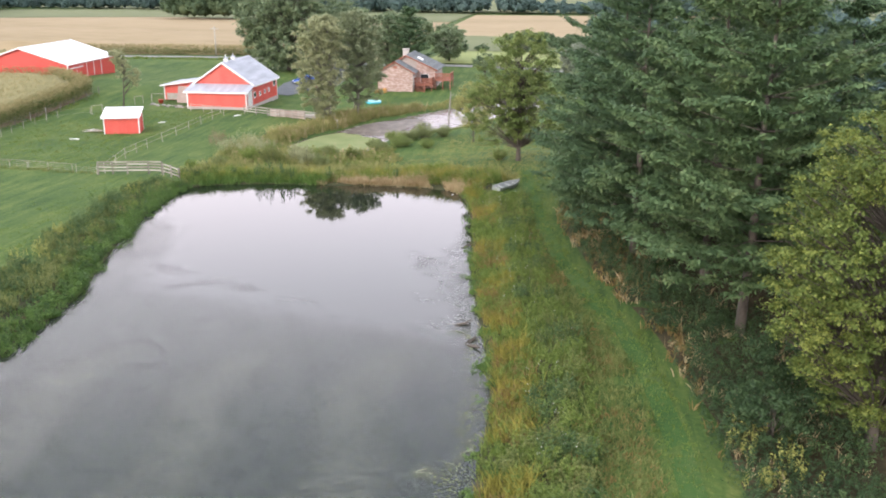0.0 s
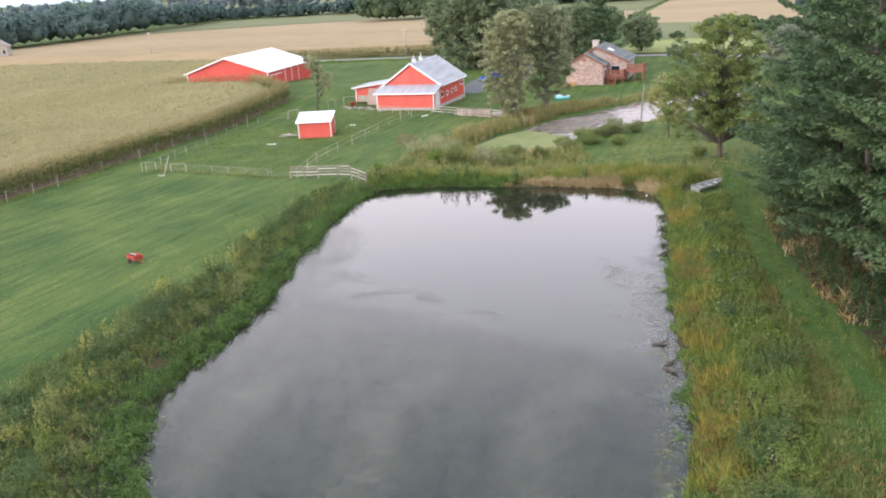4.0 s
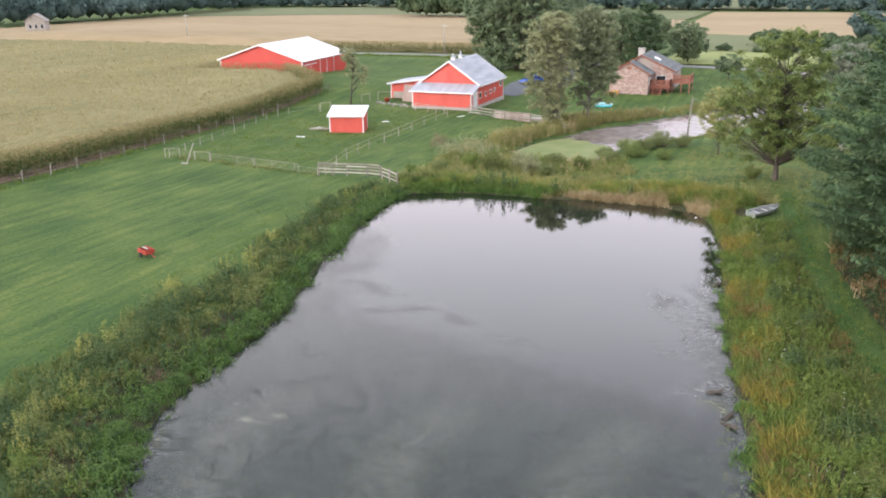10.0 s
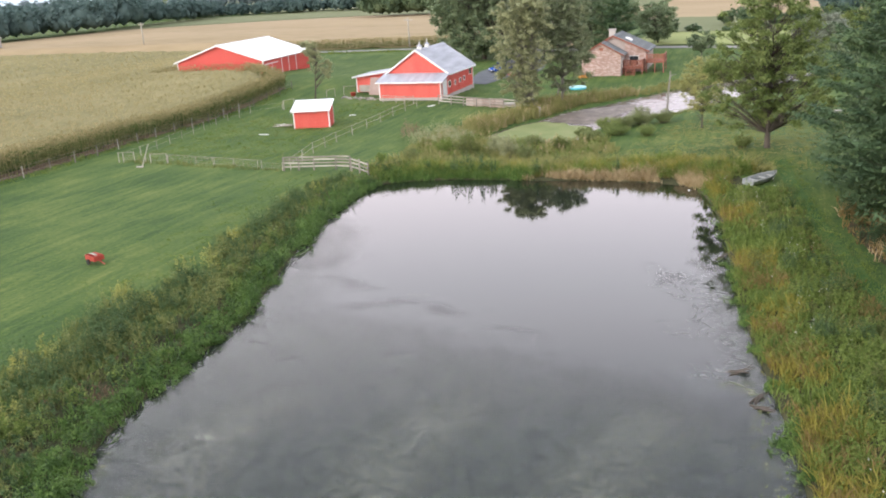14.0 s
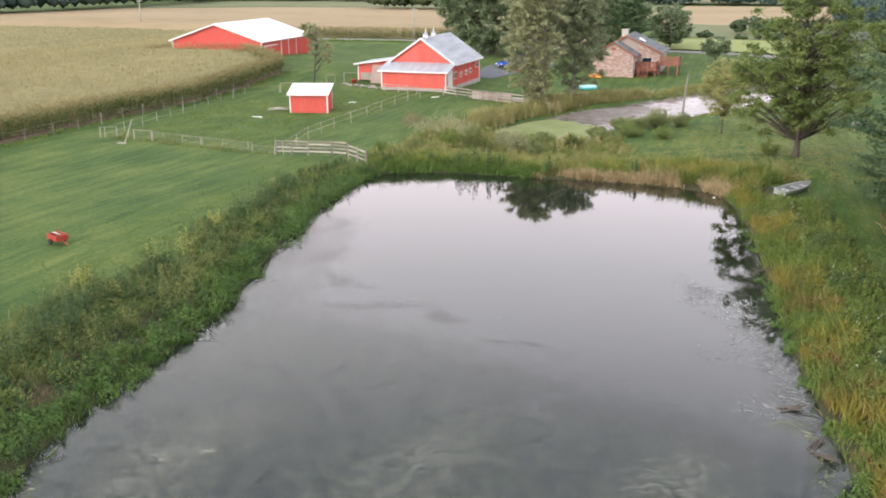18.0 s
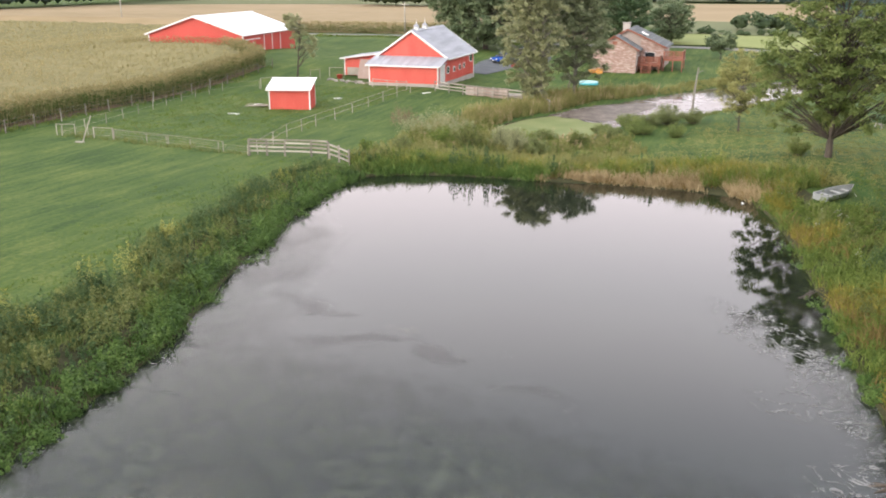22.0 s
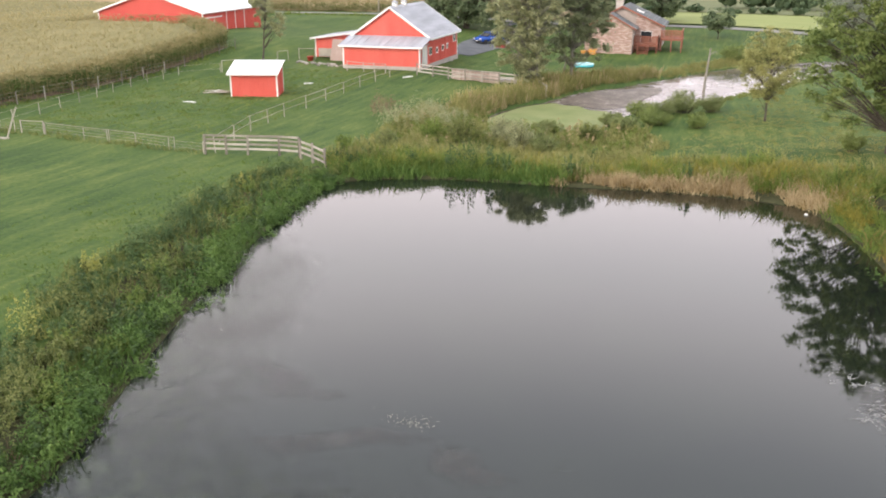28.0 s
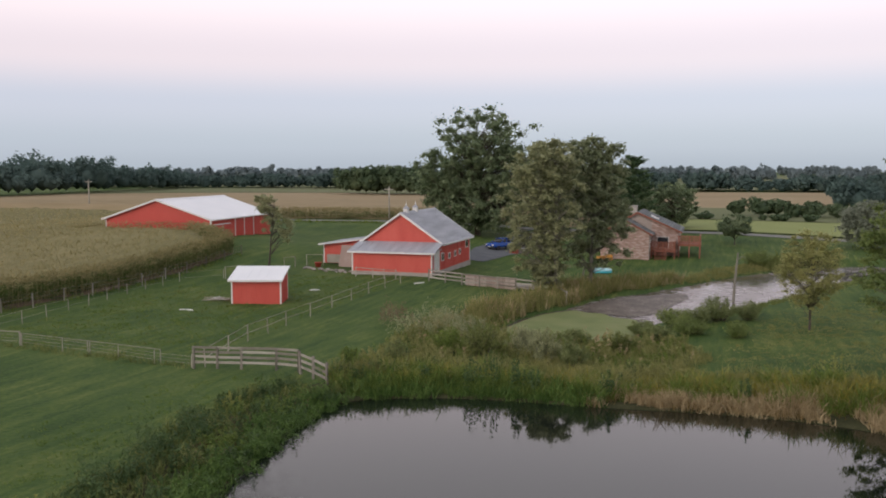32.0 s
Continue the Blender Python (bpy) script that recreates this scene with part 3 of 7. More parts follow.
drape("driveway", [(6.5, 118), (9.5, 118), (11, 126), (14.5, 131), (14, 139), (9, 160), (5, 160), (6, 139), (5.5, 128)], "driveway_stone", "grey gravel driveway beside the barn", "driveway", lift=0.05, step=2.0)
drape("far_field_tan", [(-205, 171), (-24, 171), (14, 172), (10, 345), (-110, 350), (-204, 300)], "field_tan", "ripe tan field across the road", "field", lift=0.25, step=30.0)
drape("far_field_green", [(-206, 296), (-110, 349), (10, 344), (12, 440), (-170, 450), (-240, 390)], "field_green", "dull green strip before the far woods", "field", lift=0.35, step=30.0)
drape("west_field", [(-420, -20), (-168, -20), (-168, 157), (-204, 171), (-208, 222), (-240, 206), (-420, 160)], "field_tan", "ripe tan field before the western woods", "field", lift=0.3, step=30.0)
drape("far_country", [(-1500, 452), (1500, 440), (1700, 1650), (-1700, 1650)], "field_green", "dull green farmland towards the horizon", "field", lift=0.6, step=160.0)
drape("rough_field", [(24, 199), (150, 195), (300, 160), (330, 300), (140, 320), (100, 255), (14, 262)], "field_green", "rough olive pasture behind the hay field", "field", lift=0.3, step=20.0)
drape("east_field", [(160, 300), (600, 100), (900, 430), (160, 430)], "field_green", "dull green fields to the east", "field", lift=0.35, step=60.0)
drape("bright_field", [(24, 166), (140, 160), (150, 196), (26, 200)], "field_bright", "bright yellow-green hay field", "field", lift=0.2, step=12.0)
drape("far_field_brown", [(14, 260), (140, 250), (160, 420), (14, 420)], "field_tan", "ripe brown field in the distance", "field", lift=0.3, step=30.0)
make_mat("bank_mud", ((0.030, 0.034, 0.016), (0.055, 0.056, 0.026), (0.095, 0.088, 0.045)), 0.6, 7, 0.95, 0.6, bump_dist=0.08, spec=0.15)
rings = [grown(POND, q) for q in (-1.2, -0.5, 0.0, 0.5, 1.2, 2.0, 2.9)]
k, m = np.arange(len(POND)), len(POND)
ring_z = [land(q[:, 0], q[:, 1]) + 0.035 for q in rings]
mud = np.concatenate([np.c_[q, z] for q, z in zip(rings, ring_z)])
mud_f = np.concatenate([np.stack([i * m + k, i * m + (k + 1) % m, (i + 1) * m + (k + 1) % m, (i + 1) * m + k], 1) for i in range(len(rings) - 1)])
tagged(part("bank_mud", quick("bank_mud", mud, mud_f), "bank_mud", smooth=True), "dark muddy soil round the water edge", "ground", kind="structure")


# ---- weed and scum on the pond's surface ----
def veil(name, colours, cover, scale, label, fade, lo, hi, seed, level, rough=0.5, ior=1.45, vein=0.0, vein_scale=1.0, vein_width=0.07, warp=0.8):
    """A broken skin on the water: a sheet whose cover thins out by a smooth field and by noise."""
    m = bpy.data.materials.new(name)
    m.use_nodes = True
    n, l = m.node_tree.nodes, m.node_tree.links
    bs = n["Principled BSDF"]
    bs.inputs["Roughness"].default_value, bs.inputs["IOR"].default_value = rough, ior
    geo, att, big, fine, mul, ramp, col = (n.new("ShaderNode" + k) for k in ("NewGeometry", "Attribute", "TexNoise", "TexNoise", "Math", "MapRange", "ValToRGB"))
    att.attribute_name = "cover"
    big.inputs["Scale"].default_value, big.inputs["Detail"].default_value, big.inputs["Roughness"].default_value, big.inputs["Distortion"].default_value = scale, 10, 0.72, 1.2
    fine.inputs["Scale"].default_value, fine.inputs["Detail"].default_value = scale * 1.7, 6
    for q in (big, fine):
        l.new(geo.outputs["Position"], q.inputs["Vector"])
    mul.operation = "MULTIPLY"
    l.new(big.outputs["Fac"], mul.inputs[0])
    l.new(att.outputs["Fac"], mul.inputs[1])
    ramp.inputs["From Min"].default_value, ramp.inputs["From Max"].default_value, ramp.inputs["To Max"].default_value = lo, hi, cover
    l.new(mul.outputs[0], ramp.inputs["Value"])
    alpha = ramp.outputs[0]
    if vein:
        # thin meandering lines: kept alone (vein above 0) or left open (below 0)
        bend, off, ridge, line, cut = (n.new("ShaderNode" + k) for k in ("TexNoise", "Math", "Math", "MapRange", "Math"))
        bend.inputs["Scale"].default_value, bend.inputs["Detail"].default_value, bend.inputs["Distortion"].default_value = vein_scale, 4, warp
        l.new(geo.outputs["Position"], bend.inputs["Vector"])
        off.operation, off.inputs[1].default_value = "SUBTRACT", 0.5
        l.new(bend.outputs["Fac"], off.inputs[0])
        ridge.operation = "ABSOLUTE"
        l.new(off.outputs[0], ridge.inputs[0])
        line.interpolation_type = "SMOOTHSTEP"
        line.inputs["From Min"].default_value, line.inputs["From Max"].default_value = 0.0, vein_width
        line.inputs["To Min"].default_value, line.inputs["To Max"].default_value = (1.0, 0.0) if vein > 0 else (1.0 + vein, 1.0)
        l.new(ridge.outputs[0], line.inputs["Value"])
        cut.operation = "MULTIPLY"
        l.new(alpha, cut.inputs[0])
        l.new(line.outputs[0], cut.inputs[1])
        alpha = cut.outputs[0]
    l.new(alpha, bs.inputs["Alpha"])
    for e, p, c in zip(col.color_ramp.elements, (0.35, 0.65), colours):
        e.position, e.color = p, (*c, 1)
    l.new(fine.outputs["Fac"], col.inputs[0])
    l.new(col.outputs[0], bs.inputs["Base Color"])
    MATS[name] = m
    sx, sy = np.arange(18, 50.4, 0.4), np.arange(0, 58, 0.4)
    gx_, gy_ = np.meshgrid(sx, sy)
    d = inside_dist(gx_, gy_, POND)
    f = np.clip(fade(gx_, gy_, d), 0, 1) * (d > -0.5)
    ii = np.arange(gx_.size).reshape(gx_.shape)
    q = np.stack([ii[:-1, :-1], ii[:-1, 1:], ii[1:, 1:], ii[1:, :-1]], -1)
    top = np.maximum(np.maximum(f[:-1, :-1], f[1:, :-1]), np.maximum(f[:-1, 1:], f[1:, 1:]))
    q = q[top > lo * 1.15]
    used, q = np.unique(q, return_inverse=True)
    v = np.stack([gx_, gy_, np.full(gx_.shape, level)], -1).reshape(-1, 3)[used]
    me = quick(name, v, q.reshape(-1, 4))
    me.attributes.new("cover", "FLOAT", "POINT").data.foreach_set("value", f.ravel()[used].astype(np.float32))
    ob = part(name, me, name)
    return tagged(ob, label, "pond weed", kind="stuff")


def spots_field(spots):
    def f(x, y, d):
        out = np.zeros(x.shape)
        x, y = x + 0.8 * np.sin(y * 1.3 + 1) + 0.5 * np.sin(x * 2.1 + y), y + 0.6 * np.sin(x * 1.1 + 2) + 0.35 * np.sin(y * 2.7 - x)
        for sx, sy, rx, ry in spots:
            out = np.maximum(out, 1.15 - ((x - sx) / rx) ** 2 - ((y - sy) / ry) ** 2)
        return out * np.clip(d / 0.5, 0, 1)
    return f


veil("shallow_murk", ((0.010, 0.015, 0.011), (0.074, 0.088, 0.056)), 0.74, 1.5, "olive murk of water plants under the surface",
     lambda x, y, d: np.maximum(np.clip(1.15 - d / np.where(x < 33, 6.0, 2.4), 0, 1) * np.clip((50 - y) / 10, 0, 1), 0.95 * np.clip((32.5 - y - 0.30 * (x - 28)) / 7, 0, 1) * np.clip(d / 0.6, 0, 1)),
     0.22, 0.56, 2, 0.003, 0.045, 1.55, vein=-0.8, vein_scale=0.32, vein_width=0.035, warp=0.8)
veil("drowned_weed", ((0.030, 0.038, 0.026), (0.185, 0.190, 0.140)), 0.60, 2.4, "pale ragged water weed near the surface",
     lambda x, y, d: 0.9 * np.clip((27 - y + 0.15 * (x - 36)) / 8, 0, 1) * np.clip((y - 3) / 4, 0, 1) * (0.72 + 0.28 * np.sin(x * 0.9 + 0.6 * np.sin(y * 0.5))) * np.clip(d / 1.0, 0, 1),
     0.27, 0.44, 5, 0.0045, 0.07, 1.55, vein=-0.85, vein_scale=0.8, vein_width=0.06, warp=1.0)
veil("surface_weed", ((0.014, 0.014, 0.012), (0.110, 0.104, 0.092)), 0.92, 2.6, "dark ragged rafts of weed just under the surface",
     spots_field(((26.2, 32.4, 2.4, 1.0), (30.4, 29.6, 3.2, 1.1), (34.2, 29.9, 2.4, 0.8), (24.0, 35.2, 1.5, 1.6), (22.2, 41.0, 0.9, 3.4), (36.8, 27.4, 2.0, 0.7), (45.6, 38.4, 1.5, 1.3), (43.3, 35.8, 1.6, 1.0))), 0.26, 0.60, 1, 0.006, 0.18, 1.5, vein=-0.85, vein_scale=2.0, vein_width=0.08, warp=1.2)
veil("weed_net", ((0.18, 0.18, 0.17), (0.34, 0.335, 0.315)), 0.88, 1.5, "pale branching strands of weed on the water",
     spots_field(((44.6, 35.2, 2.6, 2.6), (45.9, 32.0, 2.2, 4.8), (46.9, 27.0, 1.8, 4.2), (42.8, 36.4, 2.0, 1.4))), 0.20, 0.42, 6, 0.008, 0.5, vein=1.0, vein_scale=1.1, vein_width=0.030, warp=1.2)
veil("edge_mat", ((0.130, 0.145, 0.085), (0.250, 0.255, 0.175)), 0.85, 1.3, "grey-green floating mat of algae beside the bank",
     spots_field(((48.3, 11.5, 1.2, 4.2), (48.2, 18.0, 0.9, 3.2), (47.6, 23.5, 0.7, 2.2), (25.6, 12.5, 1.4, 2.6))), 0.40, 0.60, 7, 0.010, 0.7)
veil("pale_scum", ((0.22, 0.215, 0.18), (0.40, 0.385, 0.33)), 0.75, 1.6, "pale clots and specks of scum afloat",
     spots_field(((28.9, 15.3, 1.3, 0.6), (30.0, 17.0, 0.9, 0.4), (31.4, 31.1, 0.9, 0.4), (30.0, 8.8, 1.3, 0.6))), 0.44, 0.58, 4, 0.011, 0.8)

# ---- buildings ----
def gable_roof_slab(x0, x1, y0, y1, xr, ze0, zr, ze1, thick):
    """Two sloping slabs that meet on a ridge along y."""
    out = []
    for xe, ze in ((x0, ze0), (x1, ze1)):
        out.append(prism([(xe, ze), (xr, zr), (xr, zr + thick), (xe, ze + thick)], 1, y0, y1))
    return out


def seams(parent, a, b, c, d, count, name="roof_seam", w=0.035, h=0.04, material="white_metal"):
    """Raised ribs from the edge a-b to the edge c-d of a metal roof."""
    a, b, c, d = (Vector(p) for p in (a, b, c, d))
    for i in range(count + 1):
        t = i / count
        part(name, bar(a.lerp(b, t), c.lerp(d, t), w, h), material, parent)


def battens(parent, p0, p1, z0, z1, count, material, name="batten", w=0.05, out=(0, 0)):
    """Upright ribs of a board or metal wall from p0 to p1 (plan), with tops by a function or a number."""
    for i in range(1, count):
        t = i / count
        x, y = p0[0] + (p1[0] - p0[0]) * t + out[0], p0[1] + (p1[1] - p0[1]) * t + out[1]
        top = z1(t) if callable(z1) else z1
        part(name, bar((x, y, z0), (x, y, top), w, 0.03), material, parent)


def barn():
    th = thing("barn", pose(0, 100, 0.25), "red gabled barn with grey metal roof, white trim and lean-tos", "barn")
    zb = 0.35
    # stone footing
    part("foundation", box(-0.05, 8.85, -0.05, 14.4, -0.8, zb), "concrete", th, "pale concrete footing")
    # main block
    wall = prism([(0, zb), (8.8, zb), (8.8, 3.15), (4.4, 6.15), (0, 3.15)], 1, 3.0, 14.2)
    part("wall", wall, "red_siding", th)
    part("front_wall", box(0, 8.8, 0, 2.99, zb, 2.35), "red_siding", th, "low front wing wall")
    part("wing_gable", prism([(0.01, 2.35), (2.99, 2.35), (2.99, 3.12)], 0, 0.02, 8.78), "red_siding", th)
    roof = gable_roof_slab(-0.35, 9.15, 2.75, 14.6, 4.4, 2.97, 6.2, 2.97, 0.09)
    for i, r in enumerate(roof):
        slab = part("roof_slope", r, "grey_metal", th, "weathered grey metal roof slope")
        sx = -0.35 if i == 0 else 9.15
        seams(slab, (sx, 2.8, 3.08), (sx, 14.55, 3.08), (4.4, 2.8, 6.31), (4.4, 14.55, 6.31), 14, material="grey_metal")
    part("ridge_cap", prism([(4.1, 6.09), (4.4, 6.32), (4.7, 6.09), (4.7, 6.14), (4.4, 6.38), (4.1, 6.14)], 1, 2.7, 14.65), "grey_metal", th)
    for s in (-0.38, 9.18):
        part("rake_trim", bar((s, 2.72, 3.0), (4.4, 2.72, 6.24), 0.05, 0.2), "white_trim", th)
        part("rake_trim", bar((s, 14.62, 3.0), (4.4, 14.62, 6.24), 0.05, 0.2), "white_trim", th)
        part("fascia", bar((s, 2.72, 2.98), (s, 14.62, 2.98), 0.05, 0.16), "white_trim", th)
    # front wing roof
    wing = prism([(-0.4, 2.34), (3.05, 3.18), (3.05, 3.26), (-0.4, 2.42)], 0, -0.35, 9.2)
    ws = part("wing_roof", wing, "grey_metal", th, "low grey metal roof of the front wing")
    seams(ws, (-0.35, -0.4, 2.43), (9.2, -0.4, 2.43), (-0.35, 3.0, 3.26), (9.2, 3.0, 3.26), 11, material="grey_metal")
    part("wing_fascia", box(-0.36, 9.21, -0.44, -0.4, 2.26, 2.43), "white_trim", th)
    for x in (-0.02, 8.68):
        part("corner_trim", box(x, x + 0.15, -0.03, 0.0, zb, 2.3), "white_trim", th)
    part("corner_trim", box(8.8, 8.83, -0.03, 0.14, zb, 2.3), "white_trim", th)
    part("corner_trim", box(8.8, 8.83, 14.06, 14.22, zb, 3.0), "white_trim", th)
    # sliding door on the east end of the wing
    door = part("sliding_door", box(8.84, 8.9, 0.75, 2.25, zb, 2.45, bevel=0.01), "white_trim", th, "white plank sliding door")
    part("door_rail", box(8.84, 8.93, 0.6, 2.95, 2.46, 2.54), "grey_metal", th)
    for y in (1.1, 1.5, 1.9):
        part("door_groove", box(8.9, 8.908, y, y + 0.02, zb + 0.03, 2.42), "grey_paint", door)
    part("door_frame", box(8.8, 8.86, 0.55, 0.68, zb, 2.4), "white_trim", th)
    # small windows along the east wall
    for y, z, s in ((3.6, 1.25, 0.55), (6.0, 1.25, 0.42), (8.2, 1.3, 0.42), (10.0, 1.35, 0.42), (12.9, 1.9, 0.6)):
        win = part("window", box(8.76, 8.83, y - s, y + s, z, z + s * 1.6), "white_trim", th, "small white-framed barn window")
        part("pane", box(8.83, 8.836, y - s + 0.12, y + s - 0.12, z + 0.1, z + s * 1.6 - 0.1), "dark_glass", win)
        part("muntin", box(8.836, 8.85, y - 0.02, y + 0.02, z + 0.1, z + s * 1.6 - 0.1), "white_trim", win)
    part("upper_door", box(8.8, 8.84, 9.1, 10.3, 2.2, 2.9), "red_metal", th)
    # board grooves
    battens(th, (0, 0), (8.8, 0), zb, 2.3, 30, "red_siding", "siding_board", 0.02, (0, -0.005))
    battens(th, (0, 3.0), (8.8, 3.0), 3.2, lambda t: 3.15 + 3.0 * (1 - abs(t - 0.5) * 2), 30, "red_siding", "siding_board", 0.02, (0, -0.005))
    battens(th, (8.8, 3.0), (8.8, 14.2), zb, 3.1, 36, "red_siding", "siding_board", 0.02, (0.005, 0))
    # west lean-to
    part("lean_to_wall", prism([(-6.3, 0.3), (0, 0.3), (0, 3.3), (-6.3, 2.45)], 1, 6.6, 13.0), "red_siding", th, "faded red lean-to wall")
    lr = prism([(-6.7, 2.42), (0.1, 3.33), (0.1, 3.41), (-6.7, 2.50)], 1, 6.1, 13.3)
    ls = part("lean_to_roof", lr, "grey_metal", th, "rusty grey lean-to roof")
    seams(ls, (-6.7, 6.15, 2.5), (0.0, 6.15, 3.4), (-6.7, 13.25, 2.5), (0.0, 13.25, 3.4), 8, material="grey_metal")
    part("lean_to_fascia", bar((-6.75, 6.08, 2.42), (0, 6.08, 3.32), 0.04, 0.18), "white_trim", th)
    part("corner_trim", box(-6.33, -6.2, 6.56, 6.6, 0.3, 2.4), "white_trim", th)
    part("plank_door", hexa_mesh([(-3.9, 5.2, 0.1), (-1.6, 4.7, 0.1), (-1.6, 4.76, 0.1), (-3.9, 5.26, 0.1), (-3.7, 5.75, 2.45), (-1.5, 5.25, 2.45), (-1.5, 5.31, 2.45), (-3.7, 5.82, 2.45)]), "pink_plank", th, "grey plank door leaning ajar")
    part("lean_to_panel", box(-5.9, -3.8, 6.5, 6.57, 0.35, 1.3), "pale_wood", th)
    # two cupolas with finials
    for y in (4.6, 7.6):
        cup = part("cupola", box(4.15, 4.65, y - 0.25, y + 0.25, 6.2, 6.68), "white_trim", th, "small white roof vent")
        part("cupola_roof", lathe([(0.42, 6.68), (0.25, 6.82), (0.05, 7.0), (0.02, 7.02)], 8, centre=(4.4, y, 0)), "grey_metal", cup)
        part("finial", lathe([(0.02, 7.0), (0.09, 7.1), (0.02, 7.2), (0.015, 7.45), (0.005, 7.5)], 8, centre=(4.4, y, 0)), "white_trim", cup)
    return th


def hexa_mesh(p):
    bm = bmesh.new()
    hexa(bm, p)
    return bm


def run_in_shed():
    th = thing("run_in_shed", pose(-1.96, 79.56, -0.1, 0, 0, 16.6), "small red animal shelter with white metal roof in pasture", "shed")
    w, d = 4.1, 2.9
    part("wall", prism([(0, 0.05), (d, 0.05), (d, 2.75), (0, 2.1)], 0, 0, w), "red_siding", th)
    part("sill", box(-0.04, w + 0.04, -0.04, d + 0.04, -0.15, 0.1), "pale_wood", th, "pale timber skid under the walls")
    roof = prism([(-0.35, 2.06), (d + 0.2, 2.86), (d + 0.2, 2.95), (-0.35, 2.15)], 0, -0.2, w + 0.2)
    rs = part("roof", roof, "white_metal", th, "white metal shed roof")
    seams(rs, (-0.2, -0.33, 2.16), (w + 0.2, -0.33, 2.16), (-0.2, d + 0.18, 2.95), (w + 0.2, d + 0.18, 2.95), 6)
    part("fascia", box(-0.22, w + 0.22, -0.38, -0.35, 2.0, 2.15), "white_trim", th)
    for x, y in ((-0.03, -0.03), (w - 0.09, -0.03), (w - 0.09, d - 0.09)):
        part("corner_trim", box(x, x + 0.12, y, y + 0.12, 0.1, 2.1 if y < 1 else 2.65), "white_trim", th)
    battens(th, (0, 0), (w, 0), 0.1, 2.05, 10, "red_siding", "siding_board", 0.03, (0, -0.006))
    battens(th, (w, 0), (w, d), 0.1, lambda t: 2.05 + 0.6 * t, 7, "red_siding", "siding_board", 0.03, (0.006, 0))
    return th


def machine_shed():
    th = thing("machine_shed", pose(-25.58, 113.9, 2.2, 0, 0, 5), "large red metal machine shed with white roof", "shed")
    w, d, e, p = 15.1, 18.5, 2.5, 5.0
    part("wall", prism([(-w, -0.6), (0, -0.6), (0, e), (-w / 2, p), (-w, e)], 1, 0, d), "red_metal", th)
    for i, r in enumerate(gable_roof_slab(-w - 0.35, 0.35, -0.4, d + 0.4, -w / 2, e - 0.05, p + 0.03, e - 0.05, 0.08)):
        slab = part("roof_slope", r, "white_metal", th, "white metal roof slope")
        sx = -w - 0.35 if i == 0 else 0.35
        seams(slab, (sx, -0.35, e + 0.03), (sx, d + 0.35, e + 0.03), (-w / 2, -0.35, p + 0.11), (-w / 2, d + 0.35, p + 0.11), 20)
    part("ridge_cap", prism([(-w / 2 - 0.3, p + 0.02), (-w / 2, p + 0.13), (-w / 2 + 0.3, p + 0.02), (-w / 2 + 0.3, p + 0.06), (-w / 2, p + 0.18), (-w / 2 - 0.3, p + 0.06)], 1, -0.45, d + 0.45), "white_metal", th)
    for s in (-w - 0.38, 0.38):
        part("rake_trim", bar((s, -0.43, e - 0.02), (-w / 2, -0.43, p + 0.05), 0.05, 0.22), "white_trim", th)
        part("fascia", bar((s, -0.43, e - 0.02), (s, d + 0.43, e - 0.02), 0.05, 0.16), "white_trim", th)
    for x in (-w - 0.02, -0.14):
        part("corner_trim", box(x, x + 0.16, -0.03, 0, -0.5, e - 0.05), "white_trim", th)
    part("corner_trim", box(0, 0.03, -0.03, 0.16, -0.5, e - 0.05), "white_trim", th)
    # sliding doors on the east side
    door = part("sliding_door", box(0.02, 0.08, 0.7, 4.2, -0.4, 1.75), "red_metal", th, "red sliding door with white track")
    part("door_track", box(0.02, 0.12, 0.6, 5.4, 1.76, 1.9), "white_trim", th)
    part("door_edge", box(0.08, 0.1, 0.7, 0.85, -0.4, 1.75), "white_trim", door)
    part("door_edge", box(0.08, 0.1, 3.0, 3.08, -0.4, 1.75), "white_trim", door)
    for y in (6.8, 9.6, 12.6):
        part("door_post", box(0.02, 0.07, y, y + 0.16, -0.4, e - 0.1), "white_trim", th)
    battens(th, (-w, 0), (0, 0), -0.5, lambda t: e + (p - e) * (1 - abs(t - 0.5) * 2) - 0.02, 50, "red_metal", "rib", 0.03, (0, -0.01))
    battens(th, (0, 0), (0, d), -0.5, e - 0.1, 40, "red_metal", "rib", 0.03, (0.01, 0))
    return th


def brick_skin(parent, x0, x1, y, z0, top, rows_h=0.075, length=0.22, limit=280):
    """Bricks proud of the mortar on a wall that faces south; the lower and larger rest is one joined part."""
    rng = random.Random(int(x0 * 10) + 5)
    bm = bmesh.new()
    z, k, row = z0, 0, 0
    while True:
        zz = z + rows_h * 2
        if z > max(top(x0), top(x1), top((x0 + x1) / 2)):
            break
        x = x0 - (length if row % 2 else 0) * 0.5 * 2
        while x < x1 - 0.02:
            a, b = max(x, x0) + 0.012, min(x + length * 2, x1) - 0.012
            if b - a > 0.05 and zz - 0.01 < min(top(a), top(b)):
                o = rng.uniform(0, 0.012)
                hexa(bm, [(a, y - 0.012 - o, z + 0.008), (b, y - 0.012 - o, z + 0.008), (b, y + 0.02, z + 0.008), (a, y + 0.02, z + 0.008),
                          (a, y - 0.012 - o, zz - 0.008), (b, y - 0.012 - o, zz - 0.008), (b, y + 0.02, zz - 0.008), (a, y + 0.02, zz - 0.008)])
                k += 1
            x += length * 2
        z, row = zz, row + 1
    ob = part("brickwork", bm, "brick", parent)
    ob["kind"] = "stuff"
    return ob


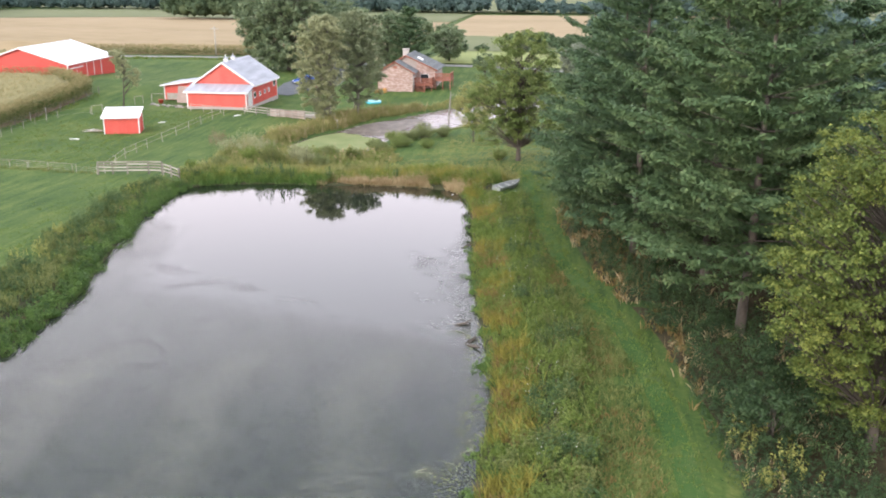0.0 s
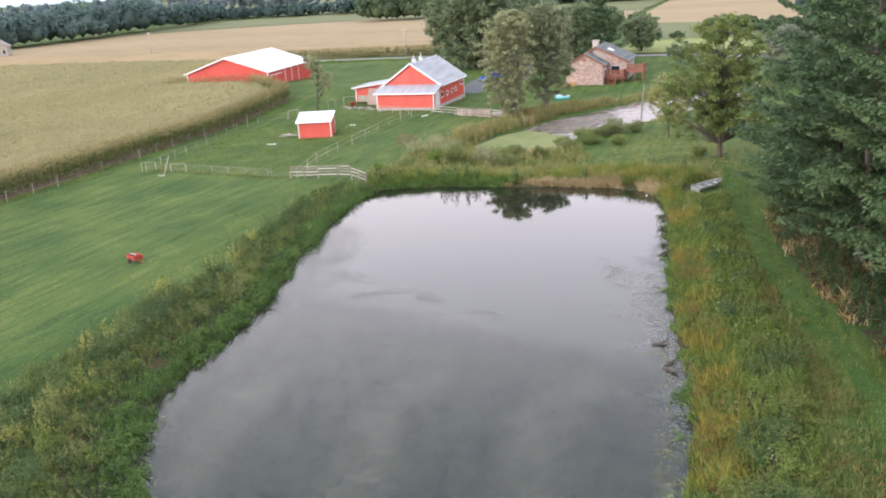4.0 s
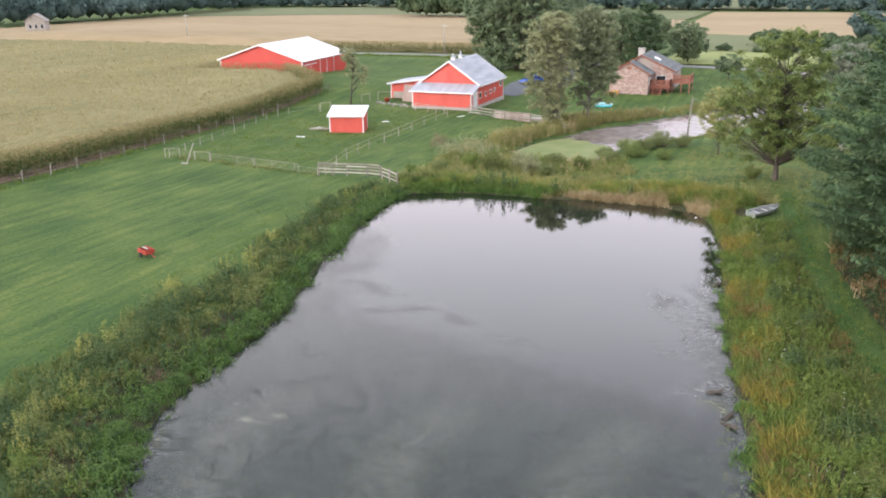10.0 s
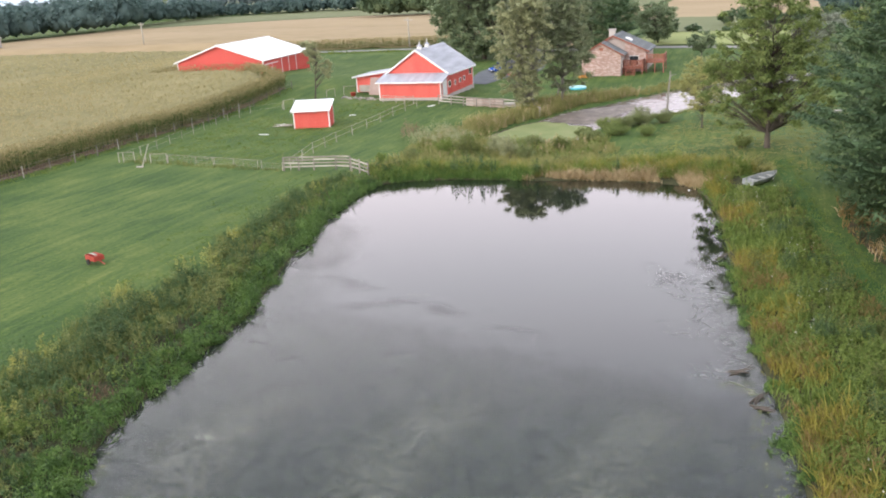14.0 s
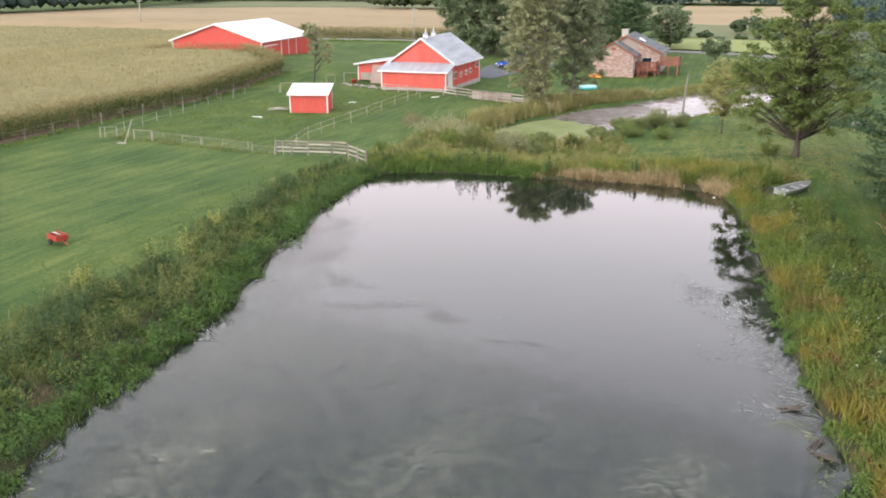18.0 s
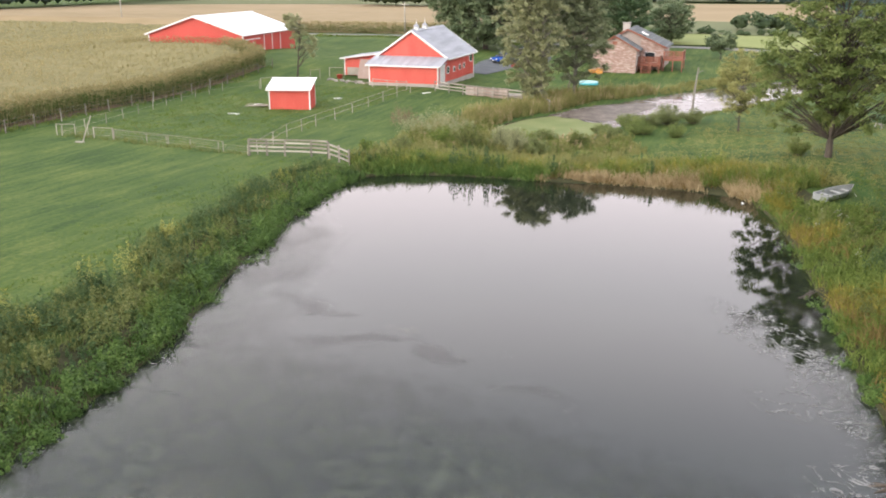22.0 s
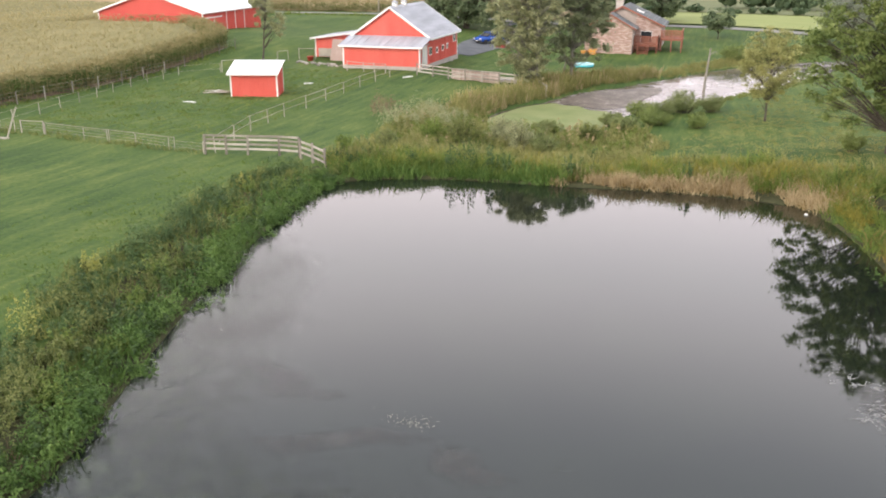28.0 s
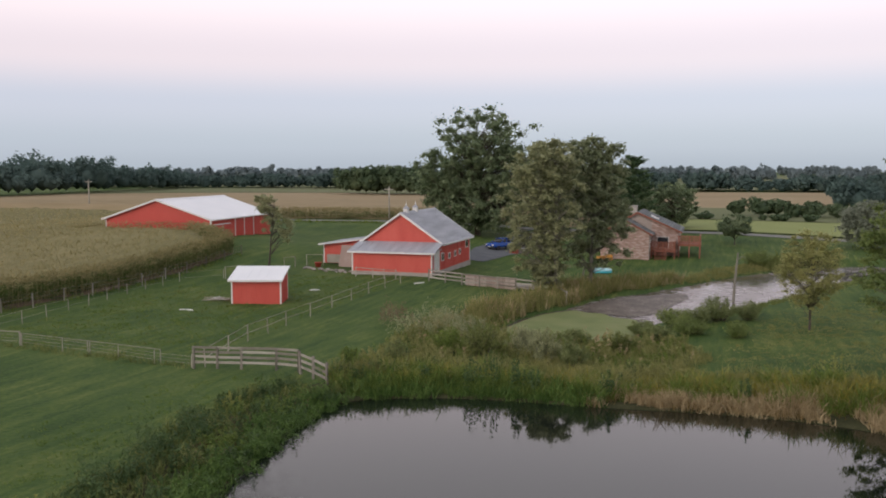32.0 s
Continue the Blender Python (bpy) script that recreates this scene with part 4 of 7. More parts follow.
def house():
    th = thing("house", pose(0, 0, 0), "pinkish brick house with two grey shingle gables and deck", "house")
    # low front mass
    z0, e1, p1 = -0.5, 3.1, 4.75
    xa, xb, ya, yb = 22.4, 28.4, 127.0, 137.0
    xm = 25.4
    part("wall", prism([(xa, z0), (xb, z0), (xb, e1), (xm, p1), (xa, e1)], 1, ya, yb), "mortar", th, "pinkish brick wall of front wing")
    slope1 = (p1 - e1) / (xb - xm)
    brick_skin(th, xa, xb, ya, z0 + 0.3, lambda x: p1 - abs(x - xm) * slope1)
    for r in gable_roof_slab(xa - 0.4, xb + 0.45, ya - 0.35, yb, xm, e1 - 0.22, p1 + 0.03, e1 - 0.25, 0.12):
        part("roof_slope", r, "shingle", th, "grey shingle roof slope")
    for s in (xa - 0.42, xb + 0.47):
        part("rake_board", bar((s, ya - 0.37, e1 - 0.2), (xm, ya - 0.37, p1 + 0.05), 0.04, 0.2), "deck_wood", th)
    # taller rear mass
    xc, xd, yc, yd, e2, p2 = 23.4, 31.7, 131.0, 141.0, 3.7, 5.5
    xn = 26.6
    part("wall", prism([(xc, z0), (xd, z0), (xd, e2 - 0.4), (xn, p2), (xc, e2)], 1, yc, yd), "mortar", th, "pinkish brick wall of rear wing")
    s2 = (p2 - e2 + 0.4) / (xd - xn)
    brick_skin(th, xb + 0.05, xd, yc, z0 + 0.3, lambda x: p2 - abs(x - xn) * s2 - 0.02)
    for r in gable_roof_slab(xc - 0.4, xd + 0.5, yc - 0.4, yd, xn, e2 - 0.25, p2 + 0.03, e2 - 0.4 - 0.3, 0.12):
        part("roof_slope", r, "shingle", th, "grey shingle roof slope")
    for s, z in ((xc - 0.42, e2 - 0.2), (xd + 0.52, e2 - 0.64)):
        part("rake_board", bar((s, yc - 0.42, z), (xn, yc - 0.42, p2 + 0.05), 0.04, 0.22), "deck_wood", th)
    # shingle courses on the slopes that face the pond
    for (x_hi, z_hi, x_lo, z_lo, y_a, y_b, n) in ((xm, p1 + 0.15, xb + 0.45, e1 - 0.13, ya - 0.35, yb, 12), (xn, p2 + 0.15, xd + 0.5, e2 - 0.58, yc - 0.4, yd, 16)):
        for i in range(1, n):
            t = i / n
            x, z = x_hi + (x_lo - x_hi) * t, z_hi + (z_lo - z_hi) * t
            part("shingle_course", bar((x, y_a, z), (x, y_b, z), 0.28, 0.025), "shingle", th)
    zs = lambda x: p2 + 0.12 - (x - xn) * (p2 + 0.03 - e2 + 0.7) / (xd + 0.5 - xn)
    sa, sb = 28.2, 29.1
    sky = part("skylight", hexa_mesh([(sa, 133.6, zs(sa)), (sb, 133.6, zs(sb)), (sb, 135.0, zs(sb)), (sa, 135.0, zs(sa)), (sa, 133.6, zs(sa) + 0.2), (sb, 133.6, zs(sb) + 0.2), (sb, 135.0, zs(sb) + 0.2), (sa, 135.0, zs(sa) + 0.2)]), "white_trim", th)
    part("pane", hexa_mesh([(sa + 0.08, 133.7, zs(sa) + 0.18), (sb - 0.08, 133.7, zs(sb) + 0.22), (sb - 0.08, 134.9, zs(sb) + 0.22), (sa + 0.08, 134.9, zs(sa) + 0.18), (sa + 0.08, 133.7, zs(sa) + 0.21), (sb - 0.08, 133.7, zs(sb) + 0.25), (sb - 0.08, 134.9, zs(sb) + 0.25), (sa + 0.08, 134.9, zs(sa) + 0.21)]), "lamp_glass", sky)
    chim = part("chimney", box(25.0, 26.0, 137.4, 138.4, 3.5, 6.05), "stone", th, "pale brick chimney")
    part("chimney_cap", box(24.9, 26.1, 137.3, 138.5, 6.05, 6.18), "concrete", chim)
    # openings
    for x, y, w, z, h in ((29.1, 130.96, 1.5, 1.0, 1.5),):
        win = part("window", box(x, x + w, y - 0.04, y + 0.02, z, z + h), "white_trim", th)
        part("pane", box(x + 0.07, x + w - 0.07, y - 0.05, y - 0.042, z + 0.07, z + h - 0.07), "dark_glass", win)
    part("vent", box(25.1, 25.7, 126.96, 127.0, 3.7, 4.1), "deck_wood", th)
    win = part("window", box(28.4, 28.46, 128.2, 129.6, 0.9, 2.2), "white_trim", th)
    part("pane", box(28.46, 28.465, 128.3, 129.5, 1.0, 2.1), "dark_glass", win)
    return th


def deck(x0, x1, y0, y1, z, zg, label, steps=None):
    th = thing("deck", pose(x0, y0, zg), label, "deck", "house decks")
    w, d, h = x1 - x0, y1 - y0, z - zg
    n = int(w / 0.2)
    for i in range(n):
        part("deck_board", box(i * w / n + 0.005, (i + 1) * w / n - 0.008, 0, d, h - 0.04, h), "deck_wood", th)
    part("rim", box(-0.03, w + 0.03, -0.05, 0, h - 0.28, h), "deck_wood", th)
    part("rim", box(w, w + 0.05, 0, d, h - 0.28, h), "deck_wood", th)
    for x, y in ((0.1, 0.05), (w - 0.1, 0.05), (w - 0.1, d - 0.1), (w / 2, 0.05)):
        part("post", box(x - 0.07, x + 0.07, y - 0.07, y + 0.07, -0.4, h + 1.0), "deck_wood", th)
    for a, b in (((0, 0.05), (w, 0.05)), ((w - 0.05, 0), (w - 0.05, d))):
        for zz in (h + 1.0, h + 0.15):
            part("rail", bar((*a, zz), (*b, zz), 0.09, 0.07), "deck_wood", th)
        m = int(math.hypot(b[0] - a[0], b[1] - a[1]) / 0.16)
        for i in range(m):
            t = (i + 0.5) / m
            x, y = a[0] + (b[0] - a[0]) * t, a[1] + (b[1] - a[1]) * t
            part("baluster", bar((x, y, h + 0.1), (x, y, h + 1.0), 0.10), "deck_wood", th)
    if steps:
        sx, sw, cnt = steps
        for i in range(cnt):
            zz = h * (1 - (i + 1) / (cnt + 1))
            part("step", box(sx, sx + sw, -0.28 * (i + 1), -0.28 * i + 0.02, zz - 0.05, zz), "deck_wood", th)
        for x in (sx, sx + sw):
            part("stringer", bar((x, 0, h - 0.05), (x, -0.28 * cnt, 0.0), 0.05, 0.22), "deck_wood", th)
            part("handrail", bar((x, 0, h + 0.95), (x, -0.28 * cnt, 0.9), 0.06, 0.06), "deck_wood", th)
            part("post", bar((x, -0.28 * cnt, -0.2), (x, -0.28 * cnt, 0.95), 0.09), "deck_wood", th)
    return th


barn()
run_in_shed()
machine_shed()
house()
deck(28.5, 31.5, 128.4, 130.9, 1.0, -0.2, "red-brown timber deck with stairs against brick house", (0.6, 1.3, 5))
deck(31.75, 34.5, 130.0, 134.2, 1.7, -0.1, "raised red-brown timber deck with railing")


# ---- trees ----
def broadleaf(x, y, h, r, low, leaf, seed, label, clumps=90, per=110, size=0.26, bark="bark", trunk_r=None, lobes=None, lean=(0, 0), clump_r=None, name="tree", stems=1, squash=1.0):
    """A tapered trunk with limbs and a crown of leaf clumps round their ends. low: where the crown begins; lobes: (x, y, z, r) shares of the crown."""
    rng = np.random.default_rng(seed)
    rnd = random.Random(seed)
    clumps, clump_r, size = int(clumps * 1.7), (clump_r or r * 0.2) * 0.82, size * 0.78
    z0 = height(x, y)
    th = thing(name, pose(x, y, z0), label, "tree")
    trunk_r = trunk_r or h * 0.018
    lobes = lobes or [(0, 0, 0.5, 1.0)]
    ch = h - low
    ends = []
    while len(ends) < clumps:
        lx, ly, lz, lr = lobes[rnd.randrange(len(lobes))]
        d = rng.normal(size=3)
        d /= np.linalg.norm(d)
        q = rnd.uniform(0.35, 1.0) ** 0.6
        px, py, pz = lx * r + d[0] * r * lr * q, ly * r + d[1] * r * lr * q * squash, low + ch * lz + d[2] * ch * 0.5 * lr * q
        if pz > low * 0.85 and pz < h:
            ends.append((px, py, pz))
    paths = []
    tops = []
    for s in range(stems):
        off = (rnd.uniform(-0.3, 0.3) * (stems > 1), rnd.uniform(-0.3, 0.3) * (stems > 1))
        line = [((off[0] + lean[0] * t + rnd.uniform(-0.1, 0.1) * t, off[1] + lean[1] * t + rnd.uniform(-0.1, 0.1) * t, -0.3 + t * h * 0.85), trunk_r * (1.25 if t == 0 else 1 - 0.85 * t)) for t in np.linspace(0, 1, 8)]
        paths.append(line)
        tops.append(line)
    for e in ends:
        line = tops[rnd.randrange(len(tops))]
        want = max(low * 0.6, e[2] - math.hypot(e[0], e[1]) * 0.7 - 0.3)
        j = min(range(1, len(line)), key=lambda i: abs(line[i][0][2] - want))
        a, ra = line[j]
        mid = tuple(a[i] * 0.45 + e[i] * 0.55 + (0, 0, 0.25)[i] + rnd.uniform(-0.15, 0.15) for i in range(3))
        rr = min(ra * 0.4, trunk_r * 0.17)
        paths.append([(a, rr), (mid, rr * 0.55), (e, 0.012)])
    part("trunk", quick("trunk", *tube_arrays(paths, 5)), bark, th, smooth=True)
    ends = np.array(ends)
    cr = clump_r or r * 0.2
    cs = rng.uniform(0.6, 1.25, len(ends)) * cr
    n = clumps * per
    which = rng.integers(0, clumps, n)
    d = rng.normal(size=(n, 3))
    d /= np.linalg.norm(d, axis=1, keepdims=True)
    rad = np.abs(rng.normal(0, 0.62, (n, 1)))
    c = ends[which] + d * rad * cs[which, None] * np.array([[1, 1, 0.62]])
    nrm = d * 0.7 + np.array([[0, 0, 0.8]]) + rng.normal(size=(n, 3)) * 0.45
    part("crown", quick("crown", *sliver_arrays(c, nrm, rng.uniform(0.7, 1.3, n) * size * 1.15, rng, 1.7)), leaf, th)
    return th


def pine(x, y, h, r, seed, label, low=2.2, mat="needle", spacing=1.0, per=55, tuft=0.11):
    """A white pine: whorls of level limbs that turn up at the ends, each with a row of dense flat plumes of needles."""
    rng = np.random.default_rng(seed)
    rnd = random.Random(seed)
    z0 = height(x, y)
    th = thing("pine_tree", pose(x, y, z0), label, "tree", "pine row")
    tr = h * 0.014
    paths = [[((rnd.uniform(-0.08, 0.08), rnd.uniform(-0.08, 0.08), -0.3 + t * h), max(0.02, tr * (1 - t) + 0.02)) for t in np.linspace(0, 1, 9)]]
    cen, axis, big = [], [], []
    z = low
    while z < h - 0.3:
        t = (z - low) / (h - low)
        reach = r * (0.78 + 0.35 * math.sin(3.0 * min(1, t * 1.2))) * (1 - t) ** 0.6 + 0.5
        a0 = rnd.uniform(0, 6.28)
        m = rnd.choice((5, 6, 7))
        for k in range(m):
            a = a0 + 6.28319 * k / m + rnd.uniform(-0.35, 0.35)
            ln = reach * rnd.choice((0.55, 0.75, 0.95, 1.05, 1.25))
            rise = rnd.uniform(-0.14, 0.14) + 0.25 * t
            at = lambda s: z + ln * (rise * s + 0.14 * s * s)
            steps = np.linspace(0, 1, 5)
            paths.append([((math.cos(a) * ln * s, math.sin(a) * ln * s, at(s) - 0.06), max(0.010, 0.042 * (1 - s))) for s in steps])
            for s in [1.0] + [rnd.uniform(0.15, 1.0) ** 0.8 for _ in range(max(2, int(ln * 1.25)))]:
                side = rnd.gauss(0, 0.24) * ln * math.sin(2.6 * s) if s < 1 else 0
                cen.append((math.cos(a) * ln * s - math.sin(a) * side, math.sin(a) * ln * s + math.cos(a) * side, at(s) + 0.05 - abs(side) * 0.08))
                b = a + 1.1 * math.copysign(min(1, abs(side) / ln * 3), side)
                axis.append((math.cos(b), math.sin(b), 0.25 + rise))
                big.append(rnd.uniform(0.9, 1.75) * (1 - 0.3 * t))
        z += spacing * rnd.uniform(0.75, 1.25)
    part("trunk", quick("trunk", *tube_arrays(paths, 5)), "bark", th, smooth=True)
    cen, axis, big = np.array(cen), np.array(axis), np.array(big)
    axis /= np.linalg.norm(axis, axis=1, keepdims=True)
    across = np.stack([-axis[:, 1], axis[:, 0], 0 * big], 1)
    across /= np.linalg.norm(across, axis=1, keepdims=True)
    over = np.cross(axis, across)
    w = np.repeat(np.arange(len(cen)), per)
    u = rng.normal(size=(len(w), 3))
    u[:, 2] = np.where(rng.uniform(size=len(w)) < 0.75, np.abs(u[:, 2]), u[:, 2])
    u /= np.linalg.norm(u, axis=1, keepdims=True)
    q = u * (rng.uniform(0.3, 1.25, (len(w), 1)) * big[w, None])
    c = cen[w] + axis[w] * q[:, :1] * 0.80 + across[w] * q[:, 1:2] * 0.46 + over[w] * q[:, 2:] * 0.20
    nrm = axis[w] * u[:, :1] * 0.5 + across[w] * u[:, 1:2] * 0.6 + over[w] * u[:, 2:] + np.array([[0, 0, 0.7]]) + rng.normal(size=(len(w), 3)) * 0.35
    part("crown", quick("crown", *sliver_arrays(c, nrm, rng.uniform(0.6, 1.3, len(w)) * tuft, rng, 3.6)), mat, th)
    return th


for i, (x, y, h, r, lo) in enumerate(((57.3, 37.4, 19.5, 5.0, 2.8), (56.6, 46.0, 18.5, 5.2, 0.8), (60.8, 31.0, 20.0, 4.8, 2.4), (61.4, 23.2, 19.5, 5.0, 3.2), (64.5, 37.5, 20.5, 4.8, 2.0), (66.5, 28.5, 16.2, 4.6, 2.0),
                                     (57.2, 55.0, 17.5, 5.6, 0.7), (64.0, 48.0, 19.0, 4.8, 2.0), (72.5, 33.0, 16.0, 5.0, 2.0))):
    pine(x, y, h, r + 0.5, 40 + i, per=125 if i < 7 else 60, mat=("needle", "needle", "needle_warm", "needle_warm", "needle", "needle", "needle", "needle", "needle_warm")[i], label= ("tall dark green pine with bare lower trunk", "tall dark green pine with low sweeping boughs")[lo < 2.1], low=lo)
broadleaf(64.1, 12.6, 13.8, 4.6, 1.2, "leaf_maple", 7, "yellow-green maple with dense low crown beside pines", 620, 120, 0.10, clump_r=0.55)
# both bushes take the darkened leaf colour in place of tree shade
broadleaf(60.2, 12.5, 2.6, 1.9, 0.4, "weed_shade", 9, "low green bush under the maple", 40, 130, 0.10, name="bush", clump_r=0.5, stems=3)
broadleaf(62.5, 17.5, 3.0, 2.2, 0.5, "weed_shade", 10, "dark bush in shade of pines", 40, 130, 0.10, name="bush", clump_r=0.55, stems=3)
broadleaf(48.5, 66.2, 12.6, 5.3, 1.7, "leaf_mid", 11, "spreading green tree on the lawn above the pond", 290, 130, 0.155, trunk_r=0.24, clump_r=0.66, lobes=[(0, 0, 0.55, 1.0), (-0.35, 0.1, 0.3, 0.7), (0.3, -0.1, 0.35, 0.7), (0.05, 0, 0.75, 0.6)])
broadleaf(0.6, 148, 20.6, 10.0, 1.0, "leaf_dark", 12, "huge dark oak with open crown behind the barn", 400, 100, 0.36, trunk_r=0.45, clump_r=1.35, lobes=[(-0.34, 0, 0.56, 0.66), (0.34, 0, 0.60, 0.70), (0.0, 0.2, 0.40, 0.8), (-0.62, 0, 0.42, 0.44), (0.06, 0, 0.70, 0.58), (0.55, 0, 0.38, 0.5), (-0.45, 0, 0.28, 0.5), (0.3, -0.2, 0.2, 0.5), (-0.15, -0.2, 0.16, 0.5)])
broadleaf(9.5, 158, 13.5, 5.5, 2.0, "leaf_dark", 13, "tall dark tree behind the driveway", 110, 90, 0.42, clump_r=1.2)
broadleaf(22.4, 93.8, 14.1, 4.3, 0.7, "leaf_ash", 14, "pale olive ash tree on the pond bank", 330, 90, 0.20, bark="pale_bark", trunk_r=0.17, clump_r=0.62, stems=2, lobes=[(-0.42, 0, 0.6, 0.78), (-0.40, 0, 0.78, 0.46), (0.0, 0, 0.60, 0.74), (-0.35, 0, 0.34, 0.62), (0.02, 0, 0.80, 0.44), (-0.1, 0, 0.16, 0.4)])
broadleaf(25.0, 100.4, 14.4, 4.0, 2.6, "leaf_grey", 15, "dark grey-green tree leaning over the far pond", 310, 85, 0.21, bark="pale_bark", lean=(0.3, 0), trunk_r=0.17, clump_r=0.68, stems=2, lobes=[(-0.1, 0, 0.5, 0.95), (0.0, 0, 0.72, 0.74), (-0.2, 0, 0.72, 0.6), (0.1, 0, 0.25, 0.85)])
pine(24.5, 148, 12.5, 3.2, 59, "dark conical evergreen behind the brick house", low=1.0, per=60, tuft=0.18)
broadleaf(19.5, 152, 12.0, 4.5, 1.5, "leaf_dark", 58, "dark green tree behind the brick house", 110, 70, 0.34, clump_r=0.9)
broadleaf(42.6, 82.6, 7.2, 2.3, 1.4, "leaf_yellow", 17, "young yellowing tree beside the far pond", 120, 120, 0.095, trunk_r=0.09, clump_r=0.55)
broadleaf(39.0, 149, 4.4, 2.3, 1.2, "leaf_dark", 18, "small round dark tree on the house lawn", 55, 80, 0.24, clump_r=0.6)
broadleaf(29.6, 170, 8.2, 4.2, 0.7, "leaf_dark", 19, "round green tree beside the road", 150, 80, 0.28, clump_r=0.75)
broadleaf(15, 186, 10.5, 4.2, 1.5, "leaf_dark", 20, "dark tree across the road", 70, 90, 0.4, clump_r=1.1)
broadleaf(21, 183, 9.5, 3.8, 1.2, "leaf_dark", 21, "dark tree across the road", 70, 90, 0.4, clump_r=1.0)
broadleaf(57.5, 150, 7.0, 4.6, 0.2, "willow", 22, "broad grey-green willow beyond the far pond", 190, 120, 0.22, clump_r=0.9)
broadleaf(65, 158, 7.5, 4.6, 0.6, "leaf_mid", 23, "dark green tree beyond the far pond", 80, 90, 0.3, clump_r=1.1)
broadleaf(58, 126, 6.0, 3.4, 0.5, "leaf_dark", 24, "bushy dark green tree on the far pond bank", 70, 90, 0.26, clump_r=0.9)
broadleaf(-8.8, 98.2, 8.2, 2.2, 1.8, "leaf_ash", 25, "thin leaning tree with patchy crown by the fence", 60, 60, 0.15, trunk_r=0.14, clump_r=0.55, lobes=[(0.25, 0, 0.55, 0.55), (0.1, 0, 0.75, 0.5), (1.0, 0, 0.42, 0.4), (-0.3, 0, 0.85, 0.35)], lean=(0.8, 0))
broadleaf(-2.0, 113.5, 2.6, 1.5, 0.3, "leaf_mid", 26, "round green bush behind the barn lean-to", 26, 80, 0.18, name="bush", clump_r=0.5, stems=3)

# ---- banks, reeds and weeds ----
def patch(x, y, s, size=4.0):
    """A smooth field between 0 and 1."""
    r = np.random.default_rng(s)
    out = 0
    for k in range(5):
        a, p, f = r.uniform(0, 6.28), r.uniform(0, 6.28), r.uniform(0.6, 1.9) / size
        out = out + np.sin((x * math.cos(a) + y * math.sin(a)) * f * 3 + p)
    return 0.5 + out / 8


def scatter(poly, per_m2, seed, keep=None):
    rng = np.random.default_rng(seed)
    poly = np.array(poly, float)
    lo, hi = poly.min(0), poly.max(0)
    n = int(np.prod(hi - lo) * per_m2)
    p = rng.uniform(lo, hi, (n, 2))
    ok = inside_dist(p[:, 0], p[:, 1], poly) > rng.uniform(-0.5, 0.5, n)
    ok &= np.hypot(p[:, 0] - 48.05, (p[:, 1] - 54.75) * 0.8) > 2.2
    run = np.clip(((p[:, 0] - 15.2) * 2.4 - (p[:, 1] - 57.8) * 2.0) / 9.76, 0, 1)
    ok &= np.hypot(p[:, 0] - 15.2 - 2.4 * run, p[:, 1] - 57.4 + 2.0 * run) > 0.9
    if keep is not None:
        ok &= keep(p[:, 0], p[:, 1], rng)
    return p[ok], rng


def domes(x, y, cell, seed):
    """Bush-like humps: 1 in the middle of each hump, falling to 0 between them, times a size of its own."""
    best = np.zeros(x.shape)
    ix, iy = np.floor(x / cell), np.floor(y / cell)
    for dx in (-1, 0, 1):
        for dy in (-1, 0, 1):
            cx, cy = ix + dx, iy + dy
            h1, h2, h3 = (np.modf(np.abs(np.sin(cx * 12.99 + cy * 78.23 + seed * k) * 43758.5))[0] for k in (1.3, 2.7, 4.1))
            r2 = ((x / cell - cx - h1) ** 2 + (y / cell - cy - h2) ** 2) / 0.55
            best = np.maximum(best, np.clip(1 - r2, 0, 1) * (0.5 + 0.7 * h3))
    return best


def weeds(name, poly, per_m2, h, mat, seed, label, leaves=30, size=0.08, keep=None, spread=0.17):
    """Leafy plants gathered in humps, each a loose column of leaves, as one mass."""
    p, rng = scatter(poly, per_m2, seed, keep)
    hump = domes(p[:, 0], p[:, 1], 1.25, seed)
    ok = rng.uniform(size=len(p)) < 0.25 + 1.2 * hump
    p, hump = p[ok], hump[ok]
    hh = rng.uniform(0.7, 1.1, len(p)) * h * (0.35 + 0.6 * patch(p[:, 0], p[:, 1], seed + 1, 2.0) + 0.65 * hump)
    w = np.repeat(np.arange(len(p)), leaves)
    t = rng.uniform(0.08, 1, len(w)) ** 0.7
    a, rad = rng.uniform(0, 6.28, len(w)), rng.uniform(0.2, 1, len(w)) * spread * hh[w] * (1.25 - t * 0.8) + 0.03
    z = land(p[:, 0], p[:, 1])
    c = np.stack([p[w, 0] + np.cos(a) * rad, p[w, 1] + np.sin(a) * rad, z[w] + t * hh[w]], 1)
    out = np.stack([np.cos(a) * 0.6, np.sin(a) * 0.6, 0.8 + 0 * a], 1) + rng.normal(size=(len(w), 3)) * 0.55
    ln = rng.uniform(0.65, 1.3, len(w)) * size
    ob = part(name, quick(name, *sliver_arrays(c, out, ln * 0.70, rng, 2.6)), mat)
    return tagged(ob, label, "weeds", kind="stuff")


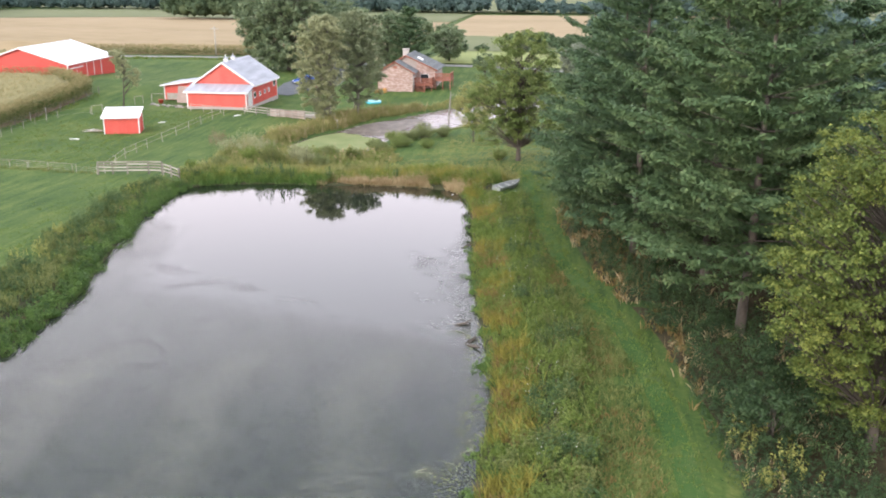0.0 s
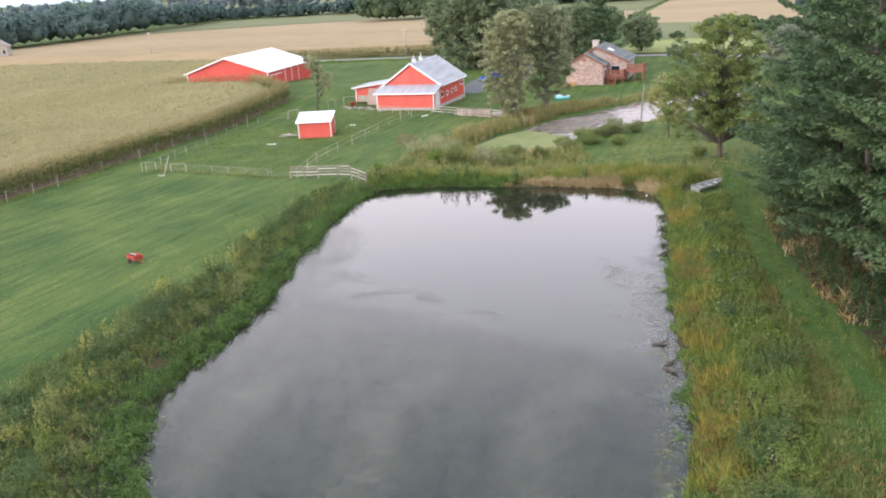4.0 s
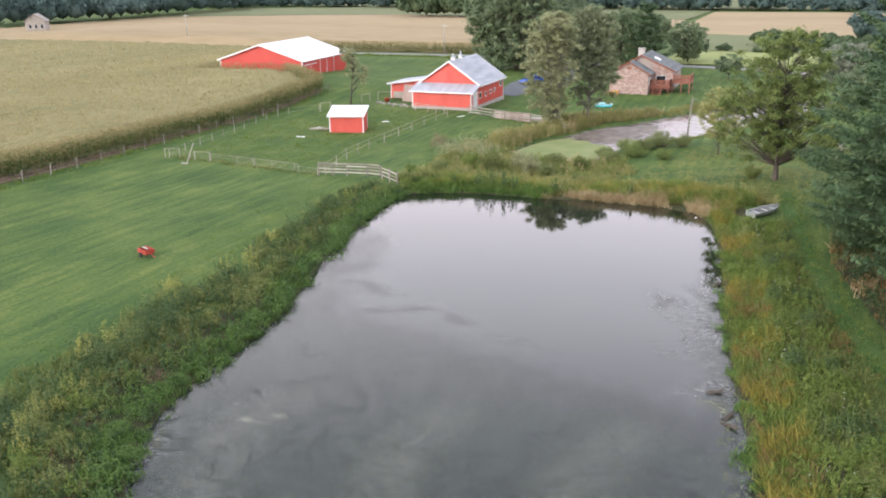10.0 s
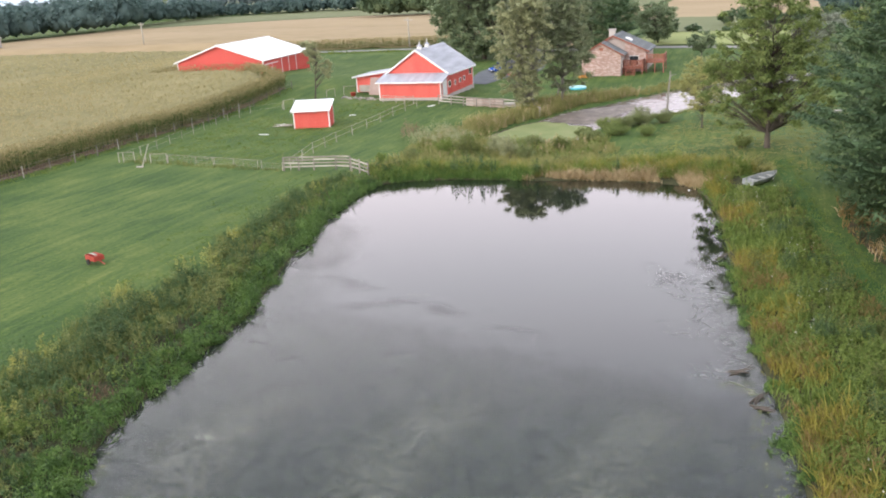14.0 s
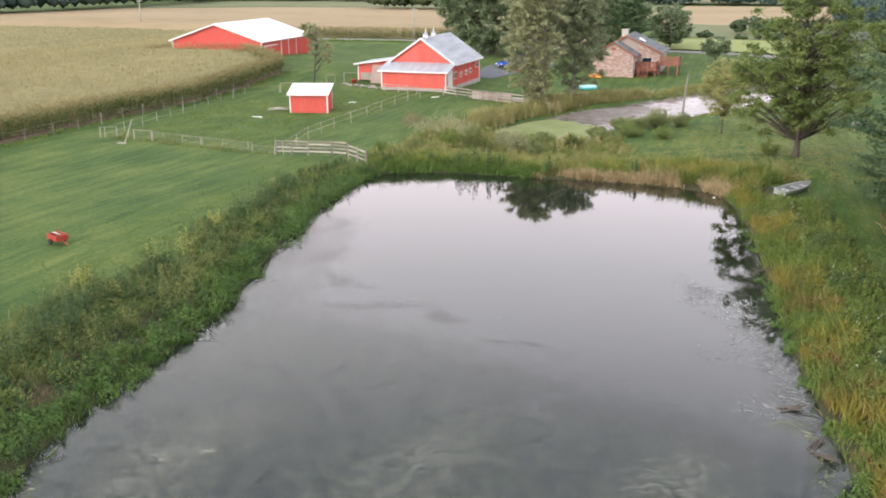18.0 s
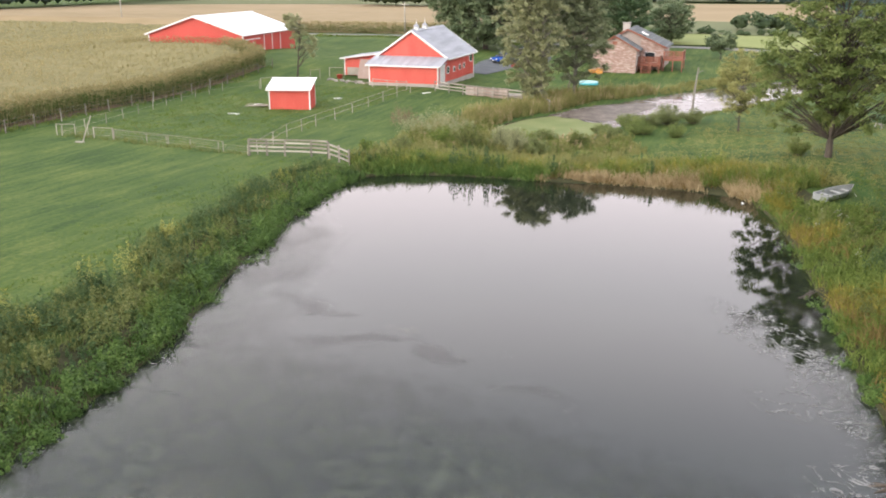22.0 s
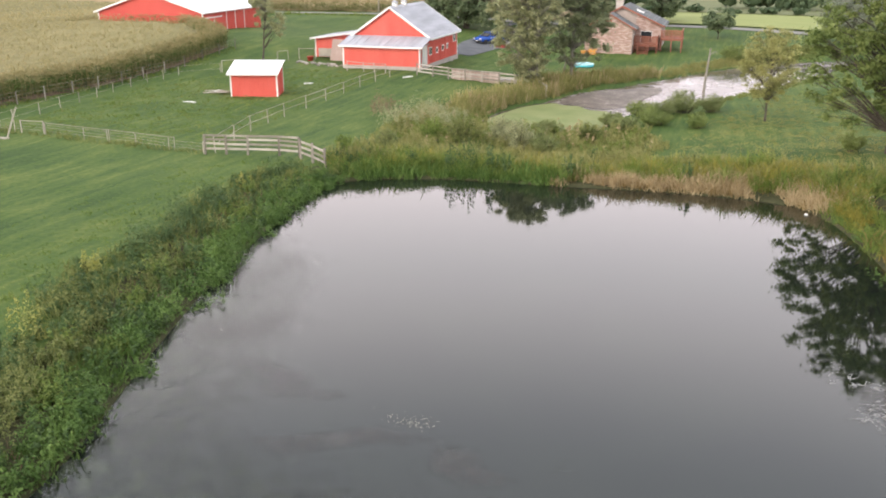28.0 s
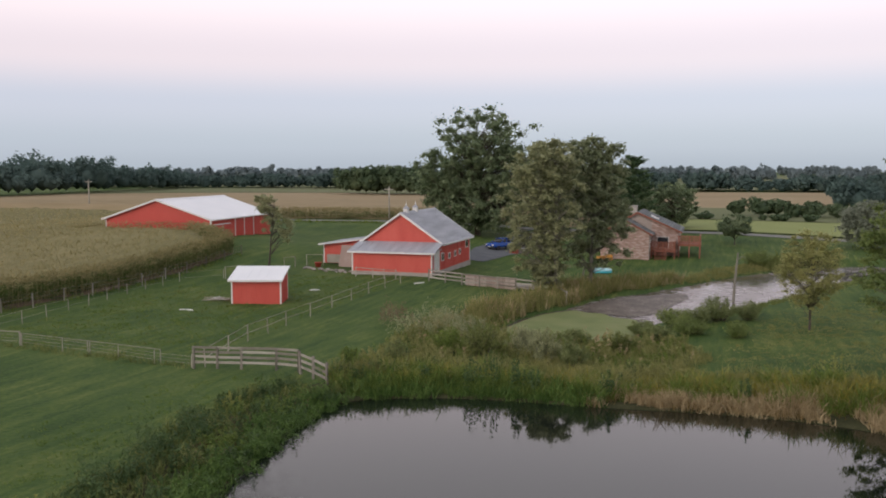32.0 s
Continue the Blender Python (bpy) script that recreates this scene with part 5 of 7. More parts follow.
def grasses(name, poly, per_m2, h, mat, seed, label, blades=8, keep=None, width=0.04, curve=0.3):
    p, rng = scatter(poly, per_m2, seed, keep)
    hh = rng.uniform(0.6, 1.15, len(p)) * h * (0.3 + 0.75 * patch(p[:, 0], p[:, 1], seed + 1, 2.0) + 0.5 * domes(p[:, 0], p[:, 1], 0.8, seed))
    w = np.repeat(np.arange(len(p)), blades)
    z = land(p[:, 0], p[:, 1])
    root = np.stack([p[w, 0] + rng.normal(size=len(w)) * 0.12, p[w, 1] + rng.normal(size=len(w)) * 0.12, z[w] - 0.02], 1)
    d = np.stack([rng.normal(size=len(w)) * 0.3, rng.normal(size=len(w)) * 0.3, np.ones(len(w))], 1)
    ln, wd = hh[w] * rng.uniform(0.5, 1.1, len(w)), rng.uniform(0.7, 1.4, len(w)) * width
    made = needle_arrays(root, d, ln, wd * 1.3, rng) if h < 0.3 or poly[0][1] > 58.5 else blade_arrays(root, d, ln, wd * 1.2, rng, curve)
    ob = part(name, quick(name, *made), mat)
    return tagged(ob, label, "grass", kind="stuff")


def band(side, d0, d1, extra=None):
    """A filter: places whose distance outside the pond is between d0 and d1."""
    def keep(x, y, rng):
        d = -inside_dist(x, y, POND)
        ok = (d > d0) & (d < d1)
        return ok & extra(x, y, rng) if extra else ok
    return keep


def clumps_in(poly, per_m2, seed, keep, r, h):
    """Places, widths and heights of separate leafy plants."""
    p, rng = scatter(poly, per_m2, seed, keep)
    big = rng.uniform(0.65, 1.35, len(p))
    return np.stack([p[:, 0], p[:, 1], r * big * rng.uniform(0.8, 1.25, len(p)), h * big * rng.uniform(0.75, 1.2, len(p))], 1), rng


def thicket(name, made, mat, label, per=430, leaf=0.05, sprigs=8, category="weeds"):
    """Bushy plants side by side: lobed domes of leaves, with leafy stems that stand out of them."""
    spots, rng = made
    n = len(spots)
    z = land(spots[:, 0], spots[:, 1])
    w = np.repeat(np.arange(n), per)
    d = rng.normal(size=(len(w), 3))
    d[:, 2] = np.abs(d[:, 2])
    d /= np.linalg.norm(d, axis=1, keepdims=True)
    turn = np.arctan2(d[:, 1], d[:, 0])
    lobe = 0.86 + 0.20 * np.sin(turn * 3 + w * 1.7) + 0.14 * np.sin(turn * 5 + d[:, 2] * 6 + w * 2.9)
    q = np.sqrt(rng.uniform(0.28, 1.0, len(w))) * lobe
    r, h = spots[w, 2], spots[w, 3]
    c = np.stack([spots[w, 0] + d[:, 0] * r * q, spots[w, 1] + d[:, 1] * r * q, z[w] + h * (0.03 + 0.92 * d[:, 2] * q)], 1)
    nrm = d * 0.8 + np.array([[0, 0, 0.45]]) + rng.normal(size=(len(w), 3)) * 0.42
    v1, f1 = sliver_arrays(c, nrm, rng.uniform(0.6, 1.35, len(w)) * leaf, rng, 2.4)
    k, m = sprigs, 16
    sp = np.repeat(np.arange(n), k)
    a, out = rng.uniform(0, 6.28, len(sp)), np.sqrt(rng.uniform(0, 0.8, len(sp)))
    top = spots[sp, 3] * np.sqrt(1 - out * out * 0.8) * rng.uniform(0.95, 1.38, len(sp))
    sx, sy = spots[sp, 0] + np.cos(a) * out * spots[sp, 2], spots[sp, 1] + np.sin(a) * out * spots[sp, 2]
    u = np.repeat(np.arange(len(sp)), m)
    t = rng.uniform(0.45, 1.0, len(u))
    b, side = rng.uniform(0, 6.28, len(u)), rng.uniform(0.02, 0.13, len(u)) * (1.35 - t)
    c = np.stack([sx[u] + np.cos(b) * side + np.cos(a[u]) * out[u] * 0.12 * t, sy[u] + np.sin(b) * side + np.sin(a[u]) * out[u] * 0.12 * t, z[sp[u]] + top[u] * t], 1)
    nrm = np.stack([np.cos(b) * 0.5, np.sin(b) * 0.5, 0.6 + 0 * b], 1) + rng.normal(size=(len(u), 3)) * 0.5
    v2, f2 = sliver_arrays(c, nrm, rng.uniform(0.6, 1.2, len(u)) * leaf * 0.9, rng, 2.8)
    ob = part(name, quick(name, np.concatenate([v1, v2]), np.concatenate([f1, f2 + len(v1)])), mat)
    return tagged(ob, label, category, kind="stuff")


def shrub(x, y, h, r, mat, seed, label):
    """A feathery bush of many upright leafy stems."""
    rng, rnd = np.random.default_rng(seed), random.Random(seed)
    th = thing("shrub", pose(x, y, height(x, y)), label, "shrub")
    stems, cen, axis = [], [], []
    for _ in range(int(34 * r)):
        a, out = rnd.uniform(0, 6.28), math.sqrt(rnd.random())
        ln = h * (1.05 - 0.45 * out * out) * rnd.uniform(0.75, 1.15)
        foot, tip = (math.cos(a) * out * r * 0.25, math.sin(a) * out * r * 0.25, -0.1), (math.cos(a) * out * r, math.sin(a) * out * r, ln)
        mid = tuple(foot[i] * 0.5 + tip[i] * 0.5 + (0, 0, 0.12 * h)[i] for i in range(3))
        stems.append([(foot, 0.02), (mid, 0.012), (tip, 0.004)])
        for t in rng.uniform(0.25, 1.0, 95):
            q = [foot[i] * (1 - t) ** 2 + 2 * mid[i] * t * (1 - t) + tip[i] * t * t for i in range(3)]
            cen.append(q)
            axis.append((math.cos(a) * out, math.sin(a) * out, 0.8))
    cen, axis = np.array(cen), np.array(axis)
    part("woody_base", quick("woody_base", *tube_arrays(stems, 3)), "bark", th)
    cen = cen + rng.normal(size=cen.shape) * np.array([[0.12, 0.12, 0.08]]) * max(0.6, r * 0.7)
    part("foliage", quick("foliage", *sliver_arrays(cen, axis * 0.5 + rng.normal(size=cen.shape) * 0.6, rng.uniform(0.6, 1.3, len(cen)) * 0.058, rng, 2.8)), mat, th)
    return th


def left_rim(y):
    """How far the rank growth of the western bank reaches from the water."""
    return 4.5 + 2.4 * np.clip((32 - y) / 9, 0, 1) + 0.5 * np.sin(y * 0.55) + 0.3 * np.sin(y * 1.7 + 1)


def left_band(a, b, extra=None):
    """A filter on the western bank: distances from the water as shares a to b of the rank growth's width."""
    def keep(x, y, rng):
        d = -inside_dist(x, y, POND) / left_rim(y)
        ok = (d > a) & (d < b)
        return ok & extra(x, y, rng) if extra else ok
    return keep


LEFT = [(13, -2), (35, -2), (36, 3), (28, 12), (26, 20), (25, 28), (22, 38), (20.5, 50), (20.5, 58), (14.5, 58), (14.5, 30)]
RIGHT = [(44, 58), (45, 44), (46, 34), (48, 20), (48, -6), (53.5, -6), (56, 10), (55.2, 20), (53.4, 28), (51.4, 36), (50.2, 45), (49.4, 53), (48, 60)]
FAR = [(17, 55), (19, 66), (24, 67), (33, 64), (42, 62.5), (47, 61), (49, 57), (44, 55), (40, 56.5), (30, 56.3), (21, 55)]
DAM = [(17.5, 60), (16, 70), (15.5, 80), (20.5, 84), (21, 78), (22, 75.5), (30, 75), (34, 76), (36, 70), (34, 64), (24, 66)]
BRUSH = [(52.4, 50), (52.6, 44), (54, 35), (56, 27.5), (57.8, 20), (58.4, 10), (58.2, -6), (66, -6), (66, 15), (62, 26), (59, 34), (58, 44), (57, 52)]

# the western bank: low growth below, tall dark weeds along the mown edge, lush plants over the water
# dark understorey: paints the shade seen in gaps between the clumps
weeds("bank_weeds", LEFT, 9, 0.5, "weed_dark", 101, "low weeds on the pond bank, dark as shade between the clumps", keep=left_band(0.0, 0.95))
weeds("bank_weeds", LEFT, 5, 0.55, "weed_olive", 102, "olive weeds going to seed on the pond bank", size=0.07, keep=left_band(0.2, 1.0, lambda x, y, r: patch(x, y, 6) > 0.45))
grasses("bank_grass", LEFT, 9, 0.6, "weed_olive", 106, "long dry grass along the bank", keep=left_band(0.3, 1.04), width=0.024)
grasses("bank_grass", LEFT, 5, 0.5, "weed_red", 108, "brown dead stems along the bank", keep=left_band(0.08, 0.5, lambda x, y, r: patch(x, y, 27, 3) > 0.5), width=0.02)
grasses("bank_grass", LEFT, 14, 0.6, "lush", 107, "upright lush grass along the water edge", keep=band(0, -0.3, 1.8, lambda x, y, r: patch(x, y, 17, 3) > 0.4), width=0.026)
thicket("water_edge_plants", clumps_in(LEFT, 1.7, 105, band(0, -1.0, 1.2, lambda x, y, r: (patch(x, y, 9, 3) > 0.12) & (inside_dist(x, y, POND) < 0.2 + 1.1 * (patch(x, y, 10, 2) - 0.3))), 0.6, 0.7), "lush", "lush green plants leaning over the water edge", sprigs=4)
thicket("bank_weeds", clumps_in(LEFT, 0.55, 161, left_band(0.18, 0.6, lambda x, y, r: patch(x, y, 5) > 0.42), 0.6, 0.68), "weed_green", "bushy green weeds on the pond bank")
thicket("bank_weeds", clumps_in(LEFT, 0.45, 162, left_band(0.22, 0.75, lambda x, y, r: patch(x, y, 5) < 0.56), 0.6, 0.75), "weed_olive", "bushy olive weeds on the pond bank", sprigs=12)
thicket("tall_weeds", clumps_in(LEFT, 0.50, 163, left_band(0.55, 0.97, lambda x, y, r: patch(x, y, 7, 3) > 0.36), 0.72, 1.25), "weed_dark", "tall dark green weeds along the mown edge", per=420, sprigs=10)
thicket("tall_weeds", clumps_in(LEFT, 0.30, 164, left_band(0.55, 1.0, lambda x, y, r: patch(x, y, 8, 3) > 0.48), 0.62, 1.1), "weed_olive", "tall olive weeds along the mown edge", sprigs=12)
thicket("goldenrod", clumps_in(LEFT, 0.26, 104, left_band(0.5, 1.06, lambda x, y, r: (patch(x, y, 8, 3) > 0.52) & ((y < 26) | (inside_dist(x, y, POND) < -3.4))), 0.48, 0.95), "goldenrod", "yellow goldenrod along the mown edge", per=200, leaf=0.055, sprigs=14)
# the eastern bank: golden sedge by the water, green clumps, dry short grass towards the path
grasses("rust_grass", RIGHT, 15, 0.8, "weed_rust", 111, "rust-coloured grasses at the water edge", keep=band(0, 0.2, 2.0, lambda x, y, r: patch(x, y, 11, 3) > 0.47), width=0.022)
grasses("gold_grass", RIGHT, 24, 0.85, "weed_gold", 112, "golden sedge beside the pond", blades=9, keep=band(0, 0.2, 2.1, lambda x, y, r: patch(x, y, 12, 3) > 0.46), width=0.022)
grasses("bank_grass", RIGHT, 16, 0.75, "weed_green", 110, "green sedge beside the pond", keep=band(0, -0.1, 2.4, lambda x, y, r: patch(x, y, 12, 3) < 0.58), width=0.024)
weeds("bank_weeds", RIGHT, 9, 0.5, "weed_green", 113, "low green weeds beside the path", keep=band(0, 0.3, 4.6))
thicket("water_edge_plants", clumps_in(RIGHT, 1.3, 118, band(0, -0.8, 0.7, lambda x, y, r: patch(x, y, 18, 3) > 0.34), 0.45, 0.42), "lush", "low lush green plants at the water edge", sprigs=3)
thicket("bank_weeds", clumps_in(RIGHT, 0.75, 114, band(0, 1.3, 4.0, lambda x, y, r: patch(x, y, 13, 3) > 0.34), 0.52, 0.78), "weed_green", "bushy green weeds beside the path", sprigs=9)
thicket("bank_weeds", clumps_in(RIGHT, 0.55, 165, band(0, 1.9, 4.3, lambda x, y, r: patch(x, y, 14, 3) > 0.52), 0.55, 0.95), "weed_dark", "grey-green weeds beside the path", sprigs=9)
thicket("bank_weeds", clumps_in(RIGHT, 0.4, 115, band(0, 0.9, 4.6, lambda x, y, r: patch(x, y, 24, 3) > 0.46), 0.5, 0.75), "weed_olive", "olive weeds in flower beside the pond", sprigs=12)
weeds("flower_heads", RIGHT, 0.9, 1.0, "petal", 119, "small white flower heads among the weeds", leaves=7, size=0.05, spread=0.1, keep=band(0, 1.0, 4.2, lambda x, y, r: patch(x, y, 19, 3) > 0.5))
grasses("bank_grass", RIGHT, 12, 0.3, "weed_rust", 116, "short rusty grass along the path edge", keep=band(0, 3.4, 7.0, lambda x, y, r: patch(x, y, 16, 3) > 0.40), width=0.022)
grasses("bank_grass", RIGHT, 16, 0.45, "weed_olive", 117, "short olive grass along the path edge", keep=band(0, 2.5, 7.0), width=0.024)
# the dam: upright grass over the water, dead grass to the east, rank weeds on top
grasses("bank_grass", FAR, 20, 0.95, "weed_green", 120, "green grass at the far water edge", keep=band(0, 0.3, 3.0, lambda x, y, r: x < 31.5), width=0.026)
grasses("bank_grass", FAR, 22, 1.0, "lush", 124, "tall lush green grass at the far water edge", keep=band(0, -0.2, 2.2, lambda x, y, r: x < 30.8 + 0.5 * np.sin(y * 3)), width=0.03)
grasses("tan_grass", FAR, 36, 0.9, "weed_tan", 123, "pale tan dead grass hanging over the water", keep=band(0, -0.1, 1.8, lambda x, y, r: (x > 30.4) & (patch(x, y, 23, 2) > 0.36)), width=0.028)
grasses("rust_grass", FAR, 10, 0.8, "weed_rust", 127, "rusty dead grass over the water", keep=band(0, -0.1, 1.5, lambda x, y, r: (x > 30.4) & (patch(x, y, 28, 2) > 0.45)), width=0.026)
grasses("bank_grass", FAR, 22, 1.2, "weed_green", 128, "tall yellow-green grass along the dam", keep=band(0, 0.9, 4.4, lambda x, y, r: patch(x, y, 29, 3) > 0.3), width=0.03)
grasses("bank_grass", FAR, 10, 1.1, "weed_straw", 125, "long olive grass on the dam", keep=band(0, 1.6, 7.0), width=0.028)
grasses("bank_grass", FAR, 9, 1.15, "weed_gold", 130, "yellowing grass along the dam", keep=band(0, 1.4, 4.6), width=0.028)
grasses("bank_grass", FAR, 5, 0.9, "weed_rust", 129, "reddish grass in the tall green growth", keep=band(0, 0.6, 2.6, lambda x, y, r: (x < 24) & (patch(x, y, 30, 2) > 0.5)), width=0.026)
weeds("bank_weeds", FAR, 8, 0.75, "weed_straw", 122, "olive weeds on the dam between the ponds", size=0.08, keep=band(0, 2.2, 7, lambda x, y, r: patch(x, y, 22) > 0.4))
thicket("bank_weeds", clumps_in(FAR, 0.4, 121, band(0, 2.2, 7.5, lambda x, y, r: (x < 34) & (patch(x, y, 25, 3) > 0.4)), 0.75, 1.0), "weed_straw", "bushy olive weeds on the dam", sprigs=12)
thicket("bank_weeds", clumps_in(FAR, 0.14, 166, band(0, 2.0, 6.5, lambda x, y, r: patch(x, y, 26, 3) > 0.5), 0.7, 1.0), "weed_dark", "bushy dark green weeds on the dam", sprigs=10)
thicket("goldenrod", clumps_in(FAR, 0.25, 126, band(0, 1.8, 5, lambda x, y, r: patch(x, y, 35, 3) > 0.45), 0.5, 1.05), "goldenrod", "yellowing weeds along the dam top", per=200, leaf=0.055, sprigs=14)
plumes = np.array([(22.2, 57.9, 0.35, 1.0), (24.7, 57.6, 0.5, 1.5), (25.6, 57.8, 0.45, 1.7), (26.9, 57.7, 0.5, 1.7), (27.7, 57.9, 0.4, 1.5), (19.2, 56.6, 0.4, 0.9), (31.2, 58.2, 0.35, 1.2), (37.5, 58.6, 0.3, 1.1)])
thicket("tall_weeds", (plumes, np.random.default_rng(167)), "weed_dark", "tall feathery weeds standing over the far water edge", per=110, leaf=0.075, sprigs=16)
for i, (x, y, h, r) in enumerate(((23.2, 65.6, 2.1, 1.3), (26.6, 66.6, 1.9, 1.3), (28.4, 66.0, 1.5, 1.0), (20.6, 67.5, 1.5, 1.2), (30.6, 70.8, 1.3, 1.1), (24.8, 69.4, 1.6, 1.2), (19.0, 62.2, 1.3, 0.8), (17.4, 59.6, 1.2, 0.8))):
    shrub(x, y, h, r, ("weed_olive", "leaf_ash", "leaf_olive", "weed_green")[i % 4], 180 + i, "feathery olive bush on the dam between the ponds")
for i, (x, y, h, r) in enumerate(((31.4, 79.8, 1.0, 1.3), (33.4, 81.8, 1.3, 1.5), (36.4, 85.0, 1.7, 1.6), (34.6, 79.0, 1.0, 1.5), (38.6, 85.8, 1.3, 1.3), (37.6, 78.6, 1.1, 1.0), (32.6, 76.4, 0.9, 1.3), (46.6, 67.0, 1.0, 0.8), (27.5, 73.5, 0.9, 1.2), (41.0, 126.0, 2.0, 2.0), (35.0, 83.4, 1.2, 1.4))):
    shrub(x, y, h, r, ("leaf_olive", "leaf_mid")[i % 2], 60 + i, "feathery olive shrub on the grassy pond bank")
weeds("bank_weeds", DAM, 5, 0.7, "weed_straw", 131, "rank weeds between the two ponds", size=0.09, keep=lambda x, y, r: patch(x, y, 31) > 0.38)
weeds("bank_weeds", DAM, 5, 0.6, "weed_green", 132, "green weeds between the two ponds", keep=lambda x, y, r: patch(x, y, 32) > 0.4)
weeds("seed_heads", DAM, 0.7, 0.9, "weed_tan", 133, "pale seed heads among weeds", size=0.1, keep=lambda x, y, r: patch(x, y, 33, 3) > 0.55)
grasses("bank_grass", DAM, 8, 0.5, "weed_straw", 134, "long grass between the ponds")
weeds("red_weeds", [(12.6, 74.2), (14.8, 74.2), (15.0, 77.6), (12.8, 77.6)], 10, 1.5, "weed_red", 135, "reddish brown seeding weeds", keep=None)
weeds("flower_heads", [(15.5, 71.5), (20, 71.5), (20, 75.8), (16, 76)], 2.2, 1.2, "weed_tan", 136, "pale flower heads among grey-green weeds", size=0.07, leaves=12)
weeds("bank_weeds", [(15.0, 70.5), (21, 70.5), (21, 77), (15.5, 77)], 7, 1.3, "leaf_ash", 137, "grey-green tall weeds between the ponds")
grasses("cattails", [(19.5, 79), (21.8, 88), (24, 92), (26.2, 99), (29, 103.5), (33, 110), (31.5, 111), (27, 105), (22.5, 99), (20.3, 90), (17.5, 82)], 15, 1.35, "weed_straw", 141, "tall reeds along the far pond edge", blades=10, width=0.05)
grasses("cattails", [(19.5, 79), (21.8, 88), (24, 92), (26.2, 99), (29, 103.5), (33, 110), (31.5, 111), (27, 105), (22.5, 99), (20.3, 90), (17.5, 82)], 5, 1.3, "weed_tan", 142, "dry tan reeds along the far pond edge", blades=8, width=0.05)
grasses("bank_grass", [(32, 88), (38, 94.5), (42, 102), (46, 110), (49, 117), (50.5, 116), (47.5, 109), (43.5, 101), (39.5, 93.5), (34, 86)], 8, 0.3, "weed_olive", 143, "fringe of long grass on the far pond bank")
grasses("bank_grass", [(34, 110), (40, 121), (46, 129), (45, 131), (38, 123), (32.5, 112)], 9, 0.7, "weed_straw", 144, "fringe of long grass on the far pond bank")
grasses("fence_verge", [(-9.8, 59.2), (8.4, 57.8), (8.4, 58.7), (-9.8, 60.0)], 12, 0.4, "weed_olive", 148, "rank grass under the pasture fence", blades=6, width=0.03)
grasses("fence_verge", [(-13.2, 28), (-13.8, 45), (-14.2, 58.6), (-14.8, 72), (-15.0, 86), (-15.0, 104), (-16.2, 104), (-16.2, 86), (-16.0, 72), (-15.6, 58), (-15.3, 45), (-15.0, 28)], 4, 0.4, "weed_green", 145, "rank grass along the field fence", blades=6, width=0.04)
grasses("road_verge", [(-120, 155.5), (4, 157.5), (4, 158.6), (-120, 157.4)], 5, 0.6, "weed_green", 146, "rank grass verge along the country road", width=0.07)
grasses("cattails", [(42, 124.5), (47, 130), (51, 134), (50, 136), (45, 132), (40, 126)], 10, 1.7, "weed_olive", 147, "clump of tall reeds at the far pond end", width=0.06)
grasses("red_grass", BRUSH, 4.5, 0.75, "weed_rust", 151, "reddish dry grass before the pines", keep=lambda x, y, r: (patch(x, y, 51, 3) > 0.35) & (x < 58 + (30 - y) * 0.05))
grasses("tan_grass", BRUSH, 2.5, 0.8, "weed_tan", 152, "tan dry grass before the pines", keep=lambda x, y, r: patch(x, y, 52, 3) > 0.5)
weeds("undergrowth", BRUSH, 13, 1.0, "weed_shade", 153, "undergrowth at the foot of the pines, shade painted dark", keep=lambda x, y, r: patch(x, y, 53) > 0.3)
weeds("undergrowth", BRUSH, 2, 0.9, "weed_dark", 154, "green undergrowth at the foot of the pines", size=0.09, keep=lambda x, y, r: patch(x, y, 54) > 0.4)
weeds("goldenrod", [(58.5, 8), (61, 8), (61.5, 14), (58.8, 14)], 4, 0.9, "goldenrod", 155, "yellow goldenrod beside the path", size=0.1)


# ---- short grass ----
PASTURE = [(-9.4, 60), (-13, 84), (-9, 97), (7, 97), (7, 60)]
LAWN_B = [(46, 59), (44, 62.5), (36, 70), (38, 80), (44, 100), (60, 100), (60, 60), (52, 58)]
for nm, pl, den, hh, mt, sd, lb in (("pasture_grass", PASTURE, 5, 0.17, "meadow_blade", 173, "grazed tufts of pasture grass"),
                                    ("pasture_grass", PASTURE, 1.5, 0.22, "weed_olive", 174, "rank olive tufts of pasture grass"), ("lawn_grass", LAWN_B, 8, 0.11, "weed_straw", 175, "short lawn grass beside the far pond")):
    grasses(nm, pl, den, hh, mt, sd, lb, blades=6, width=0.04, curve=0.5, keep=(lambda x, y, r: patch(x, y, 71, 2.0) > 0.5) if mt == "weed_olive" else None)
grasses("meadow_grass", [(6, 8), (6, 57.5), (16.5, 57.5), (24, 24), (26, 8)], 9, 0.10, "meadow_blade", 178, "bright mown grass beside the weedy bank", blades=6, width=0.045, curve=0.5,
        keep=lambda x, y, r: (lambda q: (q > 3.2) & (q < 11) & (r.uniform(size=q.shape) < 1.25 - (q - 3.2) / 6.5))(-inside_dist(x, y, POND)))
edge = np.concatenate([PATH_MID + (0.78, 0.12), (PATH_MID - (0.78, 0.12))[::-1]])
grasses("path_grass", edge, 14, 0.2, "weed_green", 176, "ragged grass along the mown path", blades=6, width=0.03, curve=0.5)
grasses("path_grass", edge, 5, 0.2, "weed_olive", 177, "dry grass along the mown path", blades=5, width=0.03, curve=0.5)


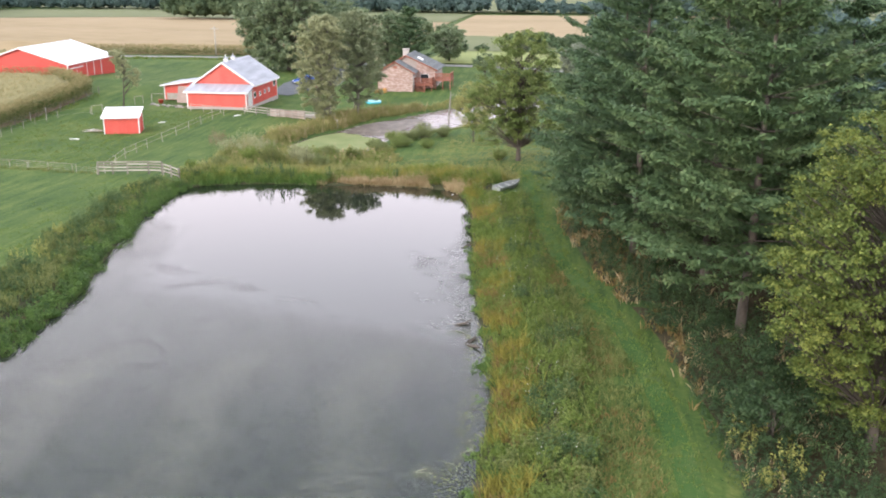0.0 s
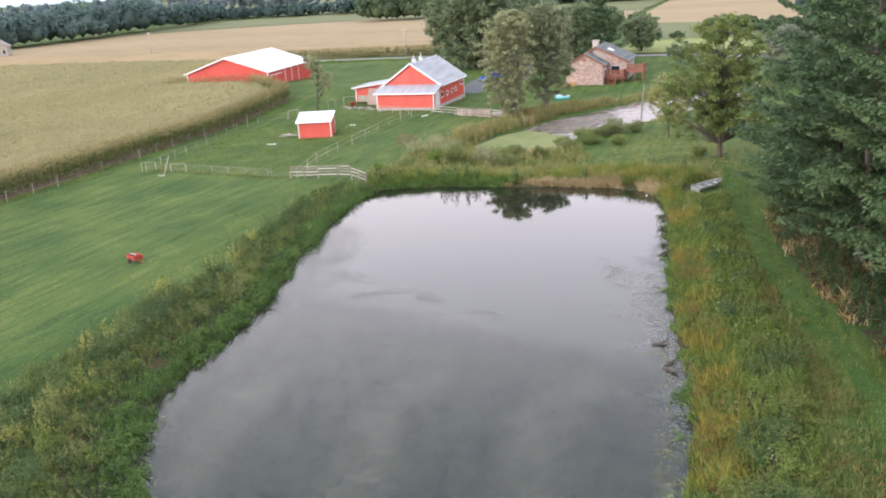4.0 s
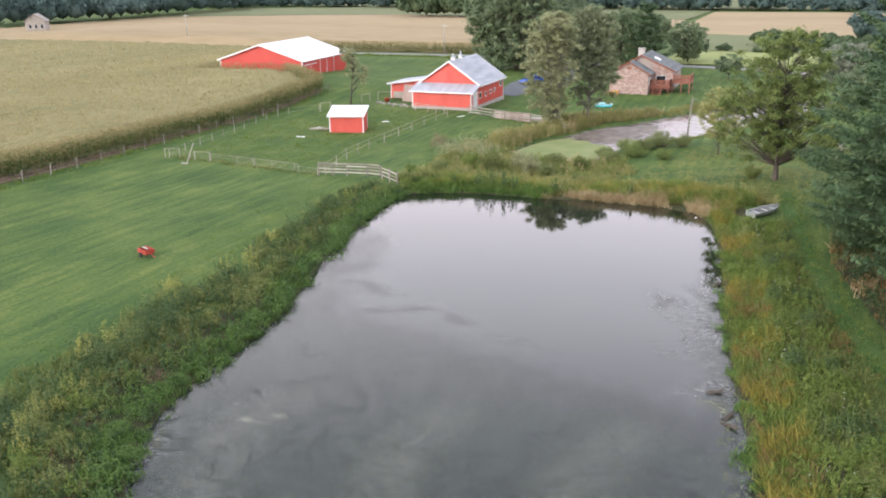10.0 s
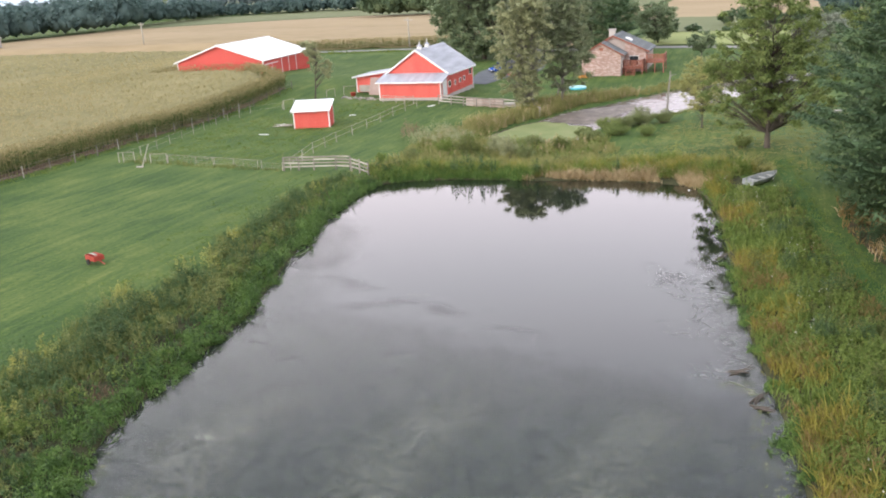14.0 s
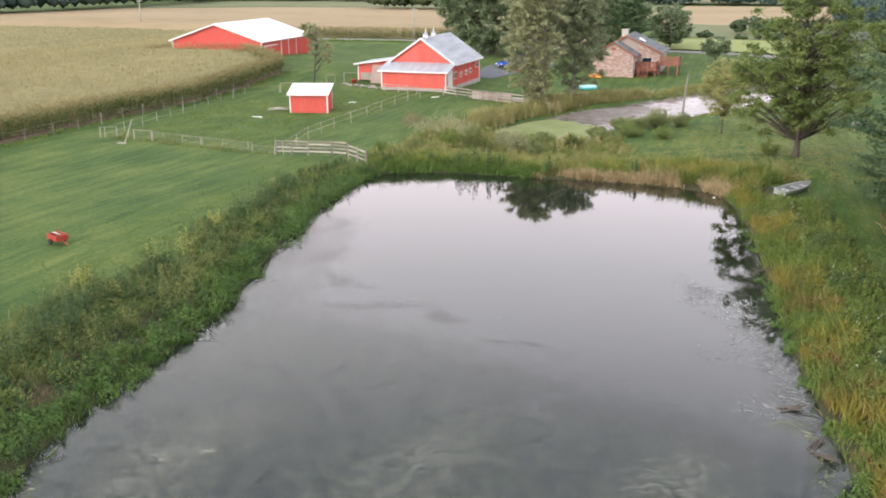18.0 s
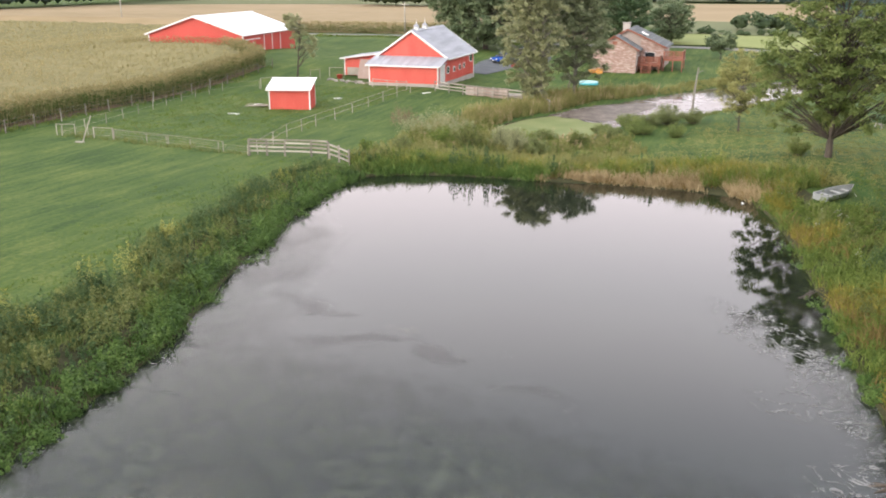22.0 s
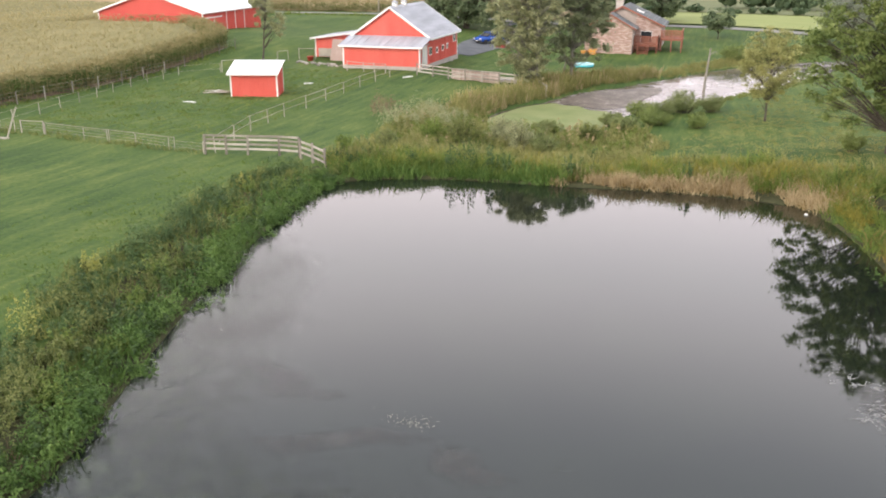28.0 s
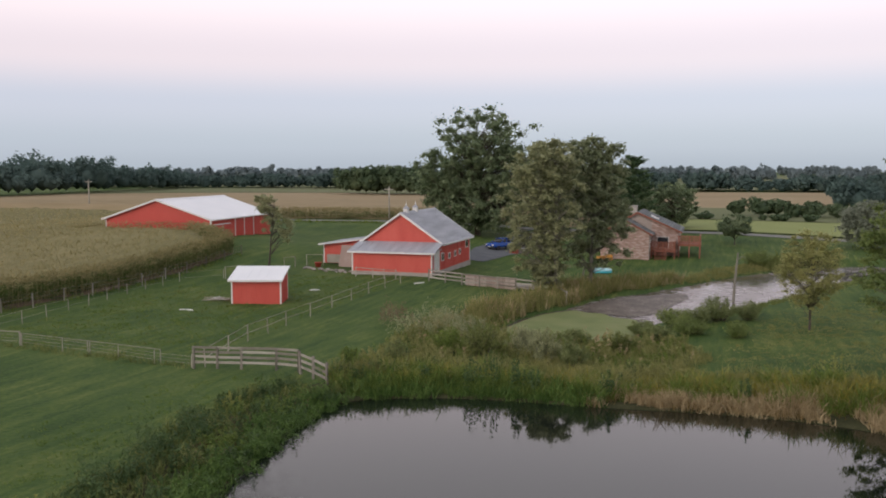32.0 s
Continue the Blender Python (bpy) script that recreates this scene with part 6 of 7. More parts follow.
# ---- corn and far fields ----
def slab(name, poly, h, top_mat, label, step, rough=0.12, seed=1):
    """A standing crop: a bumpy top at crop height, with closed sides."""
    rng = np.random.default_rng(seed)
    poly = np.array(poly, float)
    lo, hi = poly.min(0), poly.max(0)
    xs, ys = np.arange(lo[0], hi[0] + step, step), np.arange(lo[1], hi[1] + step, step)
    gx_, gy_ = np.meshgrid(xs, ys)
    ok = inside_dist(gx_ + step / 2, gy_ + step / 2, poly)[:-1, :-1] > 0
    zz = land(gx_.ravel(), gy_.ravel()).reshape(gx_.shape) + h + rng.normal(0, rough, gx_.shape)
    pad = np.pad(ok, 1)
    corner = pad[:-1, :-1] & pad[1:, :-1] & pad[:-1, 1:] & pad[1:, 1:]
    zz = np.where(corner, zz, zz - h + 0.02)
    ii = np.arange(gx_.size).reshape(gx_.shape)
    q = np.stack([ii[:-1, :-1], ii[:-1, 1:], ii[1:, 1:], ii[1:, :-1]], -1)[ok]
    ob = part(name, quick(name, np.stack([gx_, gy_, zz], -1).reshape(-1, 3), q), top_mat, smooth=True)
    return tagged(ob, label, "field", kind="structure")


CORN = [(-17.9, -20), (-17.9, 102.2), (-22, 106.0), (-28, 109.5), (-43, 108.5), (-44, 134), (-62, 156), (-170, 156), (-170, -20)]
slab("corn_field", CORN, 1.75, "corn_canopy", "ripening golden corn crop behind the pasture fence", 1.0)


def corn(name, p, rng, h, label, leaves=9):
    n = len(p)
    z = land(p[:, 0], p[:, 1])
    hh = h * rng.uniform(0.85, 1.12, n)
    stem_root = np.stack([p[:, 0], p[:, 1], z], 1)
    up = np.stack([rng.normal(0, 0.05, n), rng.normal(0, 0.05, n), np.ones(n)], 1)
    w = np.repeat(np.arange(n), leaves)
    t = rng.uniform(0.1, 0.95, len(w))
    a = rng.uniform(0, 6.28, len(w))
    root = stem_root[w] + np.stack([0 * t, 0 * t, t * hh[w]], 1)
    d = np.stack([np.cos(a), np.sin(a), rng.uniform(0.5, 1.3, len(w))], 1)
    low = t < rng.uniform(0.5, 0.85, len(t))
    v1, f1 = blade_arrays(root[low], d[low], rng.uniform(0.45, 0.8, low.sum()), 0.075, rng, 0.6)
    v4, f4 = blade_arrays(root[~low], d[~low], rng.uniform(0.45, 0.8, (~low).sum()), 0.075, rng, 0.6)
    ob = part(name, quick(name, v1, f1), "corn_leaf")
    tagged(ob, label, "corn", kind="stuff")
    v2, f2 = blade_arrays(np.repeat(stem_root, 2, 0), np.repeat(up, 2, 0), np.repeat(hh, 2) * 1.0, 0.05, rng, 0.0)
    k = 5
    a = rng.uniform(0, 6.28, n * k)
    v3, f3 = blade_arrays(np.repeat(stem_root + np.stack([0 * hh, 0 * hh, hh * 0.96], 1), k, 0), np.stack([np.cos(a) * 0.45, np.sin(a) * 0.45, np.ones(n * k)], 1), rng.uniform(0.2, 0.4, n * k), 0.05, rng, 0.2)
    ob = part("corn_tassels", quick("corn_tassels", np.concatenate([v2, v3, v4]), np.concatenate([f2, f3 + len(v2), f4 + len(v2) + len(v3)])), "corn_top")
    tagged(ob, "tan stalks and tassels of standing corn", "corn", kind="stuff")


rng = np.random.default_rng(77)
rows_x, rows_y = np.meshgrid(np.arange(-16.4, -18.2, -0.76), np.arange(18, 104, 0.27))
edge_p = np.stack([rows_x.ravel(), rows_y.ravel()], 1) + rng.normal(0, 0.07, (rows_x.size, 2))
more = np.stack([np.linspace(-16.6, -26, 50), np.linspace(104.2, 111.7, 50)], 1)
more = np.concatenate([more + (0, 0.0), more + (-0.5, -0.4), more + (-1.0, -0.9)])
west = np.stack([np.linspace(-26, -43, 60), np.linspace(111.6, 110.6, 60)], 1)
corn("corn_edge", np.concatenate([edge_p, more, west]), rng, 2.15, "green lower leaves of the corn rows at the field edge")
rng = np.random.default_rng(78)
for x_hi, x_lo, gap, along in ((-18.0, -62, 0.76, 0.5), (-62, -120, 1.5, 1.1)):
    cx, cy = np.meshgrid(np.arange(x_hi, x_lo, -gap), np.arange(16, 152, along))
    tops = np.stack([cx.ravel() + rng.normal(0, 0.08, cx.size), cy.ravel() + rng.normal(0, 0.16, cx.size)], 1)
    tops = tops[inside_dist(tops[:, 0], tops[:, 1], np.array(CORN)) > -0.3]
    zt = land(tops[:, 0], tops[:, 1]) + 1.5 + rng.normal(0, 0.10, len(tops))
    k = 4
    a = rng.uniform(0, 6.28, len(tops) * k)
    ob = part("corn_tops", quick("corn_tops", *needle_arrays(np.repeat(np.stack([tops[:, 0], tops[:, 1], zt], 1), k, 0), np.stack([np.cos(a) * 0.5, np.sin(a) * 0.9, np.ones(len(a))], 1), rng.uniform(0.4, 0.8, len(a)), np.full(len(a), 0.07 * (1 + (gap > 1))), rng)), "corn_top")
    tagged(ob, "tan tassels and upper leaves of ripening corn", "corn", kind="stuff")
slab("far_corn", [(-150, 168), (-24, 168), (14, 170), (12, 230), (-150, 240)], 1.9, "field_tan", "tall tan crop across the road", 4.0)
fx = np.linspace(-60, 12, 900)
corn("far_corn_edge", np.stack([fx, 167.6 + rng.normal(0, 0.4, 900)], 1), rng, 2.0, "green edge of the crop across the road", 7)


# ---- woods in the distance ----
def woods(name, line, depth, gap, h, size, seed, label, mat="wood_far", leaves=300, wide=0.44):
    """A belt of trees: lumpy leafy masses with a loose skin of leaf clumps."""
    rng = np.random.default_rng(seed)
    line = np.array(line, float)
    seg = np.hypot(*np.diff(line, axis=0).T)
    n = int(seg.sum() / gap)
    s = rng.uniform(0, seg.sum(), n)
    cum = np.concatenate([[0], np.cumsum(seg)])
    p = np.stack([np.interp(s, cum, line[:, 0]), np.interp(s, cum, line[:, 1])], 1) + rng.uniform(-0.5, 0.5, (n, 2)) * depth
    z = land(p[:, 0], p[:, 1])
    hh = h * rng.uniform(0.78, 1.1, n) * (0.86 + 0.16 * np.sin(s / (h * 2.3) + seed) + 0.10 * np.sin(s / (h * 0.9) + 2 * seed))
    ball = bmesh.new()
    bmesh.ops.create_icosphere(ball, subdivisions=1, radius=1.0)
    bv = np.array([v.co[:] for v in ball.verts])
    bf = np.array([[v.index for v in f.verts] for f in ball.faces])
    ball.free()
    mid = np.stack([p[:, 0], p[:, 1], z + hh * 0.5], 1)
    ext = np.stack([hh * wide * rng.uniform(0.8, 1.2, n), hh * wide * rng.uniform(0.8, 1.2, n), hh * 0.5], 1)
    k = 12
    o = rng.normal(size=(n, k, 3))
    o *= rng.uniform(0.35, 0.72, (n, k, 1)) / np.linalg.norm(o, axis=2, keepdims=True)
    o[:, :, 2] = o[:, :, 2] * 0.85 + 0.08
    core = (mid[:, None] + bv[None] * ext[:, None] * rng.uniform(0.42, 0.60, (n, len(bv), 1)) - np.array([0, 0, 0.12]) * hh[:, None, None]).reshape(-1, 3)
    cf = (bf[None] + np.arange(n)[:, None, None] * len(bv)).reshape(-1, 3)
    w = np.repeat(np.arange(n), leaves)
    d = rng.normal(size=(len(w), 3))
    d[:, 2] = d[:, 2] * 0.8 + 0.3
    d /= np.linalg.norm(d, axis=1, keepdims=True)
    c = mid[w] + (o[w, rng.integers(0, k, len(w))] + d * rng.uniform(0.16, 0.36, (len(w), 1))) * ext[w]
    lv, lf = sliver_arrays(c, d + np.array([[0, 0, 0.3]]) + rng.normal(size=(len(w), 3)) * 0.4, rng.uniform(0.5, 1.3, len(w)) * size * 0.68, rng, 1.4)
    ob = part(name, quick(name, np.concatenate([core, lv]), np.concatenate([cf, lf + len(core)])), mat)
    return tagged(ob, label, "woods", kind="stuff")


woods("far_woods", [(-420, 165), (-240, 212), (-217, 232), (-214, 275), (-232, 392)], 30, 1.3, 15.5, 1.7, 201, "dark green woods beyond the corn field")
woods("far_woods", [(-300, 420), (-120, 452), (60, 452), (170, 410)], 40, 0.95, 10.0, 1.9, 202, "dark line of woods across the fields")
woods("far_woods", [(-104, 338), (-76, 344)], 12, 0.7, 14, 1.8, 203, "dark clump of trees in the field", "hedge")
woods("hedgerow", [(38, 222), (62, 216), (95, 214), (140, 205)], 8, 1.6, 5.5, 1.0, 204, "dark hedgerow behind the hay field", "hedge", wide=0.6, leaves=420)
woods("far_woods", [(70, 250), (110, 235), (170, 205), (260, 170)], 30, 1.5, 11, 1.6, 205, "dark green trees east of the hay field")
woods("far_woods", [(-700, 300), (-420, 700), (0, 860), (420, 800), (800, 500)], 80, 3.5, 15, 4.0, 206, "woods on the horizon, haze painted pale blue-green", "wood_haze", leaves=170)
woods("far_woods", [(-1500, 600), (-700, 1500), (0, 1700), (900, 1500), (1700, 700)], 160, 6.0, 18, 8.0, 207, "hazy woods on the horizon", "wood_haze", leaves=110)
woods("hedgerow", [(24, 200), (60, 200), (140, 196)], 3, 2.5, 2.0, 0.6, 208, "low hedge along the hay field", "hedge", wide=0.9)
woods("far_woods", [(80, 60), (90, 20), (84, -30), (50, -60), (0, -70), (-60, -60)], 16, 1.6, 15, 1.6, 209, "trees behind the pond")


# ---- floating weed and the far pond's cover ----
def blot(cx, cy, rx, ry, seed, turn=0.0, n=40, rough=0.35):
    r = np.random.default_rng(seed)
    a = np.linspace(0, 6.28319, n, endpoint=False)
    q = 1 + sum(rough / k * np.sin(k * a + r.uniform(0, 6.28)) for k in (2, 3, 5, 8, 11))
    x, y = rx * q * np.cos(a), ry * q * np.sin(a)
    return np.stack([cx + x * math.cos(turn) - y * math.sin(turn), cy + x * math.sin(turn) + y * math.cos(turn)], 1)


make_mat("scum", ((0.20, 0.19, 0.14), (0.36, 0.34, 0.27), (0.50, 0.47, 0.40)), 2.5, 12, 0.8, 0.4)
make_mat("film", ((0.17, 0.17, 0.15), (0.24, 0.24, 0.21), (0.31, 0.305, 0.27)), 1.5, 9, 0.55, 0.3)
drape("duckweed", smooth_poly([(20.8, 79), (22.3, 86.6), (23.6, 88.6), (25.0, 90.3), (25.9, 88.9), (27.4, 89.2), (28.2, 87.2), (30.2, 87.0), (30.6, 85.2), (31.0, 83), (30.4, 76.6), (25, 76.1), (21.6, 77.2)]), "duckweed", "pale green duckweed covering the shallow end", "duckweed", flat=LEVEL_B + 0.015)
drape("algae_mat", smooth_poly([(24.9, 90.4), (26.0, 95), (27.4, 97.8), (30.5, 100.8), (33.2, 103.6), (34.2, 100.2), (32.6, 95), (32.0, 90.5), (29.8, 87.6), (27.0, 89.0)]), "algae_mud", "brown algae and mud crust on the far pond", "algae", flat=LEVEL_B + 0.022)


def flecks(name, spots, label, mat, size, seed, spread, per, level=0.012):
    """Small floating scraps gathered round some spots, as one mass."""
    rng = np.random.default_rng(seed)
    c = []
    for (x, y, sx, sy) in spots:
        n = int(per * sx * sy) + 6
        c.append(np.stack([x + rng.normal(size=n) * sx * spread, y + rng.normal(size=n) * sy * spread, np.full(n, level)], 1))
    c = np.concatenate(c)
    c = c[inside_dist(c[:, 0], c[:, 1], POND) > 0.15]
    c[:, 2] += rng.uniform(0, 0.01, len(c))
    nrm = np.tile([[0.0, 0.0, 1.0]], (len(c), 1)) + rng.normal(size=(len(c), 3)) * 0.05
    ob = part(name, quick(name, *leaf_arrays(c, nrm, rng.uniform(0.4, 1.5, len(c)) * size, rng, 2.2, 0.03)), mat)
    return tagged(ob, label, "pond weed", kind="stuff")


flecks("floating_scum", ((31.4, 31.1, 0.8, 0.4), (29.0, 15.8, 0.8, 0.3), (30.0, 16.6, 0.5, 0.2), (29.4, 8.4, 1.0, 0.4)), "pale tan clots of floating scum", "scum", 0.02, 301, 0.45, 300)
flecks("floating_flecks", ((40.5, 17.0, 5.0, 3.0), (42.0, 15.0, 5.0, 3.0)), "scattered pale flecks of weed on the pond", "scum", 0.022, 303, 0.5, 4)
flecks("edge_scum", ((48.4, 15.5, 0.6, 2.4), (48.2, 9.8, 0.7, 1.5), (47.8, 22.0, 0.4, 1.8)), "greyish green scum along the pond edge", "duckweed", 0.04, 304, 0.5, 120)


tagged(part("float", lathe([(0.02, -0.04), (0.07, -0.02), (0.09, 0.02), (0.06, 0.05), (0.02, 0.06)], 12), "white_trim", at=pose(43.2, 55.0, 0.02), smooth=True), "small white float on the pond", "float")


# ---- fences ----
def post_bm(h, w):
    bm = box(-w / 2, w / 2, -w / 2, w / 2, -0.35, h)
    for v in bm.verts:
        if v.co.z > 0:
            v.co.x *= 0.92
            v.co.y *= 0.92
    return bm


def fence(name, line, h, rails, material, label, post_w=0.12, rail_w=0.03, rail_h=0.13, gap=2.4, rail_mat=None, post_mat=None, seed=0):
    """Posts along a line with level boards or wires between them."""
    rnd = random.Random(seed)
    th = thing(name, pose(0, 0, 0), label, "fence")
    line = [Vector((*p, 0)) for p in line]
    spots = []
    for a, b in zip(line, line[1:]):
        n = max(1, round((b - a).length / gap))
        spots += [a.lerp(b, i / n) for i in range(n)]
    spots.append(line[-1])
    me = None
    placed = []
    for s in spots:
        z = height(s.x, s.y)
        hh = h * rnd.uniform(0.95, 1.06)
        ob = part("post", post_bm(hh, post_w) if me is None else me, post_mat or material, th, at=pose(s.x, s.y, z, rnd.uniform(-2, 2), rnd.uniform(-2, 2), rnd.uniform(-10, 10)))
        me = ob.data
        placed.append(Vector((s.x, s.y, z)))
    for a, b in zip(placed, placed[1:]):
        for r in rails:
            j = lambda: Vector((0, 0, rnd.uniform(-0.025, 0.025)))
            part("rail", bar(a + Vector((0, 0, h * r)) + j(), b + Vector((0, 0, h * r)) + j(), rail_w, rail_h), rail_mat or material, th)
    return th


fence("rail_fence", [(8.6, 58.1), (11.4, 58.4), (13.5, 58.5), (15.0, 58.2)], 1.3, (0.3, 0.53, 0.74, 0.94), "weathered_wood", "weathered board fence with four rails by the pond", gap=1.6, seed=1, post_mat="dark_wood")
fence("rail_fence", [(15.2, 58.0), (17.7, 55.9)], 1.15, (0.35, 0.62, 0.9), "weathered_wood", "weathered board fence running down to the water", gap=1.8, seed=2)
fence("wire_fence", [(-13.6, 28), (-14.2, 45), (-14.6, 58.6), (-15.2, 72), (-15.4, 86), (-15.5, 97), (-15.4, 104)], 1.15, (0.4, 0.68, 0.95), "weathered_wood", "thin grey post and wire fence along the corn field", 0.07, 0.012, 0.014, gap=3.4, seed=3)
fence("wire_fence", [(-9.6, 59.5), (-4.6, 59.6), (-1.2, 59.2), (3, 58.9), (8.4, 58.2)], 0.8, (0.3, 0.55, 0.8), "pale_wood", "thin pale wire fence across the pasture", 0.04, 0.012, 0.012, 2.6, seed=4)
fence("top_rail_fence", [(-4.6, 59.55), (6.0, 58.72)], 0.8, (0.98,), "pale_wood", "pale single rail fence across the pasture", 0.04, 0.03, 0.03, 5.3, seed=5)
fence("wire_fence", [(-9.4, 59.2), (-10.6, 66), (-11.8, 72), (-13.0, 78), (-13.6, 84), (-13.4, 89), (-10.6, 92.4)], 0.95, (0.4, 0.95), "pale_wood", "pale post and wire fence along the pasture", 0.05, 0.012, 0.015, 3.2, seed=7)
fence("wire_fence", [(9.0, 58.6), (7.4, 66), (7.0, 72), (6.9, 80), (6.8, 88), (7.4, 94.5)], 1.1, (0.95, 0.5), "pale_wood", "pale post and tape fence through the pasture", 0.06, 0.012, 0.04, 4.0, seed=8)
fence("rail_fence", [(9.4, 97.2), (13.2, 95.8)], 1.15, (0.3, 0.6, 0.92), "weathered_wood", "grey rail fence beside the barn", gap=1.9, seed=9)
fence("rail_fence", [(18.6, 95.0), (21.9, 94.2), (23.8, 92.0)], 1.15, (0.3, 0.6, 0.92), "weathered_wood", "grey rail fence running to the far pond", gap=2.0, seed=10)
fence("rail_fence", [(13.2, 95.75), (18.6, 94.95)], 1.15, (0.3, 0.6, 0.92), "weathered_wood", "grey rail fence before the plank wall", gap=1.8, seed=12)
fence("barn_yard_fence", [(1.2, 98.2), (3.4, 97.4), (6.0, 97.0)], 1.0, (0.5, 0.92), "weathered_wood", "broken rails before the barn", 0.08, 0.04, 0.06, 1.6, seed=11)


def plank_wall():
    z = height(16, 96.5)
    th = thing("plank_wall", pose(0, 0, z), "low pale plank windbreak beside the barn fence", "fence")
    a, b = Vector((13.4, 96.2, 0)), Vector((18.6, 95.4, 0))
    for i in range(22):
        p, q = a.lerp(b, i / 22), a.lerp(b, (i + 0.93) / 22)
        part("plank", hexa_mesh([(p.x, p.y, -0.2), (q.x, q.y, -0.2), (q.x, q.y + 0.04, -0.2), (p.x, p.y + 0.04, -0.2), (p.x, p.y, 0.95), (q.x, q.y, 0.95), (q.x, q.y + 0.04, 0.95), (p.x, p.y + 0.04, 0.95)]), "pink_plank", th)
    part("cap", bar(a + Vector((0, 0, 0.98)), b + Vector((0, 0, 0.98)), 0.12, 0.05), "pink_plank", th)


plank_wall()
slabs = box(13.2, 20.4, 96.4, 98.4, 0, 0.25, bevel=0.03)
tagged(part("concrete_slab", slabs, "concrete", at=pose(0, 0, height(16, 97.4) - 0.1)), "low pale concrete slab behind the plank fence", "slab")


def hurdle(x, y, w, h, turn, label, mat="pale_wood"):
    th = thing("gate_frame", pose(x, y, height(x, y), 0, 0, turn), label, "gate", "pasture gates")
    for s in (0, w):
        part("post", box(s - 0.032, s + 0.032, -0.032, 0.032, -0.3, h), mat, th)
    part("top_bar", box(0.05, w - 0.05, -0.022, 0.022, h - 0.06, h - 0.01), mat, th)
    return th


hurdle(-10.4, 92.4, 1.7, 1.2, 65, "pale pipe frame in the pasture fence")
hurdle(-8.4, 101.0, 1.6, 1.2, 70, "pale pipe frame near the barn")
hurdle(-7.4, 104.4, 1.9, 1.2, 10, "pale pipe frame near the barn")
hurdle(-9.9, 59.2, 1.5, 1.0, 18, "pale pole frame in the pasture corner", "pale_wood")
hurdle(-6.4, 59.4, 1.7, 0.9, 6, "pale pole frame in the pasture corner", "pale_wood")
z = height(-5.9, 58.0)
pole = thing("leaning_pole", pose(-5.9, 57.9, z), "pale pole leaning across the corner gate", "pole")
part("shaft", bar((-0.35, 0, 0.0), (0.35, 0.4, 2.0), 0.09), "pale_wood", pole)
part("foot_board", box(-0.75, -0.05, -0.5, -0.1, -0.05, 0.05, bevel=0.02), "pale_wood", pole)
for i, (x, y) in enumerate(((-3.7, 75.7), (1.2, 88.6), (9.1, 95.2), (-4.9, 82.0))):
    b = blot(0, 0, 0.55, 0.22, 400 + i, n=14)
    tagged(part("feed_scrap", prism([tuple(p) for p in b], 2, -0.05, 0.06), "white_trim", at=pose(x, y, height(x, y), 0, 0, 30 * i)), "pale scrap lying in the pasture grass", "debris")


# ---- loose things ----
def wheel(r, w, parent, at, rim="chrome"):
    wh = part("wheel", lathe([(r * 0.7, -w / 2), (r * 0.96, -w / 2), (r, -w * 0.3), (r, w * 0.3), (r * 0.96, w / 2), (r * 0.7, w / 2)], 18), "black_rubber", parent, at=at)
    part("rim", lathe([(r * 0.2, -w * 0.42), (r * 0.66, -w * 0.4), (r * 0.69, 0), (r * 0.66, w * 0.4), (r * 0.2, w * 0.42)], 14), rim, wh)
    return wh


def car(x, y, turn, paint, label, wagon):
    th = thing("car", pose(x, y, height(x, y) + 0.06, 0, 0, turn), label, "car", "parked cars")
    hw = 0.86
    side = [(-2.15, 0.32), (2.1, 0.32), (2.2, 0.55), (2.12, 0.82), (1.2, 0.95), (-2.1, 0.98), (-2.22, 0.6)]
    bm = prism(side, 1, -hw, hw)
    bmesh.ops.bevel(bm, geom=bm.edges[:], offset=0.07, segments=2, affect="EDGES", clamp_overlap=True)
    part("body", bm, paint, th, smooth=True)
    top = [(-2.05 if wagon else -1.55, 0.94), (1.15, 0.94), (0.45, 1.45), (-1.7 if wagon else -0.85, 1.48)]
    bm = prism(top, 1, -hw + 0.08, hw - 0.08)
    for v in bm.verts:
        if v.co.z > 1.2:
            v.co.y *= 0.82
    bmesh.ops.bevel(bm, geom=bm.edges[:], offset=0.05, segments=2, affect="EDGES", clamp_overlap=True)
    part("cabin", bm, "dark_glass", th, smooth=True)
    part("roof", box(-1.6 if wagon else -0.85, 0.42, -0.66, 0.66, 1.46, 1.5, bevel=0.015), paint, th)
    for px in (1.35, -1.35):
        for s in (-1, 1):
            wheel(0.32, 0.2, th, pose(px, s * 0.78, 0.27, 90, 0, 0))
    for s in (-1, 1):
        part("headlight", box(2.08, 2.2, s * 0.62 - 0.16, s * 0.62 + 0.16, 0.62, 0.76, bevel=0.02), "lamp_glass", th)
        part("tail_light", box(-2.24, -2.16, s * 0.66 - 0.12, s * 0.66 + 0.12, 0.66, 0.86, bevel=0.02), "red_plastic", th)
        part("mirror", box(0.75, 0.92, s * 0.98 - 0.08, s * 0.98 + 0.08, 0.95, 1.08, bevel=0.02), paint, th)
        for p in (-1.2, -0.2, 0.5):
            part("pillar", bar((p, s * 0.785, 0.95), (p - 0.1, s * 0.66, 1.47), 0.06), paint, th)
    part("bumper", box(2.12, 2.24, -0.78, 0.78, 0.34, 0.5, bevel=0.02), "dark_paint", th)
    part("plate", box(2.24, 2.25, -0.2, 0.2, 0.42, 0.52), "lamp_glass", th)
    return th


car(8.8, 130.2, 236, "blue_paint", "bright blue car parked on the driveway", False)
car(11.0, 135.2, 236, "dark_paint", "dark grey estate car parked behind the blue car", True)


